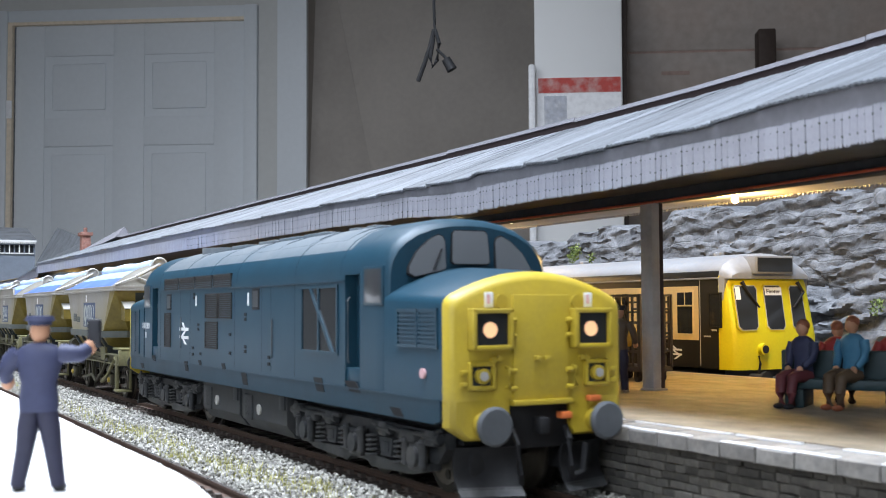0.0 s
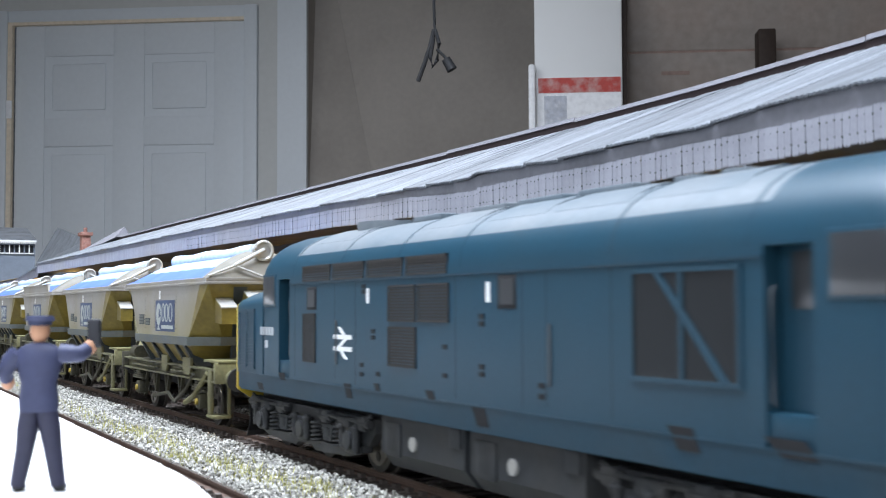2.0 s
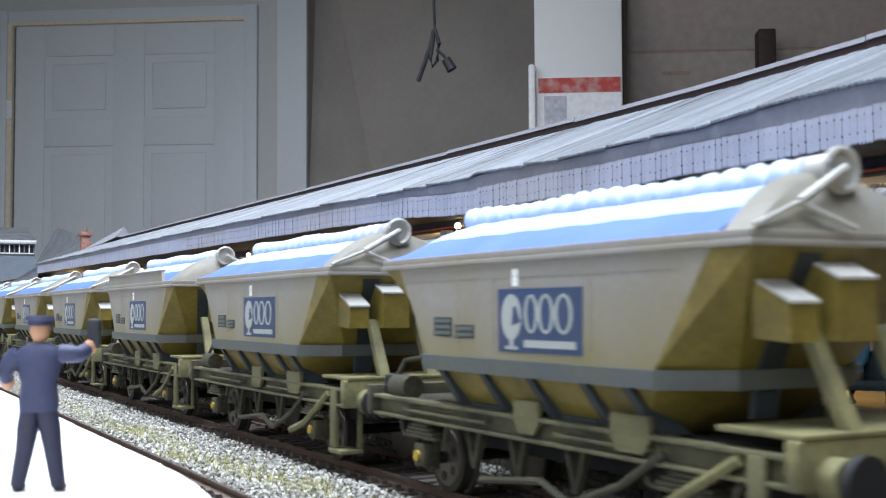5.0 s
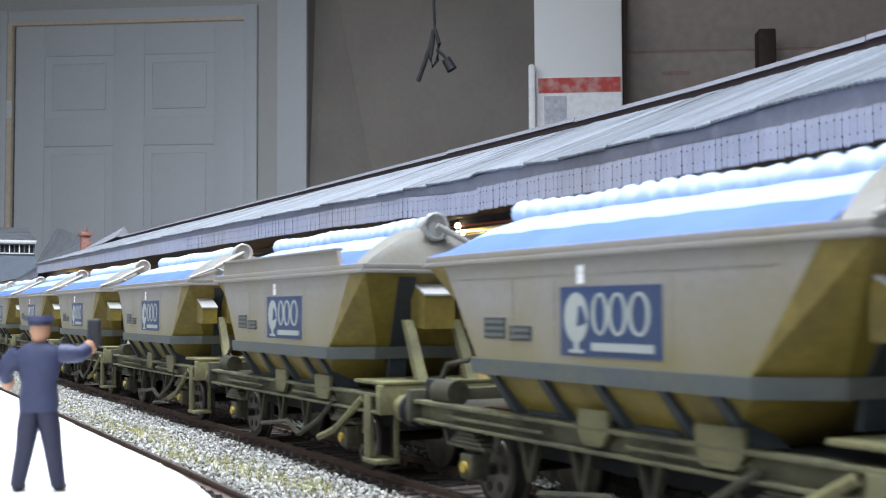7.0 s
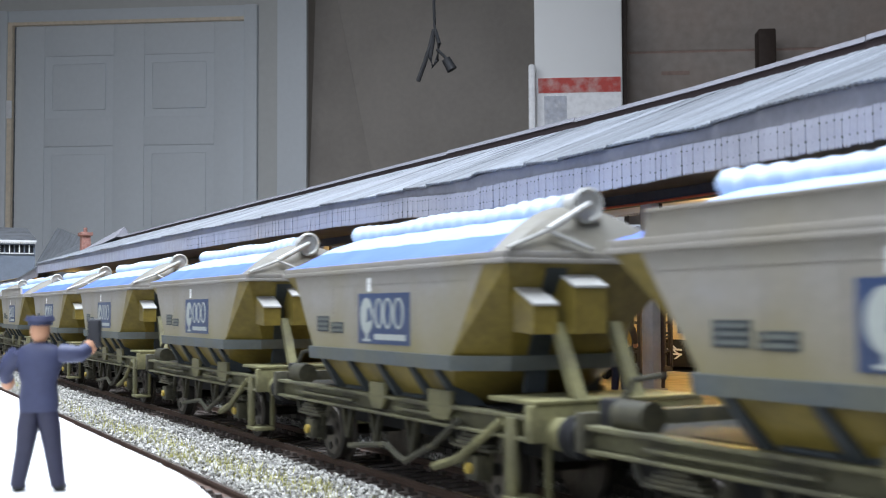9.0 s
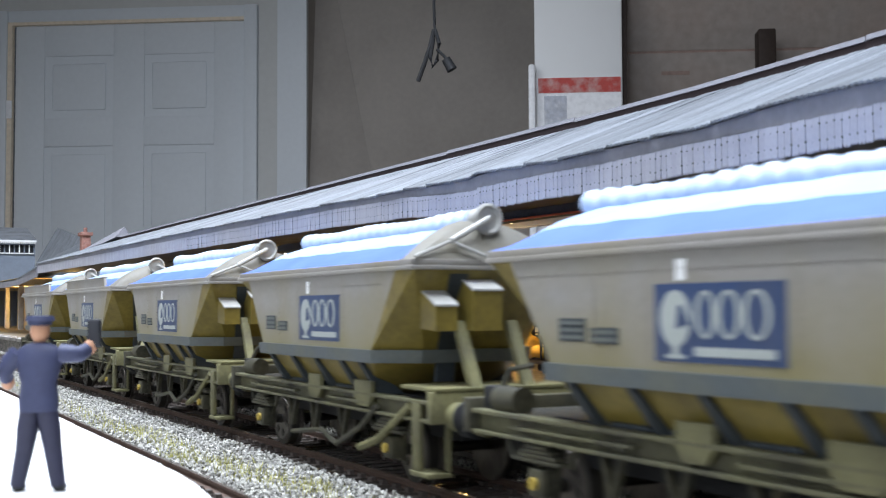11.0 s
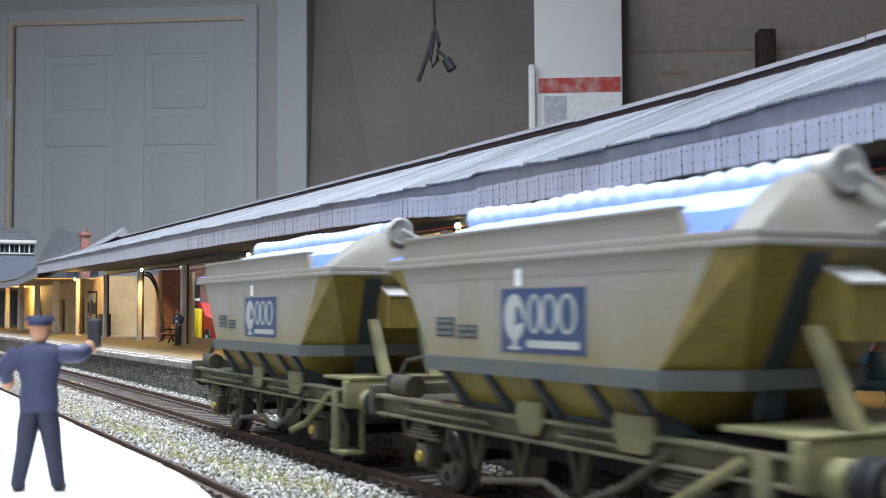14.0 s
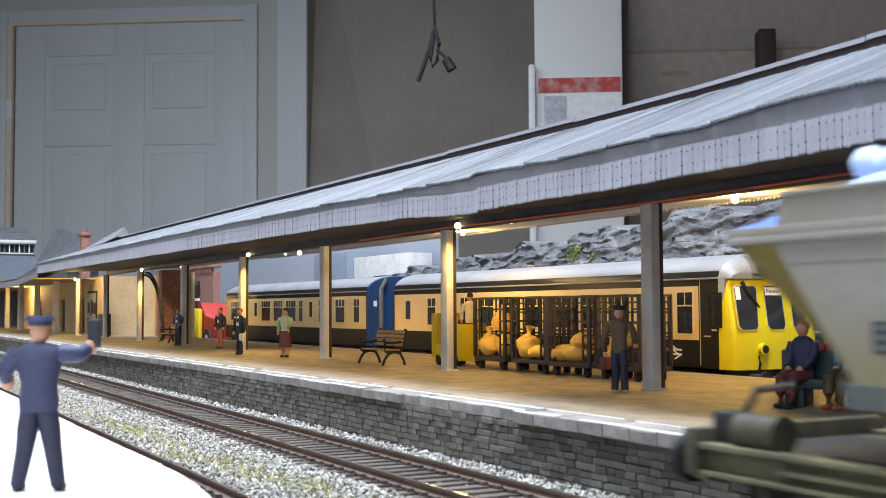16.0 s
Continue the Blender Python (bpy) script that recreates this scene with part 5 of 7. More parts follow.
        for yb, hw, zt in () if e < 0 else ((-11.6, 2.2, 36.6), (-3.1, 3.1, 39.4)) if variant == "A" else ((-1.8, 3.4, 38.8), (6.8, 2.2, 36.4)):
            bm = bmesh.new()
            a0, a1 = e * 47.5, e * 53.6
            add_loft(bm, [[(a0, yb - hw, 29.6), (a0, yb + hw, 29.6), (a0, yb + hw, zt), (a0, yb - hw, zt)],
                          [(a1, yb - hw, 29.2), (a1, yb + hw, 29.2), (a1, yb + hw, zt - 3.0), (a1, yb - hw, zt - 3.0)]])
            bx = part("actuator_box", bm, M_HOLIVE, W, "dusty box on the wagon end")
            # silver lid: the blown highlight on the sloping box top is in its colour
            bm = bmesh.new()
            add_loft(bm, [[(a0, yb - hw - 0.15, zt), (a0, yb + hw + 0.15, zt), (a0, yb + hw + 0.15, zt + 0.4), (a0, yb - hw - 0.15, zt + 0.4)],
                          [(a1 + e * 0.2, yb - hw - 0.15, zt - 3.0), (a1 + e * 0.2, yb + hw + 0.15, zt - 3.0), (a1 + e * 0.2, yb + hw + 0.15, zt - 2.6), (a1 + e * 0.2, yb - hw - 0.15, zt - 2.6)]])
            part("box_lid", bm, M_SILVER, bx, "sloping lid with the lamp's highlight put into its pale colour")
        bm = bmesh.new()
        add_tube(bm, [(e * 57, 0, 11.8), (e * 60, 0, 11.2), (e * 62.4, 0, 11.6)], 0.9, 8)
        part("coupling_hook", bm, M_BLACK, W)
    bm = bmesh.new()
    add_box(bm, -54, -9, 9.5, 54, 9, 16.4)
    part("underframe", bm, M_BLACK, W)
    # roll-over sheet
    def arch(y, h):
        return 42.2 + h * (1 - (abs(y) / 17.3) ** 1.7)
    ys = [-17.3, -16.6, -15.2, -12, -9, -6, -3, 0, 3, 6, 9, 12, 15.2, 16.6, 17.3]
    bm = bmesh.new()
    secs = []
    for i in range(25):
        x = -46.4 + 92.0 * i / 24
        f = min(1.0, (x + 46.4) / 9.0 + 0.06)
        h = 7.0 * math.sqrt(f)
        secs.append([(x, y, arch(y, h) + 0.10 * math.sin(i * 1.9 + y)) for y in ys] + [(x, 17.3, 41.9), (x, -17.3, 41.9)])
    mis = []
    for k in range(len(ys) + 2):
        yy = ys[k] if k < len(ys) else 0
        ym = (ys[k] + ys[k + 1]) / 2 if k + 1 < len(ys) else 0
        mis.append(1 if (abs(ym) > 11.9 and k < len(ys) - 1) else 0)
    add_loft(bm, secs, mi=0, mis=mis)
    part("cover_sheet", bm, [M_SHEET, M_SHEETBAND], W, "pale blue cover sheet with deep blue hem")
    bm = bmesh.new()
    pts, rads = [], []
    for i in range(121):
        x = -42.5 + 87.0 * i / 120
        pts.append((x, -0.6, 49.7 + 0.25 * math.sin(i * 0.9)))
        rads.append(2.05 + 0.38 * math.sin(i * 2 * math.pi / 6.2))
    add_tube(bm, pts, rads, 12)
    part("sheet_roll", bm, M_ROLL, W, "white scalloped rolled sheet")
    # leading hood, its ring and silver bars
    bm = bmesh.new()
    prof = [(y, arch(y, 8.2)) for y in ys]
    def lean(x, z):
        return x - 4.6 * max(0.0, (z - 42.2) / 8.2)
    add_loft(bm, [[(lean(47.0, z), y, z) for y, z in prof] + [(47.0, 17.3, 41.9), (47.0, -17.3, 41.9)], [(lean(50.2, z), y, z - 0.3) for y, z in prof] + [(50.2, 17.3, 41.9), (50.2, -17.3, 41.9)],
                  [(lean(51.4, z), y * 0.97, 42 + (z - 42) * 0.86) for y, z in prof] + [(51.4, 16.8, 41.9), (51.4, -16.8, 41.9)]])
    part("hood_end", bm, M_HOODGREY, W, "grey curved end hood")
    bm = bmesh.new()
    ring = [(51.2 - 2.8, 2.6 * math.cos(t * math.pi / 10), 50.0 + 2.6 * math.sin(t * math.pi / 10)) for t in range(21)]
    add_tube(bm, [(48.6, p[1], p[2]) for p in ring], 0.5, 6)
    add_cyl(bm, (42, 0, 50.0), (48.4, 0, 50.0), 2.3, 18)
    part("roll_ring", bm, M_SILVER, W, "pale ring at the end of the roll")
    bm = bmesh.new()
    side = -1 if variant == "A" else 1
    add_tube(bm, [(49.2, 0, 50.2), (50.6, side * 9.0, 45.6)], 0.62, 8)
    add_tube(bm, [(50.6, side * 9.0, 45.6), (51.6, side * 17.0, 42.6)], 0.36, 6)
    add_tube(bm, [(50.7, side * 9.0, 45.5), (52.0, side * 1.6, 42.6)], 0.36, 6)
    part("sheet_arm", bm, M_SILVER, W, "silver sheet arms")
    if variant == "B":
        for s in (-1, 1):
            bm = bmesh.new()
            y0, y1 = sorted((s * 16.4, s * 17.4))
            add_prism(bm, [(-40.0, 42.0), (39.5, 42.0), (37.6, 45.6), (-38.6, 45.6)], "y", y0, y1)
            y0, y1 = sorted((s * 16.0, s * 17.8))
            add_box(bm, -38.8, y0, 45.3, 37.8, y1, 45.8, 0, 0.1)
            part("side_panel", bm, M_HGREY, W, "raised grey side panel")
    for ax in (-36.5, 36.5):
        axle_set("wheelset", 6.4, W, ax, 6.4)
    return W


# ---------------------------------------------------------------- train
loco = build_loco()
wagon_a = build_wagon("A")
wagon_b = build_wagon("B")
PITCH = 125.3
WAGONS = []
a_used = b_used = False
for k, kind in enumerate("AABAAAABB"):
    src = wagon_a if kind == "A" else wagon_b
    first = (kind == "A" and not a_used) or (kind == "B" and not b_used)
    if first:
        w = src
    else:
        w = copy_thing(src, Matrix.Identity(4))
    a_used, b_used = a_used or kind == "A", b_used or kind == "B"
    WAGONS.append((w, -309.7 - PITCH * k))


# ---------------------------------------------------------------- railcar at the far platform face
M_TEXT = mat("black_lettering", (0.02, 0.02, 0.02), 0.6, var=0.05, bump=0.0)


def lettering(text, size, m, material, parent, name="sign_lettering"):
    cu = bpy.data.curves.new("lettering", "FONT")
    cu.body, cu.size, cu.extrude, cu.align_x, cu.align_y = text, size * MM, 0.00004, "CENTER", "CENTER"
    tmp = new("lettering_source", cu)
    deps = bpy.context.evaluated_depsgraph_get()
    me = bpy.data.meshes.new_from_object(tmp.evaluated_get(deps))
    bpy.data.objects.remove(tmp)
    bpy.data.curves.remove(cu)
    me.materials.append(material)
    ob = new(name, me)
    ob.parent = parent
    ob.matrix_basis = m
    return ob


DMU_Y, DMU_HW = 273.5, 18.5


def coach_sec(x, hw=DMU_HW, z0=13.2, zs=42.6, zt=51.0, n=12):
    return [(p[0], p[1] + DMU_Y, p[2]) for p in loco_section(x, hw, z0, zs, zt, n)]


def coach_window(car, x0, x1, z0, z1, frame_m=M_CREAM, bars=True):
    y = DMU_Y - DMU_HW
    bm = bmesh.new()
    add_box(bm, x0, y - 0.16, z0, x1, y + 0.2, z1)
    w = part("window", bm, M_DARKGLASS, car)
    bm = bmesh.new()
    t = 0.55
    for a, b, c, d in ((x0 - t, z0 - t, x1 + t, z0), (x0 - t, z1, x1 + t, z1 + t), (x0 - t, z0, x0, z1), (x1, z0, x1 + t, z1)):
        add_box(bm, a, y - 0.34, b, c, y + 0.1, d)
    if bars:
        zb = z0 + (z1 - z0) * 0.66
        add_box(bm, x0, y - 0.3, zb, x1, y, zb + 0.5)
        k = max(1, int((x1 - x0) / 4.5))
        for i in range(1, k + 1):
            xx = x0 + (x1 - x0) * i / (k + 1)
            add_box(bm, xx - 0.2, y - 0.3, zb, xx + 0.2, y, z1)
    part("window_frame", bm, frame_m, w, smooth=0)


def coach_base(name, label, xr, xf, tail, cream):
    car = thing(name, label, "railcar", "railcar coaches")
    bm = bmesh.new()
    add_loft(bm, [coach_sec(x) for x in (xr, (xr + xf) / 2, xf)], mis=[0] + [0] + [1] * 10 + [0, 0, 0])
    part("coach_body", bm, [M_CHOC, M_COACHROOF], car)
    y = DMU_Y - DMU_HW
    bm = bmesh.new()
    add_box(bm, xr + 1.0, y - 0.12, 22.3, cream, y + 0.3, 40.2)
    part("cream_panel", bm, M_CREAM, car, "cream painted window band")
    bm = bmesh.new()
    add_box(bm, xr, y - 0.2, 42.3, xf, y + 0.4, 42.9, 0, 0.1)
    for i in range(6):
        xx = xr + (xf - xr) * (i + 0.5) / 6
        add_box(bm, xx - 1.4, DMU_Y - 1.4, 50.4, xx + 1.4, DMU_Y + 1.4, 52.2, 0, 0.4)
    part("roof_gutter", bm, M_COACHROOF, car)
    bm = bmesh.new()
    for i in range(5):
        xx = xr + (xf - xr) * (i + 0.5) / 5
        add_box(bm, xx - 12, y + 2, 5.5, xx + 9, y + 9, 12.8, 0, 0.4)
    add_box(bm, xr + 2, y + 4, 10, xf - 2, DMU_Y + 14, 13.3)
    part("underframe", bm, M_BLACK, car)
    for bx in (xr + 38, xf - 38):
        bm = bmesh.new()
        for s in (-1, 1):
            a, b = sorted((DMU_Y + s * 11.5, DMU_Y + s * 14.5))
            add_prism(bm, [(bx - 22, 9.5), (bx + 22, 9.5), (bx + 20, 5), (bx + 12, 5), (bx + 9, 7.5), (bx - 9, 7.5), (bx - 12, 5), (bx - 20, 5)], "y", a, b)
        part("bogie_frame", bm, M_BLACK, car)
        for ax in (-17, 17):
            o = axle_set("wheel_pair", 6.2, car, bx + ax, 6.2)
            o.location.y = DMU_Y * MM
    return car


def build_railcar():
    y = DMU_Y - DMU_HW
    c1 = coach_base("railcar_coach", "chocolate and cream railcar with bright yellow cab end", -541.0, -296.0, False, -305.8)
    bm = bmesh.new()
    def face(z):
        """Raked front of the cab: upright below the windows, leaning back above."""
        return -288.4 - 4.0 * max(0.0, (z - 24.0) / 17.0)

    def plan(z):
        x = face(z)
        half = [(x, 0.0), (x, 8.0), (x - 0.15, 13.5), (x - 0.5, 16.0), (x - 1.2, 17.2), (x - 2.2, 18.0), (-296.0, 18.52)]
        return [(u, DMU_Y + w, z) for u, w in half] + [(u, DMU_Y - w, z) for u, w in reversed(half[1:])]
    add_loft(bm, [plan(z) for z in (13.0, 14.0, 24.0, 28.0, 34.0, 41.0, 43.4)])
    cab = part("cab_end", bm, M_DMUYEL, c1, "bright yellow cab end")
    bm = bmesh.new()
    add_loft(bm, [coach_sec(-296.0), [(p[0], p[1] + DMU_Y, p[2]) for p in loco_section(-293.4, 18.0, 42.4, 42.7, 49.0, 12)], [(p[0], p[1] + DMU_Y, p[2]) for p in loco_section(-291.4, 17.0, 42.4, 42.5, 45.4, 12)]])
    part("roof_dome", bm, M_COACHROOF, c1)
    bm = bmesh.new()
    add_box(bm, -297, DMU_Y - 8.4, 43.9, -289.6, DMU_Y + 8.4, 50.0, 0, 0.5)
    hb = part("headcode_box", bm, M_COACHROOF, c1)
    bm = bmesh.new()
    add_box(bm, -290.0, DMU_Y - 7.4, 44.7, -289.3, DMU_Y + 7.4, 49.2)
    part("headcode_glass", bm, M_DARKGLASS, hb)
    for a0, b0, a1, b1 in ((-16.3, -5.6, -16.8, -7.8), (-3.6, 5.0, -4.6, 3.9), (7.8, 13.9, 6.6, 13.2)):
        bm = bmesh.new()
        rim = [(a1 + 1.2, 25.4), (b1 - 1.2, 25.4), (b1, 26.6), (b0, 39.6), (b0 - 0.9, 40.6), (a0 + 0.9, 40.6), (a0, 39.6), (a1, 26.6)]
        cy, cz = sum(q[0] for q in rim) / 8, 33.0
        pane = [(cy + (w - cy) * 0.86, cz + (z - cz) * 0.92) for w, z in rim]
        add_loft(bm, [[(face(z) + d, DMU_Y + w, z) for w, z in rim] for d in (-0.8, 0.18)], mi=0)
        cw = part("cab_window", bm, M_DMUYEL, c1)
        bm = bmesh.new()
        add_loft(bm, [[(face(z) + d, DMU_Y + w, z) for w, z in [(cy + (w - cy) * 0.93, cz + (z - cz) * 0.96) for w, z in rim]] for d in (-0.5, 0.24)], mi=0)
        part("window_surround", bm, M_SILVER, cw, "thin pale metal window surround")
        bm = bmesh.new()
        add_loft(bm, [[(face(z) + d, DMU_Y + w, z) for w, z in pane] for d in (-0.4, 0.32)], mi=0)
        part("pane", bm, M_DARKGLASS, cw)
    bm = bmesh.new()
    add_loft(bm, [[(face(z) + d, DMU_Y + w, z) for w, z in ((-3.0, 37.0), (4.2, 37.0), (4.4, 39.6), (-2.8, 39.6))] for d in (0.1, 0.4)])
    sign = part("destination_blind", bm, M_WHITE, c1, "white destination blind reading Exeter")
    lettering("Exeter", 2.3, Matrix.Translation(((face(38.3) + 0.5) * MM, (DMU_Y + 0.7) * MM, 38.2 * MM)) @ Euler((radians(90), 0, radians(90))).to_matrix().to_4x4(), M_TEXT, sign)
    bm = bmesh.new()
    add_loft(bm, [[(face(z) + d, DMU_Y + w, z) for w, z in ((-15.6, 35.6), (-13.6, 35.6), (-13.4, 39.8), (-15.4, 39.8))] for d in (0.1, 0.4)])
    part("data_panel", bm, M_WHITE, c1)
    for yy, y2 in ((-11.6, -6.6), (12.5, 8.4)):
        bm = bmesh.new()
        add_tube(bm, [(face(41.4) + 0.6, DMU_Y + yy - 0.6, 41.4), (face(38.0) + 0.9, DMU_Y + yy + 1.2, 38.0), (face(33.0) + 0.7, DMU_Y + y2, 33.0)], [0.7, 0.45, 0.3], 6)
        part("wiper", bm, M_BLACK, c1)
    bm = bmesh.new()
    add_cyl(bm, (-289, DMU_Y - 7.4, 19.6), (-286.6, DMU_Y - 7.4, 19.6), 1.9, 16)
    part("lamp_housing", bm, M_DMUYEL, c1)
    bm = bmesh.new()
    add_cyl(bm, (-286.7, DMU_Y - 7.4, 19.6), (-286.4, DMU_Y - 7.4, 19.6), 1.3, 14)
    add_tube(bm, [(-287.8, DMU_Y - 9.2, 17.5), (-287.2, DMU_Y - 9.2, 15), (-288, DMU_Y - 9.2, 12)], 0.4, 6)
    add_tube(bm, [(-286, DMU_Y + 1, 13), (-284.5, DMU_Y, 10.5), (-285, DMU_Y - 2, 9.5)], 0.4, 6)
    part("lamp_lens", bm, M_BLACK, c1)
    for s in (-1, 1):
        bm = bmesh.new()
        add_cyl(bm, (-289, DMU_Y + s * 11.35, 10.4), (-283, DMU_Y + s * 11.35, 10.4), 1.5, 12)
        add_cyl(bm, (-283, DMU_Y + s * 11.35, 10.4), (-282, DMU_Y + s * 11.35, 10.4), 2.4, 18)
        part("buffer", bm, M_BLACK, c1)
    coach_window(c1, -316.6, -308.6, 24.4, 38.2)
    for x0 in (-338, -356, -374, -395, -413, -431, -452, -470):
        coach_window(c1, x0, x0 + 12, 25.5, 38.0)
    coach_window(c1, -503.0, -494.5, 25.5, 38.0)
    coach_window(c1, -527.0, -521.5, 28.0, 37.0, bars=False)
    coach_window(c1, -300.4, -295.0, 27.0, 37.4, M_CHOC, False)
    bm = bmesh.new()
    add_box(bm, -305.2, y - 0.1, 14.0, -304.9, y + 0.1, 42.0)
    add_box(bm, -299, y - 0.5, 25.4, -297, y, 26.0)
    add_box(bm, -303, y - 0.3, 23.4, -300, y, 23.9)
    part("door_handle", bm, M_SILVER, c1, smooth=0)
    bm = bmesh.new()
    for z in (18.9, 17.3):
        add_box(bm, -322.5, y - 0.15, z - 0.32, -314.6, y + 0.1, z + 0.32)
    for q, (u0, u1) in (((19.0, 20.6), (-318, -321)), ((15.6, 17.2), (-319, -316)), ((17.3, 18.9), (-317, -320))):
        add_prism(bm, [(u0, q[0]), (u0 + 1.2, q[0]), (u1 + 1.2, q[1]), (u1, q[1])], "y", y - 0.15, y + 0.1)
    part("emblem", bm, M_WHITE, c1, "white double arrow shaped emblem", smooth=0)
    c1.location.x = 0.004
    c2 = coach_base("railcar_coach", "chocolate and cream railcar coach with dark blue end", -821.0, -571.0, True, -572.0)
    bm = bmesh.new()
    add_loft(bm, [coach_sec(-571.0), coach_sec(-569.6, 18.3, 13.4, 42.4, 50.6)])
    add_box(bm, -570, DMU_Y - 4.5, 14, -563, DMU_Y + 4.5, 41, 0, 0.3)
    part("coach_end", bm, M_ENDBLUE, c2, "dark blue corridor end")
    bm = bmesh.new()
    add_tube(bm, [(-568.6, DMU_Y - 11, 16), (-568.6, DMU_Y - 11, 44), (-568.6, DMU_Y - 8, 49)], 1.3, 8)
    part("exhaust_pipe", bm, M_HBAND, c2)
    bm = bmesh.new()
    add_box(bm, -569.5, DMU_Y - 15.2, 34.5, -569.2, DMU_Y - 13.4, 37.5)
    part("data_panel", bm, M_WHITE, c2)
    for x0, x1 in ((-742, -725), (-718, -701.6), (-695, -678), (-640, -632), (-614, -601), (-808, -790)):
        coach_window(c2, x0, x1, 25.8, 38.4)
    for x0, x1 in ((-672, -666), (-588, -580.5)):
        coach_window(c2, x0, x1, 25.8, 38.4)
    for x0, x1 in ((-757, -751.5), (-655, -650)):
        coach_window(c2, x0, x1, 28.5, 37.4, bars=False)


build_railcar()

# ---------------------------------------------------------------- model figures (one plain mesh each)
M_SKIN = mat("painted_flesh", (0.50, 0.26, 0.15), 0.6, var=0.06, size=1, bump=0.02)
M_FNAVY = mat("figure_navy_paint", (0.035, 0.04, 0.085), 0.6, var=0.08, size=1, bump=0.04)
M_FLEG = mat("figure_dark_navy_paint", (0.022, 0.022, 0.045), 0.6, var=0.1, size=1, bump=0.05)
M_FDARK = mat("figure_dark_paint", (0.02, 0.02, 0.024), 0.6, var=0.1, size=1, bump=0.04)
M_FBROWN = mat("figure_brown_paint", (0.095, 0.062, 0.036), 0.6, var=0.1, size=1, bump=0.04)
M_FMAROON = mat("figure_maroon_paint", (0.12, 0.03, 0.035), 0.6, var=0.1, size=1, bump=0.04)
M_FTEAL = mat("figure_blue_paint", (0.06, 0.20, 0.32), 0.6, var=0.08, size=1, bump=0.04)
M_FGREEN = mat("figure_pale_green_paint", (0.42, 0.45, 0.26), 0.6, var=0.08, size=1, bump=0.04)
M_FRED = mat("figure_red_paint", (0.35, 0.04, 0.04), 0.6, var=0.08, size=1, bump=0.04)
M_FWHITE = mat("figure_cream_paint", (0.70, 0.62, 0.45), 0.6, var=0.06, size=1, bump=0.04)
M_FTAN = mat("figure_tan_paint", (0.30, 0.10, 0.05), 0.6, var=0.1, size=1, bump=0.04)


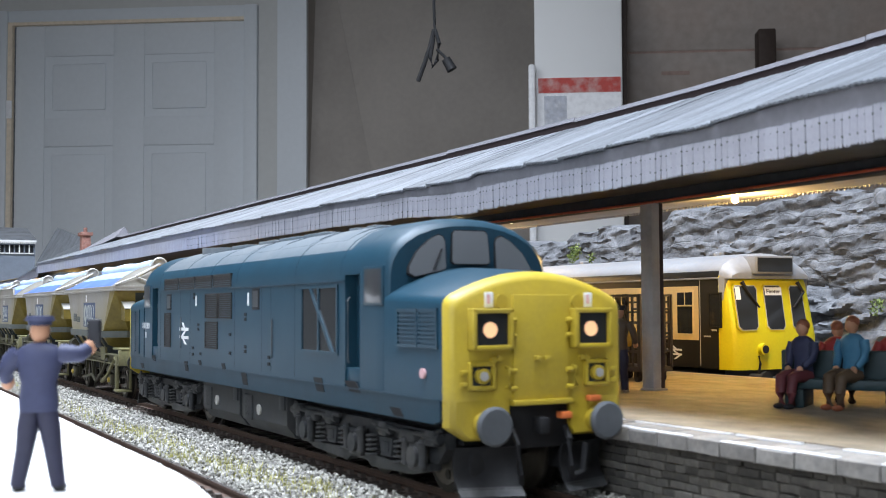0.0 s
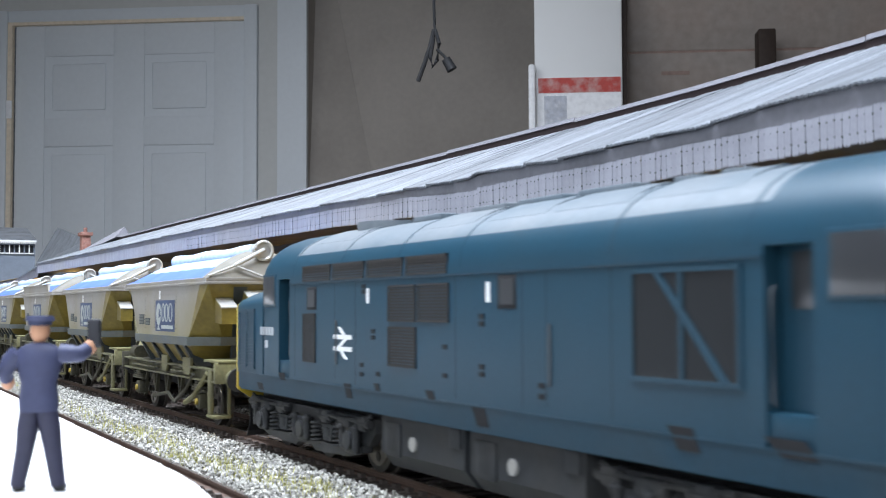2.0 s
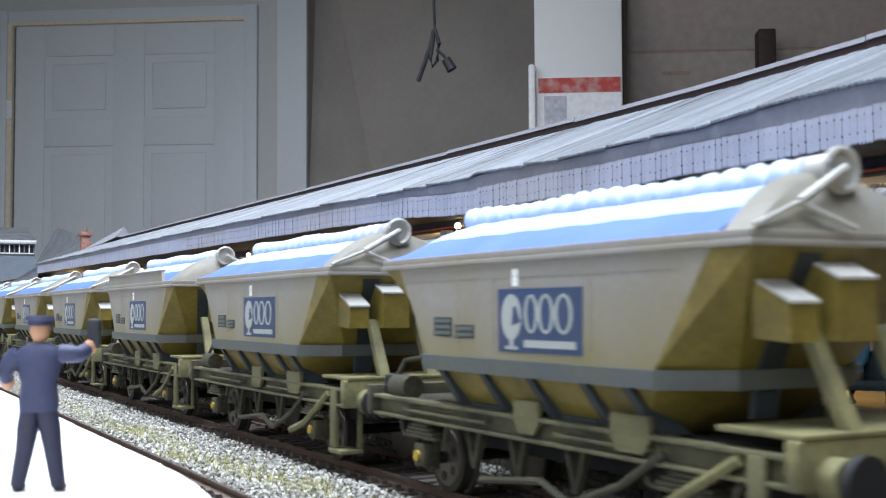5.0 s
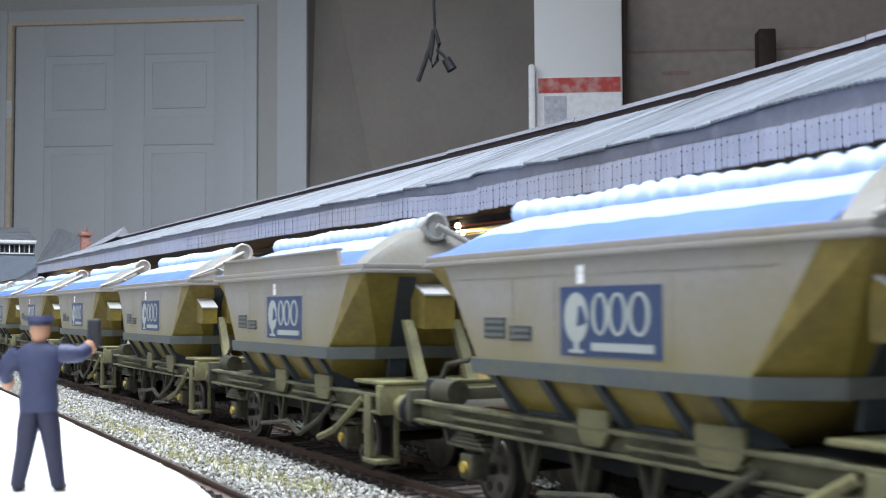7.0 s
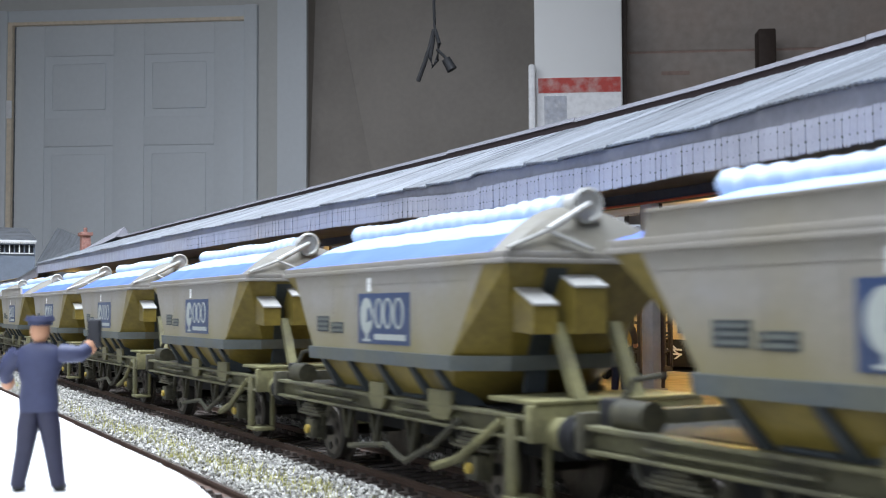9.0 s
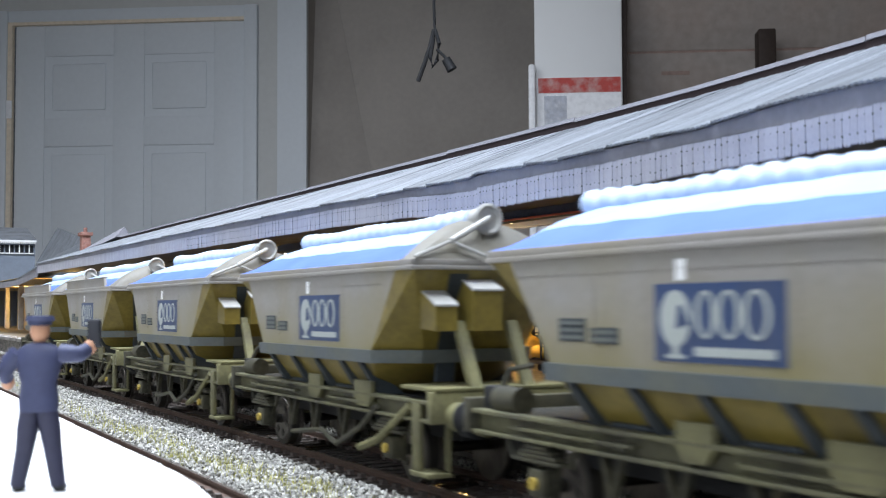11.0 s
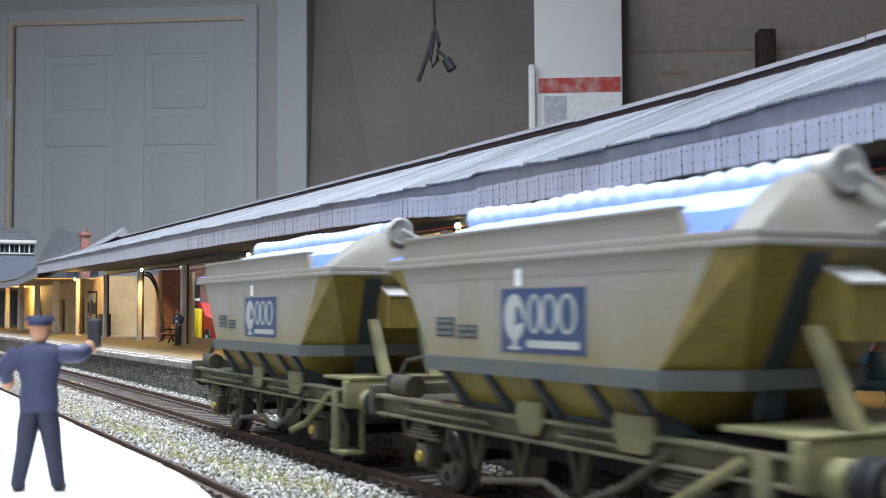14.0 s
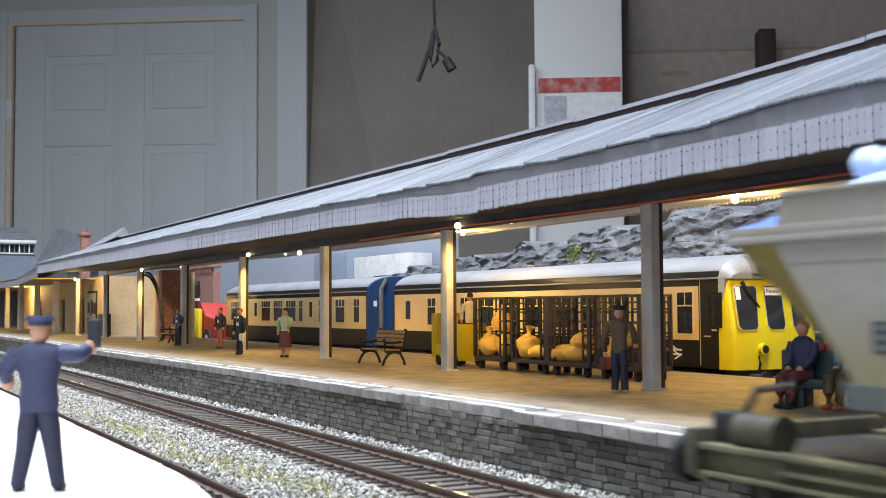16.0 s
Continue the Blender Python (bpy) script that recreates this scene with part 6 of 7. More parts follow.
def figure(label, at, rz, top, legs, cap=None, hair=M_FDARK, shoe=M_FDARK, seated=False, arms=((-3.6, 0.8, 11.2), (3.6, 0.8, 11.2)), spread=1.3, skirt=False, held=None, k=1.0, shirt=None, thick=1.0, group="model figures on the platform"):
    """A painted figure about 23 mm high; local +y is the way it faces."""
    mats = [top, legs, M_SKIN, cap or hair, shoe, held[1] if held else top, shirt or top]
    bm = bmesh.new()
    hip = 11.0
    if seated:
        hip = 6.6
        for s in (-1, 1):
            add_tube(bm, [(s * 1.3, 0.2, hip), (s * 1.5, 3.2, hip + 0.2), (s * 1.5, 5.2, hip - 0.2), (s * 1.5, 5.6, 3.4), (s * 1.4, 5.4, 0.8)], [1.5, 1.45, 1.25, 1.05, 0.85], 10, 1)
            add_ball(bm, (s * 1.4, 6.2, 0.6), 0.85, 1.6, 0.62, 2, 4)
    else:
        for s in (-1, 1):
            add_tube(bm, [(s * 0.9, 0, hip + 0.3), (s * (0.9 + spread * 0.25), 0.1, 8.4), (s * (0.6 + spread * 0.6), 0.2, 5.4), (s * (0.6 + spread), 0.0, 0.7)], [1.45, 1.4, 1.15, 0.95], 10, 2 if skirt else 1)
            add_ball(bm, (s * (0.6 + spread), 0.6, 0.55), 0.85, 1.5, 0.6, 2, 4)
        if skirt:
            add_tube(bm, [(0, 0, 12.2), (0, 0, 9), (0, 0, 4.6)], [2.2, 2.7, 3.0], 14, 1)
    b = hip
    secs = []
    for z, rx, ry in ((b - 0.6, 2.25, 1.5), (b + 0.8, 2.35, 1.55), (b + 3.2, 2.1, 1.45), (b + 5.6, 2.7, 1.65), (b + 7.2, 2.9, 1.5), (b + 8.1, 1.9, 1.1), (b + 8.5, 0.9, 0.8)):
        secs.append([(rx * (0.5 + thick * 0.5) * math.cos(t * math.pi / 8), ry * thick * math.sin(t * math.pi / 8), z) for t in range(16)])
    add_loft(bm, secs, 0)
    if shirt:
        add_loft(bm, [[(-0.8, 1.2, b + 3.4), (0.8, 1.2, b + 3.4), (0.8, 1.62, b + 3.4), (-0.8, 1.62, b + 3.4)], [(-0.55, 0.9, b + 8.0), (0.55, 0.9, b + 8.0), (0.55, 1.45, b + 8.0), (-0.55, 1.45, b + 8.0)]], 6)
    for s, h in zip((-1, 1), arms):
        sh = Vector((s * 2.75, 0, b + 7.0))
        hd = Vector(h) + Vector((0, 0, (b - 11.0)))
        mid = (sh + hd) / 2 + Vector((s * 0.9, -0.7, -0.5))
        add_tube(bm, [sh, (sh * 0.5 + mid * 0.5) + Vector((s * 0.3, 0, 0)), mid, mid * 0.3 + hd * 0.7], [1.05 * thick, 1.0 * thick, 0.9 * thick, 0.75 * thick], 9, 0)
        add_ball(bm, hd, 0.72 * thick, 0.72 * thick, 0.9 * thick, 2, 2)
    add_cyl(bm, (0, 0, b + 8.0), (0, 0.1, b + 9.2), 0.75, 10, mi=2)
    add_ball(bm, (0, 0.15, b + 10.0), 1.3, 1.4, 1.7, 2, 2)
    if cap:
        add_cyl(bm, (0, 0.1, b + 10.7), (0, 0.1, b + 11.3), 1.5, 16, 1.55, mi=3)
        add_cyl(bm, (0, 0.1, b + 11.3), (0, 0.1, b + 12.0), 1.95, 16, 1.7, mi=3)
        add_box(bm, -0.9, 1.2, b + 10.7, 0.9, 2.2, b + 10.9, 3)
    else:
        add_ball(bm, (0, -0.15, b + 10.75), 1.38, 1.45, 1.35, 2, 3)
    if held:
        x, y, z, sx, sy, sz = held[0]
        add_box(bm, x - sx, y - sy, z - sz + b - 11, x + sx, y + sy, z + sz + b - 11, 5, min(sx, sy) * 0.4)
    for v in bm.verts:
        v.co *= k
    ob = part("model_figure", bm, mats, None, smooth=60)
    ob.matrix_world = pose(at[0] * MM, at[1] * MM, at[2] * MM, 0, 0, rz)
    return tagged(ob, label, "model figure", group)


figure("painted station officer figure in navy uniform raising a dark radio", (-158.6, 24.3, 9.95), 62.2, M_FNAVY, M_FLEG, cap=M_FNAVY, spread=2.1,
       arms=((-4.6, 1.4, 14.2), (6.2, 1.6, 18.8)), held=((6.7, 1.8, 20.6, 0.85, 0.6, 1.9), M_FDARK), k=0.985, thick=1.22)
figure("painted figure in brown shirt and flat cap carrying a maroon bag", (-238, 175.5, PLAT_Z), 30, M_FBROWN, M_FLEG, cap=M_FDARK, shoe=M_FWHITE, arms=((-4.2, 0.6, 9.6), (3.9, 1.6, 12.5)), held=((-4.4, 0.6, 7.6, 0.8, 2.2, 1.7), M_FMAROON), spread=0.9, k=0.95)
figure("painted figure in pale green blouse and maroon skirt", (-492, 180, PLAT_Z), 215, M_FGREEN, M_FMAROON, skirt=True, arms=((-3.0, 1.8, 14.0), (3.7, 0.6, 11.0)), spread=0.7, k=0.95)
figure("painted figure in dark suit holding a pale hat", (-529, 171, PLAT_Z), 205, M_FDARK, M_FDARK, hair=M_FTAN, shirt=M_FWHITE, arms=((-3.2, 1.4, 10.0), (3.6, 0.8, 10.6)), held=((-3.4, 2.0, 8.8, 1.5, 0.5, 1.7), M_FWHITE), spread=0.5, k=0.95)
figure("painted figure in dark coat with a white scarf", (-619, 189, PLAT_Z), 200, M_FDARK, M_FTAN, hair=M_FTAN, shirt=M_FWHITE, spread=0.7, k=0.97)
figure("painted figure in navy jacket and grey trousers", (-683, 183, PLAT_Z), 210, M_FNAVY, M_FDARK, hair=M_FTAN, shirt=M_FWHITE, arms=((-2.6, 1.8, 13.0), (3.0, 1.8, 12.6)), spread=0.8, k=0.95)

# seats with seated figures
M_SEATGREEN = mat("dark_green_bench_paint", (0.025, 0.05, 0.055), 0.55, var=0.1, size=1.5, bump=0.05)


def block_bench(at, rz):
    b = thing("platform_bench", "dark green back-to-back platform bench with seated figures", "bench", "", at, rz)
    boxpart("seat", M_SEATGREEN, b, -17, 0.7, 4.0, 10, 6.0, 6.2, 0.5)
    boxpart("seat", M_SEATGREEN, b, -17, -6.0, 4.0, 10, -0.7, 6.2, 0.5)
    boxpart("backrest", M_SEATGREEN, b, -17, -0.7, 4.0, 10, 0.7, 12.0, 0.4)
    for x in (-14, 6.5):
        boxpart("leg", M_SEATGREEN, b, x - 2.0, -5.2, 0, x + 2.0, 5.2, 4.1, 0.4)
    return b


bench = block_bench((-180.4, 187.8, PLAT_Z), 213.5)
def on_bench(lx, ly):
    v = Euler((0, 0, radians(213.5))).to_matrix() @ Vector((lx, ly, 0))
    return (-180.4 + v.x, 187.8 + v.y, PLAT_Z)


figure("seated painted figure in navy jacket and maroon trousers", on_bench(4.8, 3.2), 184, M_FNAVY, M_FMAROON, hair=M_FTAN, seated=True, arms=((-1.6, 3.0, 12.4), (1.6, 3.0, 12.4)))
figure("seated painted figure in blue shirt and tan trousers", on_bench(-5.2, 3.2), 182, M_FTEAL, M_FBROWN, hair=M_FTAN, shoe=M_FTAN, seated=True, arms=((-2.2, 2.4, 12.2), (2.2, 2.4, 12.2)), k=1.04)
figure("seated painted figure in red top with dark hair", on_bench(-12.5, -3.4), 40, M_FRED, M_FDARK, seated=True)
figure("seated painted figure in red top with tan hair", on_bench(-1.0, -3.6), 30, M_FRED, M_FDARK, hair=M_FTAN, seated=True, k=0.98)

# slatted iron bench
M_SLAT = mat("varnished_bench_slat", (0.36, 0.19, 0.07), 0.5, var=0.15, size=1.5, bump=0.08)


def iron_bench(at, rz=0, k=1.0):
    b = thing("slatted_bench", "wooden slatted bench with curly black iron ends", "bench", "slatted benches", at, rz)
    for i in range(4):
        boxpart("seat_slat", M_SLAT, b, -12.0, -4.6 + i * 1.5, 5.6, 12.0, -3.4 + i * 1.5, 6.2, 0.1)
    for i in range(4):
        bm = bmesh.new()
        add_box(bm, -12, 1.7 + i * 0.35, 7.2 + i * 1.55, 12, 2.2 + i * 0.35, 8.4 + i * 1.55, 0, 0.1)
        part("back_slat", bm, M_SLAT, b)
    for x in (-11.0, 11.0):
        bm = bmesh.new()
        add_tube(bm, [(x, -5.6, 0.3), (x, -4.6, 2.6), (x, -3.0, 4.6), (x, -0.6, 5.2), (x, 1.6, 4.6), (x, 2.8, 2.6), (x, 3.6, 0.3)], [0.55, 0.5, 0.6, 0.6, 0.6, 0.5, 0.55], 8)
        add_tube(bm, [(x, -4.4, 5.2), (x, 1.6, 5.4), (x, 2.6, 8.0), (x, 3.9, 13.6)], 0.55, 8)
        add_tube(bm, [(x, -4.6, 5.4), (x, -5.0, 7.4), (x, -4.0, 8.6), (x, -1.0, 8.4), (x, 2.4, 8.9)], 0.5, 8)
        add_tube(bm, [(x, -4.2, 8.4 + 0.0), (x, -5.0, 8.8), (x, -5.2, 9.6), (x, -4.5, 9.9)], 0.4, 6)
        part("iron_end", bm, M_BLACK, b, "curly black cast iron bench end")
    return b


bn = iron_bench((-403, 187, PLAT_Z))
copy_thing(bn, pose(-0.745, 0.196, PLAT_Z * MM, 0, 0, 0))

# ---------------------------------------------------------------- mail trolleys, tug, sacks
M_CAGE = mat("dark_cage_paint", (0.042, 0.036, 0.038), 0.55, var=0.12, size=1, bump=0.05)
M_SACK = mat("cream_mail_sack", (0.80, 0.50, 0.10), 0.7, var=0.1, size=0.8, bump=0.25, dirt=(0.55, 0.30, 0.05), dirt_amount=0.5, dirt_size=5)
M_TUG = mat("yellow_tug_paint", (0.70, 0.50, 0.02), 0.45, var=0.06, size=1.2, bump=0.03)


def cage(at, rz, length=22.5, width=11.5):
    c = thing("mail_trolley", "brown mesh-sided mail cage trolley carrying cream sacks", "trolley", "row of mail cage trolleys", at, rz)
    boxpart("deck", M_CAGE, c, -length / 2, -width / 2, 2.9, length / 2, width / 2, 4.4, 0.2)
    for x in (-length / 2 + 0.5, length / 2 - 0.5):
        bm = bmesh.new()
        for y in (-width / 2 + 0.4, width / 2 - 0.4):
            add_box(bm, x - 0.5, y - 0.5, 4.2, x + 0.5, y + 0.5, 25.0)
        for z in (8.5, 12.5, 16.5, 20.5, 24.3):
            add_box(bm, x - 0.3, -width / 2, z, x + 0.3, width / 2, z + 0.6)
        for y in (-3, 0, 3):
            add_box(bm, x - 0.25, y - 0.25, 4.2, x + 0.25, y + 0.25, 24.6)
        part("end_frame", bm, M_CAGE, c, smooth=0)
    bm = bmesh.new()
    y = width / 2 - 0.3
    n = 7
    for i in range(n + 1):
        x = -length / 2 + length * i / n
        add_box(bm, x - 0.3, y - 0.25, 4.2, x + 0.3, y + 0.25, 25.0)
    for z in (7.5, 10.5, 13.5, 16.5, 19.5, 22.5, 24.4):
        add_box(bm, -length / 2, y - 0.25, z, length / 2, y + 0.25, z + 0.6)
    part("mesh_side", bm, M_CAGE, c, smooth=0)
    bm = bmesh.new()
    y = -width / 2 + 0.3
    add_box(bm, -length / 2, y - 0.25, 24.4, length / 2, y + 0.25, 25.0)
    for i in (0, n):
        x = -length / 2 + length * i / n
        add_box(bm, x - 0.5, y - 0.35, 4.2, x + 0.5, y + 0.35, 25.0)
    for x0, x1 in ((-length / 2, -length / 2 + 3.6), (length / 2 - 3.6, length / 2)):
        add_box(bm, (x0 if x0 > 0 else x1) - 0.25, y - 0.25, 4.2, (x0 if x0 > 0 else x1) + 0.25, y + 0.25, 24.6)
        for z in (8.5, 12.5, 16.5, 20.5):
            add_box(bm, x0, y - 0.25, z, x1, y + 0.25, z + 0.6)
    part("front_gate", bm, M_CAGE, c, smooth=0)
    for x in (-length / 2 + 3, length / 2 - 3):
        for y in (-width / 2 + 1.6, width / 2 - 1.6):
            bm = bmesh.new()
            add_cyl(bm, (x, y - 0.6, 1.3), (x, y + 0.6, 1.3), 1.3, 14)
            add_box(bm, x - 0.8, y - 0.9, 1.6, x + 0.8, y + 0.9, 3.5)
            part("castor", bm, M_BLACK, c)
    return c


c0 = cage((-351.0, 209, PLAT_Z), -2)
for i in range(1, 4):
    copy_thing(c0, pose((-351.0 + 24.6 * i) * MM, (209 + (0.6, -0.5, 0.4, 0.9)[i - 1]) * MM, PLAT_Z * MM, 0, 0, (0, -1.5, 1.0, -2.0, 1.5)[i]))


def sack(at, rx, ry, rz, tilt, seed, neck=True):
    rnd = random.Random(seed)
    bm = bmesh.new()
    add_ball(bm, (0, 0, rz), rx, ry, rz, 3, 0, 0.0)
    for v in bm.verts:
        n = noise.noise(v.co * 0.32 + Vector((seed, 0, 0))) * 0.30 + noise.noise(v.co * 0.9 + Vector((0, seed, 0))) * 0.14
        v.co = Vector((v.co.x * (1 + n), v.co.y * (1 + n), max(0.0, v.co.z * (1 + n * 0.5))))
    if neck:
        add_tube(bm, [(0, 0, rz * 1.85), (0.2, 0, rz * 2.1), (0.4, 0.1, rz * 2.4), (0.7, 0.1, rz * 2.7)], [rx * 0.55, 0.7, 1.0, 1.5], 10)
    ob = part("mail_sack", bm, M_SACK, None, smooth=70)
    ob.matrix_world = pose(at[0] * MM, at[1] * MM, at[2] * MM, *tilt)
    return tagged(ob, "lumpy cream mail sack lying in a cage trolley", "sack", "mail sacks in the trolleys")


DECK = PLAT_Z + 4.4
sack((-356, 206, DECK), 4.0, 3.6, 3.8, (0, 0, 0), 1)
sack((-349, 208, DECK), 4.2, 3.6, 4.0, (0, 14, 0), 2)
sack((-352, 209, DECK + 8.8), 3.8, 3.2, 3.3, (8, 0, 30), 3)
sack((-330, 206, DECK), 4.2, 3.6, 4.0, (0, 3, 0), 4)
sack((-321, 206.5, DECK + 0.4), 6.4, 3.4, 2.2, (0, 0, 20), 5, False)
sack((-309, 206, DECK), 7.2, 3.6, 2.6, (0, -4, -8), 6, False)
sack((-302, 207, DECK), 7.0, 3.6, 3.2, (0, -10, 6), 7, False)
sack((-298, 206, DECK + 4.0), 5.5, 3.2, 2.6, (0, -12, -8), 8, False)
sack((-281, 206, DECK), 4.2, 3.6, 3.2, (0, 0, 0), 9, False)
sack((-276, 206, DECK + 5.2), 5.6, 3.4, 2.9, (0, -14, 0), 10, False)

tug = thing("platform_tug", "yellow electric platform tug beside the mail cages", "tug", at=(-381, 209, PLAT_Z))
boxpart("body", M_TUG, tug, -11, -5.5, 2.5, 4.0, 5.5, 8.0, 0.5)
boxpart("front_cowl", M_TUG, tug, -14.5, -5.5, 2.5, -10.5, 5.5, 19.5, 0.4)
boxpart("rear_cowl", M_TUG, tug, 3.0, -5.5, 2.0, 9.0, 5.5, 15.5, 0.4)
for x in (-9, 5):
    for y in (-4.6, 4.6):
        bm = bmesh.new()
        add_cyl(bm, (x, y - 0.9, 2.0), (x, y + 0.9, 2.0), 2.0, 16)
        part("wheel", bm, M_BLACK, tug)
figure("seated painted driver figure with cream shirt on the tug", (-378.5, 211, PLAT_Z + 10.4), 90, M_FWHITE, M_FDARK, seated=True, k=0.9)

# ---------------------------------------------------------------- rock cutting behind the railcar
ROCK_LINE = ((-1000, 20), (-790, 40), (-738, 55), (-643, 60), (-579, 64), (-492, 69), (-403, 75), (-289, 76.5), (60, 78))


def rock_top(x):
    for (x0, z0), (x1, z1) in zip(ROCK_LINE, ROCK_LINE[1:]):
        if x <= x1:
            break
    f = max(0.0, min(1.0, (x - x0) / (x1 - x0)))
    return z0 + (z1 - z0) * f + 1.6 * math.sin(x * 0.09) + 1.2 * math.sin(x * 0.23 + 1) + 1.5 * noise.noise(Vector((x * 0.06, 0, 0)))


bm = bmesh.new()
rows_v = []
NX, NZ = 700, 84
for i in range(NX + 1):
    x = -980 + 1020 * i / NX
    top = rock_top(x)
    col = []
    for j in range(NZ + 1):
        f = j / NZ
        z = -3.2 + (top + 3.2) * f
        wx = x + 5.0 * noise.noise(Vector((x * 0.05, 1.0, z * 0.07)))
        wz = z - 0.10 * x + 2.4 * noise.noise(Vector((x * 0.04, 4.0, z * 0.06)))
        gaps, cells = noise.voronoi(Vector((wx * 0.035, 0.0, wz * 0.16)), distance_metric="MANHATTAN")
        slab = 5.2 * noise.cell(cells[0] * 7.3)
        crack = max(0.0, 1.0 - (gaps[1] - gaps[0]) / 0.13)
        small, bits = noise.voronoi(Vector((wx * 0.11, 3.0, wz * 0.42)))
        chip = 1.5 * noise.cell(bits[0] * 5.1) + 0.8 * max(0.0, 1.0 - (small[1] - small[0]) / 0.16)
        ledge = 1.4 * ((wz * 0.16) % 1.0)
        fine = noise.noise(Vector((x * 0.5, 5.0, z * 0.6))) * 0.5 + noise.noise(Vector((x * 0.13, 8.0, z * 0.2))) * 1.0
        y = 320 + 15 * f ** 1.3 + slab * 0.24 + chip * 0.42 + 0.55 * ledge + fine * 0.8 + 0.7 * crack
        col.append(bm.verts.new((x, y, z + noise.noise(Vector((x * 0.15, 7, z * 0.2))) * 0.8)))
    col.append(bm.verts.new((x, 352, top + 1.0)))
    col.append(bm.verts.new((x, 400, top - 3.0)))
    rows_v.append(col)
for a, b in zip(rows_v, rows_v[1:]):
    for k in range(len(a) - 1):
        bm.faces.new((a[k], b[k], b[k + 1], a[k + 1]))
rock = tagged(part("rock_cutting", bm, M_ROCK, None, smooth=50), "grey layered rock cutting with patches of ivy", "rock face", kind="structure")


def ivy(seed, x, z, r, n, label="clump of green ivy growing on the rock"):
    rnd = random.Random(seed)
    verts, faces = [], []
    for _ in range(n):
        a, q = rnd.uniform(0, 6.28), r * math.sqrt(rnd.random())
        px, pz = x + q * math.cos(a), z + q * math.sin(a) * 1.1
        py = 313.5 + 15 * max(0, min(1, pz / 65)) ** 1.3 - rnd.uniform(0, 3.2)
        c = Vector((px, py, pz))
        u = Vector((rnd.uniform(-1, 1), rnd.uniform(-0.6, 0.6), rnd.uniform(-1, 1))).normalized() * rnd.uniform(0.5, 1.1)
        w = u.cross(Vector((rnd.uniform(-1, 1), 1, rnd.uniform(-1, 1)))).normalized() * u.length * 0.7
        i = len(verts)
        verts += [tuple(c - u), tuple(c + w * 0.6), tuple(c + u), tuple(c - w * 0.6)]
        faces.append((i, i + 1, i + 2, i + 3))
    ob = stuff_mesh("ivy", verts, faces, M_IVY, label, "ivy")
    return ob


for i, (x, z, r, n) in enumerate(((-478, 60, 4.5, 230), (-462, 57, 2.5, 60), (-272, 61, 2.6, 90), (-266, 44, 3.0, 100), (-276, 38, 4.0, 150), (-284, 33, 2.6, 70), (-262, 33, 5, 190), (-270, 24, 3.5, 80), (-256, 52, 4, 100))):
    ivy(40 + i, x, z, r, n)


# ---------------------------------------------------------------- far end of the station
M_STWALL = mat("cream_station_wall", (0.42, 0.315, 0.175), 0.7, var=0.12, size=2, bump=0.12, dirt=(0.30, 0.22, 0.12), dirt_amount=0.5, dirt_size=15)
M_BRICK = mat("red_brick_card", (0.27, 0.125, 0.10), 0.8, var=0.3, size=1.6, bump=0.25, dirt=(0.34, 0.24, 0.20), dirt_amount=0.5, dirt_size=3)
M_BLUEWALL = mat("blue_grey_card", (0.17, 0.20, 0.245), 0.7, var=0.06, size=2, bump=0.05)
M_BACKDROP = mat("pale_backscene_board", (0.27, 0.30, 0.345), 0.8, var=0.03, size=8, bump=0.02, dirt=(0.31, 0.345, 0.40), dirt_amount=0.5, dirt_size=120)
M_LORRYRED = mat("red_lorry_paint", (0.42, 0.03, 0.025), 0.4, var=0.05, size=1, bump=0.02)

st = thing("station_building", "cream walled station building with dark doors under the canopy", "building")
for x0, x1 in ((-1090, -1002), (-1190, -1112), (-1330, -1215), (-1520, -1360)):
    boxpart("front_wall", M_STWALL, st, x0, 206, PLAT_Z, x1, 209, 62)
boxpart("rear_wall", M_STWALL, st, -1520, 246, PLAT_Z, -880, 248.5, 62)
for x0, x1 in ((-1112, -1090), (-1215, -1190), (-1360, -1330)):
    boxpart("door", M_CHOC, st, x0, 208, PLAT_Z, x1, 210, 44, 0.3)
    boxpart("door_lintel", M_STWALL, st, x0, 206, 44, x1, 209, 62)
boxpart("end_wall", M_STWALL, st, -1004, 209, PLAT_Z, -1001, 247, 62)
boxpart("brick_pier", M_BRICK, st, -846, 212, PLAT_Z, -836, 226, 62)
boxpart("brick_pier", M_BRICK, st, -935, 232, PLAT_Z, -900, 240, 62)
fr = boxpart("poster_frame", M_BLACK, st, -1074, 205, 24, -1034, 206.2, 50, 0.3)
boxpart("poster_sheet", M_CREAMDOT, st, -1071, 204.6, 26, -1037, 205.1, 48)
for bx in (-1068, -1054, -1044):
    boxpart("poster_print", M_FDARK, st, bx, 204.3, 29 + (bx % 5), bx + 8, 204.7, 40 + (bx % 3))
boxpart("poster_mark", M_LORRYRED, st, -1060, 204.2, 28, -1050, 204.7, 31)
boxpart("goods_box", M_CHOC, st, -1000, 199, PLAT_Z, -978, 206, 30, 0.4)
for d in (0, 3):
    bm = bmesh.new()
    add_tube(bm, [(-835 + 52 * math.sin(t * 0.157) - d, 200, 60 - 46 * (1 - math.cos(t * 0.157)) - d * 0.6) for t in range(11)], 0.8, 8)
    part("arch_brace", bm, M_BLACK, st, "black curved roof brace")
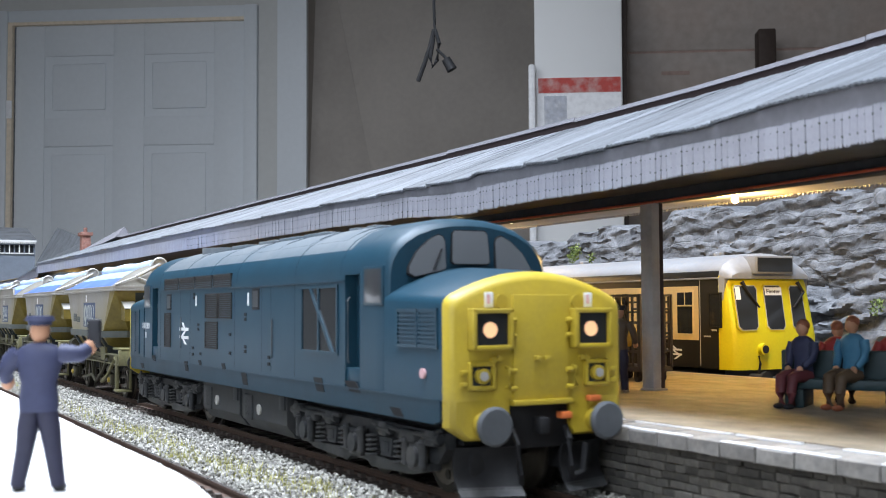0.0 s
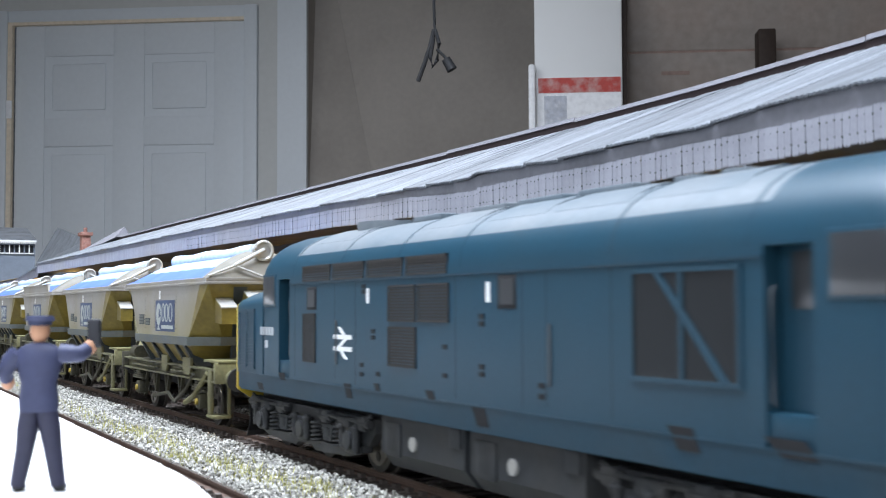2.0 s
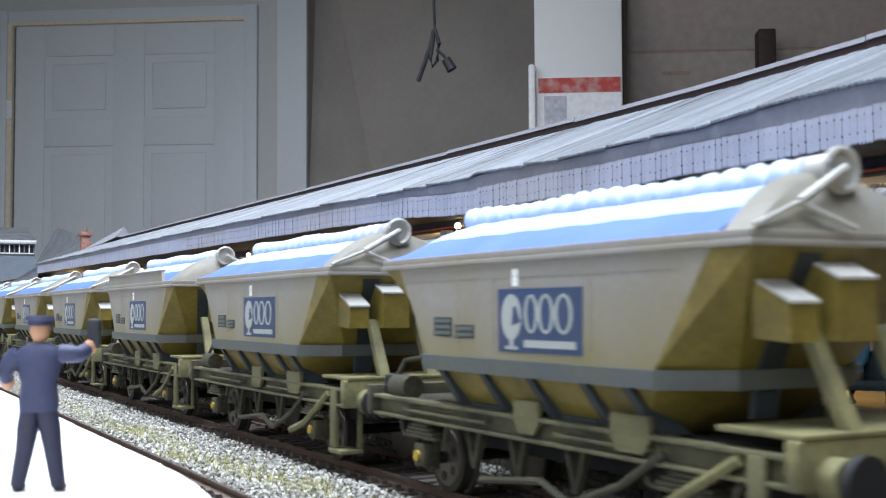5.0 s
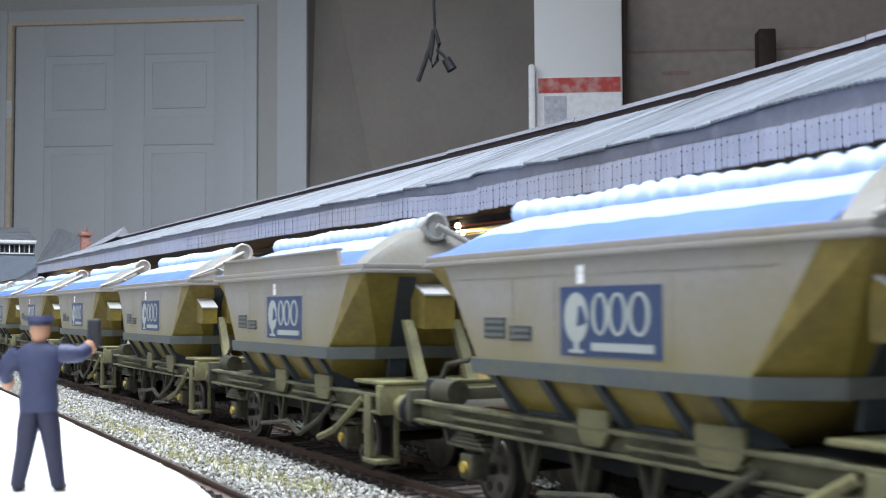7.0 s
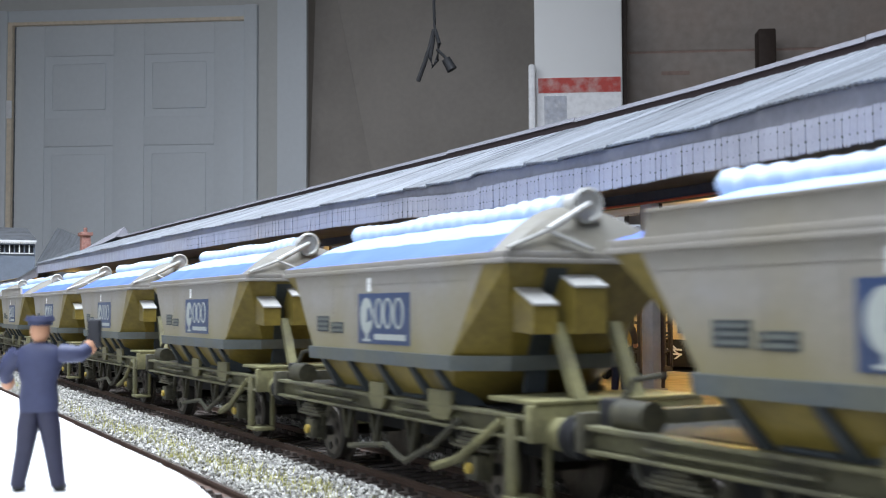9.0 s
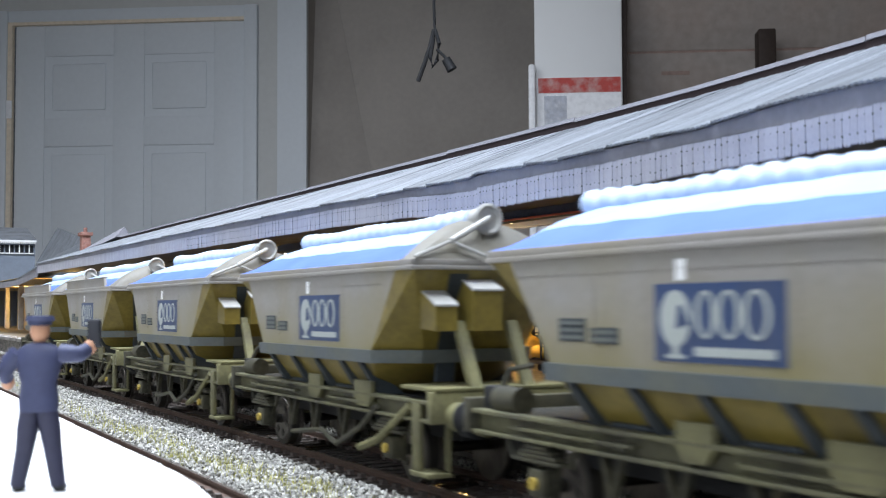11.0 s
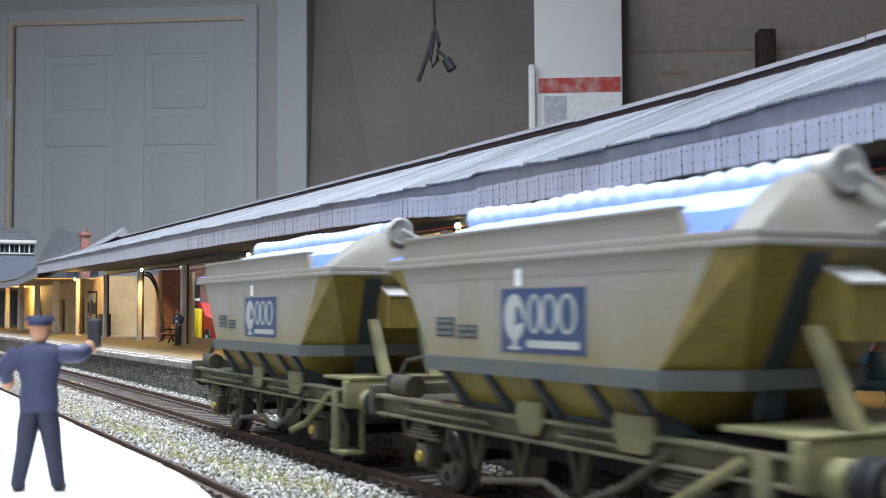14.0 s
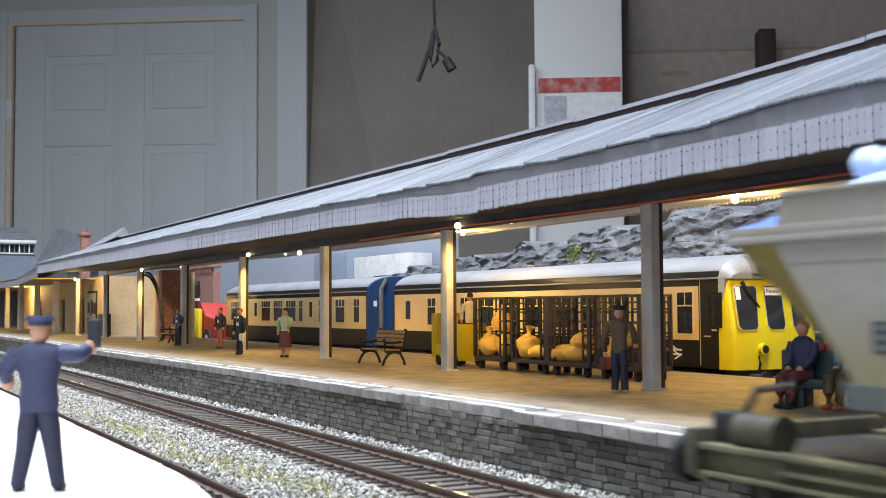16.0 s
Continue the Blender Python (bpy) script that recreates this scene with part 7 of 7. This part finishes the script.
# low canopy beyond the main roof
lc = thing("lower_canopy", "lower grey slate canopy sloping beyond the main roof", "canopy")
bm = bmesh.new()
add_loft(bm, [[(-898, 134, 65), (-898, 190, 87), (-898, 190, 86), (-898, 134, 64)], [(-1040, 140, 60), (-1040, 190, 76), (-1040, 190, 75), (-1040, 140, 59)], [(-1180, 140, 60), (-1180, 190, 68), (-1180, 190, 67), (-1180, 140, 59)], [(-2300, 140, 60), (-2300, 190, 68), (-2300, 190, 67), (-2300, 140, 59)]])
part("roof_slope", bm, M_SLATE, lc, smooth=0)
bm = bmesh.new()
add_loft(bm, [[(-898, 135, 58), (-898, 136, 58), (-898, 136, 65), (-898, 135, 65)], [(-1040, 140, 54), (-1040, 141, 54), (-1040, 141, 60), (-1040, 140, 60)], [(-2300, 140, 54), (-2300, 141, 54), (-2300, 141, 60), (-2300, 140, 60)]])
part("fascia_board", bm, M_FASCIA, lc, smooth=0)
boxpart("ceiling_board", M_STWALL, lc, -2300, 142, 60.2, -1041, 250, 61.0)
for i in range(6):
    boxpart("post", M_POST, lc, -1131 - i * 112 - 3, 185, PLAT_Z, -1131 - i * 112 + 3, 190, 60.2, 0.2)
bm = bmesh.new()
add_loft(bm, [[(-860, 184, 86.6), (-860, 196, 86.6), (-860, 190, 94)], [(-1240, 184, 66), (-1240, 196, 66), (-1240, 190, 71)]])
part("gable_ridge", bm, M_FASCIA, lc, smooth=0)

# distant signal-box-like building on the bridge
fb = thing("overbridge_building", "blue-grey building with slate roof and awning beyond the station", "building")
boxpart("wall", M_BLUEWALL, fb, -2100, 150, -3, -1700, 253, 131)
bm = bmesh.new()
add_loft(bm, [[(-1694, 140, 130), (-1694, 254, 130), (-1694, 254, 132), (-1694, 140, 132)], [(-1760, 146, 150), (-1760, 250, 150), (-1760, 250, 152), (-1760, 146, 152)], [(-2100, 146, 150), (-2100, 250, 150), (-2100, 250, 152), (-2100, 146, 152)]])
part("roof", bm, M_SLATE, fb, smooth=0)
bm = bmesh.new()
y = 252.0
while y > 150:
    add_box(bm, -1693, y - 2.2, 125.6, -1691, y, 130.2)
    y -= 2.9
add_box(bm, -1692.5, 148, 127.4, -1690.5, 253, 130.4)
part("awning", bm, M_WHITE, fb, "white scalloped awning", smooth=0)
for y0 in (240, 227, 214, 201, 188):
    w = boxpart("window", M_DARKGLASS, fb, -1701, y0 - 0.5, 113, -1698.6, y0 + 10.5, 124)
    boxpart("window_frame", M_WHITE, w, -1699, y0 + 4.2, 113, -1698, y0 + 5.6, 124)
    boxpart("window_sill", M_WHITE, w, -1699, y0 - 1, 111.6, -1696.5, y0 + 11, 113)
ch = thing("brick_chimney", "pink brick chimney stack with pot above the roofs", "chimney")
boxpart("stack", M_BRICK, ch, -1421, 262, -3, -1407, 272, 121, 0.3)
boxpart("cap", M_BRICK, ch, -1424, 260, 121, -1404, 274, 125, 0.3)
bm = bmesh.new()
add_cyl(bm, (-1414, 267, 125), (-1414, 267, 131), 2.4, 14, 2.0)
part("pot", bm, M_BRICK, ch)
gb = thing("gabled_roof_building", "grey slate roofed building beyond the canopy", "building")
boxpart("wall", M_BLUEWALL, gb, -1690, 262, -3, -1500, 300, 95)
bm = bmesh.new()
add_loft(bm, [[(-1697, 252, 95), (-1697, 282, 150), (-1697, 310, 95)], [(-1480, 252, 90), (-1480, 282, 121), (-1480, 310, 90)]])
part("roof", bm, M_SLATE, gb, smooth=0)

# brick house and lorry behind the bay
hs = thing("brick_house", "pink brick house front with dark window", "house")
boxpart("wall", M_BRICK, hs, -1252, 330, -3, -1104, 337, 70)
boxpart("cornice", M_BRICK, hs, -1256, 327, 74, -1102, 338, 78, 0.5)
for i in range(16):
    boxpart("corbel", M_BRICK, hs, -1252 + i * 9.4, 328, 69.6, -1247 + i * 9.4, 331, 74, 0.3)
boxpart("render_panel", M_BLUEWALL, hs, -1200, 328.5, -3, -1150, 330.5, 40)
w = boxpart("window", M_DARKGLASS, hs, -1196, 327.5, 44, -1148, 329, 62)
boxpart("window_frame", M_WHITE, w, -1174, 326.8, 44, -1170, 328, 62)
boxpart("window_sill", M_WHITE, w, -1200, 326.5, 42, -1144, 328, 44.5)
lr = thing("lorry", "small red cab lorry with yellow body behind the station", "lorry", at=(-1003, 296, -3), rz=0)
bm = bmesh.new()
add_prism(bm, [(-70, 12), (58, 12), (62, 22), (58, 28), (30, 31), (16, 42), (-50, 42), (-56, 36)], "y", -12, 12)
cabm = part("cab", bm, M_LORRYRED, lr)
boxpart("side_window", M_DARKGLASS, cabm, -44, -12.4, 31, 8, -11.8, 40)
boxpart("load_body", M_TUG, lr, -32, -17, 10, 26, -13, 37, 1.5)
boxpart("chassis", M_BLACK, lr, -68, -10, 6, 58, 10, 12)
for x in (-48, 38):
    for s in (-1, 1):
        bm = bmesh.new()
        add_cyl(bm, (x, s * 10, 10), (x, s * 13.5, 10), 10, 20, mi=0)
        add_cyl(bm, (x, s * 13.5, 10), (x, s * 13.8, 10), 5, 16, mi=1)
        part("wheel", bm, [M_BLACK, M_SILVER], lr)
bm = bmesh.new()
add_box(bm, -1650, 400, -3.2, -745, 406, 92)
tagged(part("backdrop", bm, M_BACKDROP), "pale blue painted backscene board", "backscene", kind="structure")
bd = thing("grey_block_building", "pale grey flat block behind the railcar roof", "building")
boxpart("wall", M_BLUEWALL, bd, -930, 366, -3, -858, 392, 79, 0.5)
boxpart("wing", M_POST, bd, -858, 372, -3, -760, 392, 74, 0.5)

# ---------------------------------------------------------------- the room round the layout
ROOM = pose(0, 0, 0, 0, 0, 57.2)
M_PLASTER = mat("grey_painted_plaster", (0.62, 0.62, 0.60), 0.8, var=0.03, size=20, bump=0.05, dirt=(0.55, 0.55, 0.53), dirt_amount=0.5, dirt_size=400)
M_DOORP = mat("grey_white_door_paint", (0.71, 0.745, 0.775), 0.55, var=0.02, size=15, bump=0.03, dirt=(0.70, 0.73, 0.76), dirt_amount=0.4, dirt_size=300)
# taupe wall colour with the alcove's shade mixed in
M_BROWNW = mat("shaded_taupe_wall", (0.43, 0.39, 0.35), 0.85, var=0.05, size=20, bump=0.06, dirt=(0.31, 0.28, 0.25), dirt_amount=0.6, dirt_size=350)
M_BOARD = mat("brown_roof_boarding", (0.30, 0.26, 0.23), 0.8, var=0.12, size=25, bump=0.08, dirt=(0.33, 0.26, 0.22), dirt_amount=0.7, dirt_size=160)
M_BOARDRED = mat("reddish_board_seam", (0.31, 0.22, 0.185), 0.8, var=0.15, size=25, bump=0.1)
M_POSTW = mat("dark_timber_post", (0.035, 0.022, 0.016), 0.7, var=0.1, size=20, bump=0.1)
M_PILLAR = mat("pale_grey_board", (0.80, 0.80, 0.79), 0.75, var=0.01, size=60, bump=0.0, dirt=(0.76, 0.76, 0.75), dirt_amount=0.4, dirt_size=500)
M_CARPET = mat("dull_floor_carpet", (0.14, 0.12, 0.10), 0.95, var=0.15, size=10, bump=0.2)
M_POSTERRED = mat("poster_red_print", (0.50, 0.06, 0.045), 0.6, var=0.1, size=8, bump=0.0, dirt=(0.6, 0.45, 0.42), dirt_amount=0.8, dirt_size=25)
M_POSTERWHITE = mat("poster_white_paper", (0.92, 0.92, 0.93), 0.6, var=0.02, size=8, bump=0.0)
M_POSTERGREY = mat("poster_grey_picture", (0.48, 0.50, 0.56), 0.6, var=0.2, size=12, bump=0.0, dirt=(0.7, 0.7, 0.72), dirt_amount=0.8, dirt_size=18)
# pale cream standing for light that leaks round the door
M_WARMEDGE = mat("light_leak_edge", (0.86, 0.74, 0.58), 0.6, var=0.05, size=20, bump=0.03)
FLOOR, CEIL = -985.0, 1420.0


def room_mesh(name, mats, x0, y0, z0, x1, y1, z1, label="", category="", kind="structure", bev=0.0, parent=None):
    bm = bmesh.new()
    add_box(bm, x0, y0, z0, x1, y1, z1, 0, bev)
    ob = part(name, bm, mats, parent)
    if parent is None:
        ob.matrix_world = ROOM
        tagged(ob, label, category, kind=kind)
    return ob


D = 3820.0
room_mesh("floor", M_CARPET, -2700, -2300, FLOOR - 30, 2900, 4400, FLOOR, "dull carpeted room floor", "floor")
room_mesh("ceiling", M_PLASTER, -2700, -2300, CEIL, 2900, 4400, CEIL + 30, "plain plaster ceiling", "ceiling")
room_mesh("wall_door_side", M_PLASTER, -2700, D, FLOOR, -1862, D + 100, CEIL, "grey plaster wall beside the door", "wall")
room_mesh("wall_over_door", M_PLASTER, -1862, D, 1060, -955, D + 100, CEIL, "grey plaster wall over the door", "wall")
room_mesh("wall_beside_door", M_PLASTER, -955, D, FLOOR, -874, D + 100, CEIL, "grey plaster wall strip beside the door", "wall")
room_mesh("wall_return", M_DOORP, -874, D - 70, FLOOR, -776, D + 100, CEIL, "pale boxed wall corner", "wall")
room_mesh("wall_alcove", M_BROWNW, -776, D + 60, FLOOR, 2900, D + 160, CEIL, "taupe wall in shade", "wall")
room_mesh("wall_side", M_PLASTER, -2800, -2300, FLOOR, -2700, 4400, CEIL, "plain side wall of the room", "wall")
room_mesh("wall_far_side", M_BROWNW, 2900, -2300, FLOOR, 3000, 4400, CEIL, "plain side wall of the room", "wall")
room_mesh("wall_behind", M_PLASTER, -2700, -2400, FLOOR, 2900, -2300, CEIL, "plain wall behind the layout", "wall")
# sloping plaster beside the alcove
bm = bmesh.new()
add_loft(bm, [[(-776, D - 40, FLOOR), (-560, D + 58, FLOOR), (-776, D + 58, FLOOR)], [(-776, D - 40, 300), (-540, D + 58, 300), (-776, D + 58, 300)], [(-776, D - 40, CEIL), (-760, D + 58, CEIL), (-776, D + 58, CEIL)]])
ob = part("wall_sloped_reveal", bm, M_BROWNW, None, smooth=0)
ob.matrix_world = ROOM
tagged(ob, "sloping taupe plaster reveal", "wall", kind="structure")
# door with frame
door = thing("door_1", "grey-white panelled interior door standing closed", "door")
door["kind"] = "structure"
door.matrix_world = ROOM
Z0, Z1 = FLOOR + 6, 1016.0
room_mesh("door_leaf", M_DOORP, -1809, D + 14, Z0, -1007, D + 50, Z1, parent=door)
stiles = [(-1809, -1706), (-1462, -1354), (-1110, -1007)]
for x0, x1 in stiles:
    room_mesh("stile", M_DOORP, x0, D + 9, Z0, x1, D + 14, Z1, parent=door, bev=1.2)
for z0, z1 in ((Z0, -760), (-120, 0), (593, 690), (905, Z1)):
    for a, b in ((-1706, -1462), (-1354, -1110)):
        room_mesh("rail", M_DOORP, a, D + 9.3, z0, b, D + 14, z1, parent=door, bev=1.2)
for z0, z1 in ((-760, -120), (0, 593), (690, 905)):
    for a, b in ((-1706, -1462), (-1354, -1110)):
        room_mesh("panel", M_DOORP, a + 28, D + 11, z0 + 28, b - 28, D + 14, z1 - 28, parent=door, bev=4)
room_mesh("frame_post", M_DOORP, -1007 + 4, D - 14, FLOOR, -957, D + 40, 1064, parent=door, bev=5)
room_mesh("frame_post", M_DOORP, -1862, D - 14, FLOOR, -1832, D + 40, 1064, parent=door, bev=5)
room_mesh("frame_head", M_DOORP, -1832, D - 3, 1024, -1003, D + 40, 1064, parent=door, bev=2)
# light leaking through the door gap, painted as pale strips and a white spot
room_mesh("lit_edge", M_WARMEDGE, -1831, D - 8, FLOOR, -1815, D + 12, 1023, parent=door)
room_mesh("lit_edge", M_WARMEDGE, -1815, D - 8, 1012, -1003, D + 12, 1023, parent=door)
room_mesh("latch_plate", M_POSTERWHITE, -1832, D - 14, 690, -1812, D - 8.5, 752, parent=door, bev=2)
# pillar with poster
P = 3000.0
room_mesh("pillar", M_PILLAR, -20, P, FLOOR, 206, P + 120, CEIL, "pale grey boxed pillar", "pillar", bev=4)
room_mesh("pillar_edge", M_POSTW, 206, P + 20, FLOOR, 219, P + 110, CEIL, "dark strip on the pillar side", "trim")
ps = thing("poster", "red and white poster pinned to the pillar", "poster")
ps.matrix_world = ROOM
room_mesh("sheet", M_POSTERWHITE, -12, P - 3, 340, 202, P - 0.5, 628, parent=ps)
room_mesh("header", M_POSTERRED, -11, P - 4.5, 588, 201, P - 3.2, 627, parent=ps)
room_mesh("picture", M_POSTERGREY, 4, P - 4.5, 430, 62, P - 3.2, 580, parent=ps)
room_mesh("white_pipe", M_POSTERWHITE, -36, P - 30, FLOOR, -18, P - 5, 660, "white vertical pipe beside the pillar", "pipe", bev=6)
# boarded slope and dark post at the far side
bs = tagged(new("boarded_slope"), "brown boarded attic slope with reddish seams", "wall", kind="structure")
bs.matrix_world = ROOM @ pose(0, 3.30, 0, 14, 0, 0)
for i in range(14):
    z = -700 + i * 160
    room_mesh("board", M_BOARD, 225, 0, z, 2600, 24, z + 154, parent=bs, bev=2)
    room_mesh("seam", M_BOARDRED, 225, 2, z + 154, 2600, 20, z + 160, parent=bs)
rb = random.Random(77)
for i in range(60):
    x0, z0 = rb.uniform(230, 1500), -700 + rb.randrange(14) * 80 * 2 + rb.choice((30, 62, 96))
    ob = room_mesh("stain", M_BOARDRED, x0, -1.5, z0, x0 + rb.uniform(40, 130), 1.0, z0 + rb.uniform(5, 12), parent=bs)
room_mesh("attic_post", M_POSTW, 552, 3000, 420, 596, 3060, 744, "dark timber attic post", "post", bev=4)
# hanging plug lead
hl = thing("hanging_lead", "black cable hanging in a loop with a plug", "cable")
bm = bmesh.new()
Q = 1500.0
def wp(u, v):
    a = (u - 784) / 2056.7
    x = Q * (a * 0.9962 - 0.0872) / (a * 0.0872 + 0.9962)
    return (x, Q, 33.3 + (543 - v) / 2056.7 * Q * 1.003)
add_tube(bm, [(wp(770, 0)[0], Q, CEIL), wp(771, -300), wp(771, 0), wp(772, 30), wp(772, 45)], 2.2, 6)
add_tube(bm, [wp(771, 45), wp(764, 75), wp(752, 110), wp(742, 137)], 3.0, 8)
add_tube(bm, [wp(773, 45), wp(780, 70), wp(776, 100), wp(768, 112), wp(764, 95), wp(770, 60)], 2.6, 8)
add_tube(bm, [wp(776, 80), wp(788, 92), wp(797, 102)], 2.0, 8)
c1 = part("cable", bm, M_BLACK, hl)
bm = bmesh.new()
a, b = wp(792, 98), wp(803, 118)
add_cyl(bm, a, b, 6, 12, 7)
part("plug", bm, M_BLACK, hl, "black plug")
hl.matrix_world = ROOM


# ---------------------------------------------------------------- pieces of walls and pavements
def piece_box(name, w, d, h, material, bev, seed=0):
    rnd = random.Random(seed)
    bm = bmesh.new()
    add_box(bm, -w / 2, -d / 2, -h / 2, w / 2, d / 2, h / 2)
    if bev:
        bmesh.ops.bevel(bm, geom=bm.edges[:], offset=bev, segments=1, affect="EDGES")
    for v in bm.verts:
        v.co += Vector((rnd.uniform(-1, 1), rnd.uniform(-1, 1), rnd.uniform(-1, 1))) * bev * 0.6
    return mesh_of(name, bm, material, 0)


SW = (3.0, 3.9, 2.4, 4.6, 3.4)
STONES = [piece_box("brick", w, 2.4, 1.28, M_STONE, 0.12, i) for i, w in enumerate(SW)]
rs = random.Random(21)
joined = []
for row in range(9):
    z = 8.9 - row * 1.42
    x = -96.0 - (row % 2) * 1.7
    while x > -1300:
        i = rs.randrange(5)
        y = PLAT_Y + 1.3 + rs.uniform(-0.2, 0.25)
        cx = x - SW[i] / 2
        if x > -222:
            ob = new("brick", STONES[i])
            ob.parent = island
            ob.location = (cx * MM, y * MM, z * MM)
            ob.rotation_euler = (radians(rs.uniform(-4, 4)), radians(rs.uniform(-2, 2)), radians(rs.uniform(-3, 3)))
        else:
            joined.append((cx, y, z, SW[i]))
        x -= SW[i] + 0.18
bm = bmesh.new()
for cx, y, z, w in joined:
    d = rs.uniform(-0.05, 0.05)
    add_box(bm, cx - w / 2, y - 1.2, z - 0.62 + d, cx + w / 2, y + 1.2, z + 0.62 + d)
tagged(part("far_bricks", bm, M_STONE, island, smooth=0), kind="stuff")

COPING = [piece_box("coping_slab", 7.7, 10.2, 2.4, M_COPING, 0.18, 30 + i) for i in range(4)]
EDGE = [piece_box("edge_paint", 7.85, 1.3, 0.25, M_WHITELINE, 0.06, 40 + i) for i in range(4)]
x, k = -60.0, 0
far = []
while x > -2300:
    dy = 1.0 * math.sin(x * 0.012) + (1.6 if -262 < x < -205 else 0) + rs.uniform(-0.12, 0.12)
    dz = rs.uniform(-0.08, 0.08)
    if k < 140:
        ob = new("coping_slab", COPING[k % 4])
        ob.parent = island
        ob.location = (x * MM, (PLAT_Y + 4.1 + dy) * MM, (PLAT_Z - 1.2 + dz) * MM)
        if rs.random() < 0.22:
            k, x = k + 1, x - 7.95
            continue
        ob2 = new("edge_paint", EDGE[k % 4])
        ob2.parent = island
        ob2.location = (x * MM, (PLAT_Y - 0.2 + dy) * MM, (PLAT_Z + 0.06 + dz) * MM)
    else:
        far.append(x)
    k += 1
    x -= 7.95
bm = bmesh.new()
for x in far:
    add_box(bm, x - 3.85, PLAT_Y - 0.9, PLAT_Z - 2.4, x + 3.85, PLAT_Y + 9.3, PLAT_Z)
    add_box(bm, x - 3.9, PLAT_Y - 0.9, PLAT_Z, x + 3.9, PLAT_Y + 1.4, PLAT_Z + 0.18)
tagged(part("far_coping", bm, M_COPING, island, smooth=0), kind="stuff")

# paving slabs of the near platform
SLAB = [piece_box("paving_slab", 23.6, 11.6, 0.5, M_PALEPLAT, 0.12, 60 + i) for i in range(4)]
for row in range(5):
    y = 45.2 - 6.0 - row * 12.0
    x = -20.0 - (row % 2) * 11.0
    while x > -900:
        if row == 0 and x > -180:
            x -= 24.0
            continue
        ob = new("paving_slab", SLAB[rs.randrange(4)])
        ob.parent = near
        ob.location = (x * MM, y * MM, (9.7 + rs.uniform(-0.03, 0.03)) * MM)
        ob.rotation_euler = (0, 0, radians(rs.uniform(-0.3, 0.3)))
        x -= 24.0


# ---------------------------------------------------------------- what moves
RUN = [(0, -174.5), (0.5, -154), (1, -126), (1.5, -93.3), (2, -56), (2.5, -21), (3, 16), (3.5, 51.4), (4, 88.2), (4.5, 123.5), (5, 158.5), (5.5, 193.5),
       (6, 228.8), (6.5, 264.5), (7, 301.2), (7.5, 337.2), (8, 381.6), (8.5, 428), (9, 480.4), (9.5, 535.5), (10, 590), (10.5, 644), (11, 698.5), (11.5, 754),
       (12, 811.5), (12.5, 868.4), (13, 926), (13.5, 981.5), (14, 1036.5), (14.5, 1090), (15, 1149), (15.5, 1204), (16, 1256)]


def run_at(t):
    """Way of the train at t, smooth between the rows of RUN."""
    i = min(int(t * 2), len(RUN) - 2)
    p = [RUN[max(0, min(len(RUN) - 1, i + d))][1] for d in (-1, 0, 1, 2)]
    f = t * 2 - i
    return p[1] + 0.5 * f * (p[2] - p[0] + f * (2 * p[0] - 5 * p[1] + 4 * p[2] - p[3] + f * (3 * (p[1] - p[2]) + p[3] - p[0])))


def motions():
    for ob, x0 in [(loco, 0.0)] + WAGONS:
        walk(ob, [(t, pose((s + x0) * MM, TRACK_Y * MM, 0)) for t, s in RUN])
        for w in ob.children:
            if w.name.startswith("wheelset"):
                lx, ly, lz = w.location
                r = lz / MM
                rows = []
                for i in range(241):
                    t = i / 15
                    rows.append((t, pose(lx, ly, lz, 0, math.degrees(run_at(t) / r) % 360.0, 0)))
                walk(w, rows)


motions()
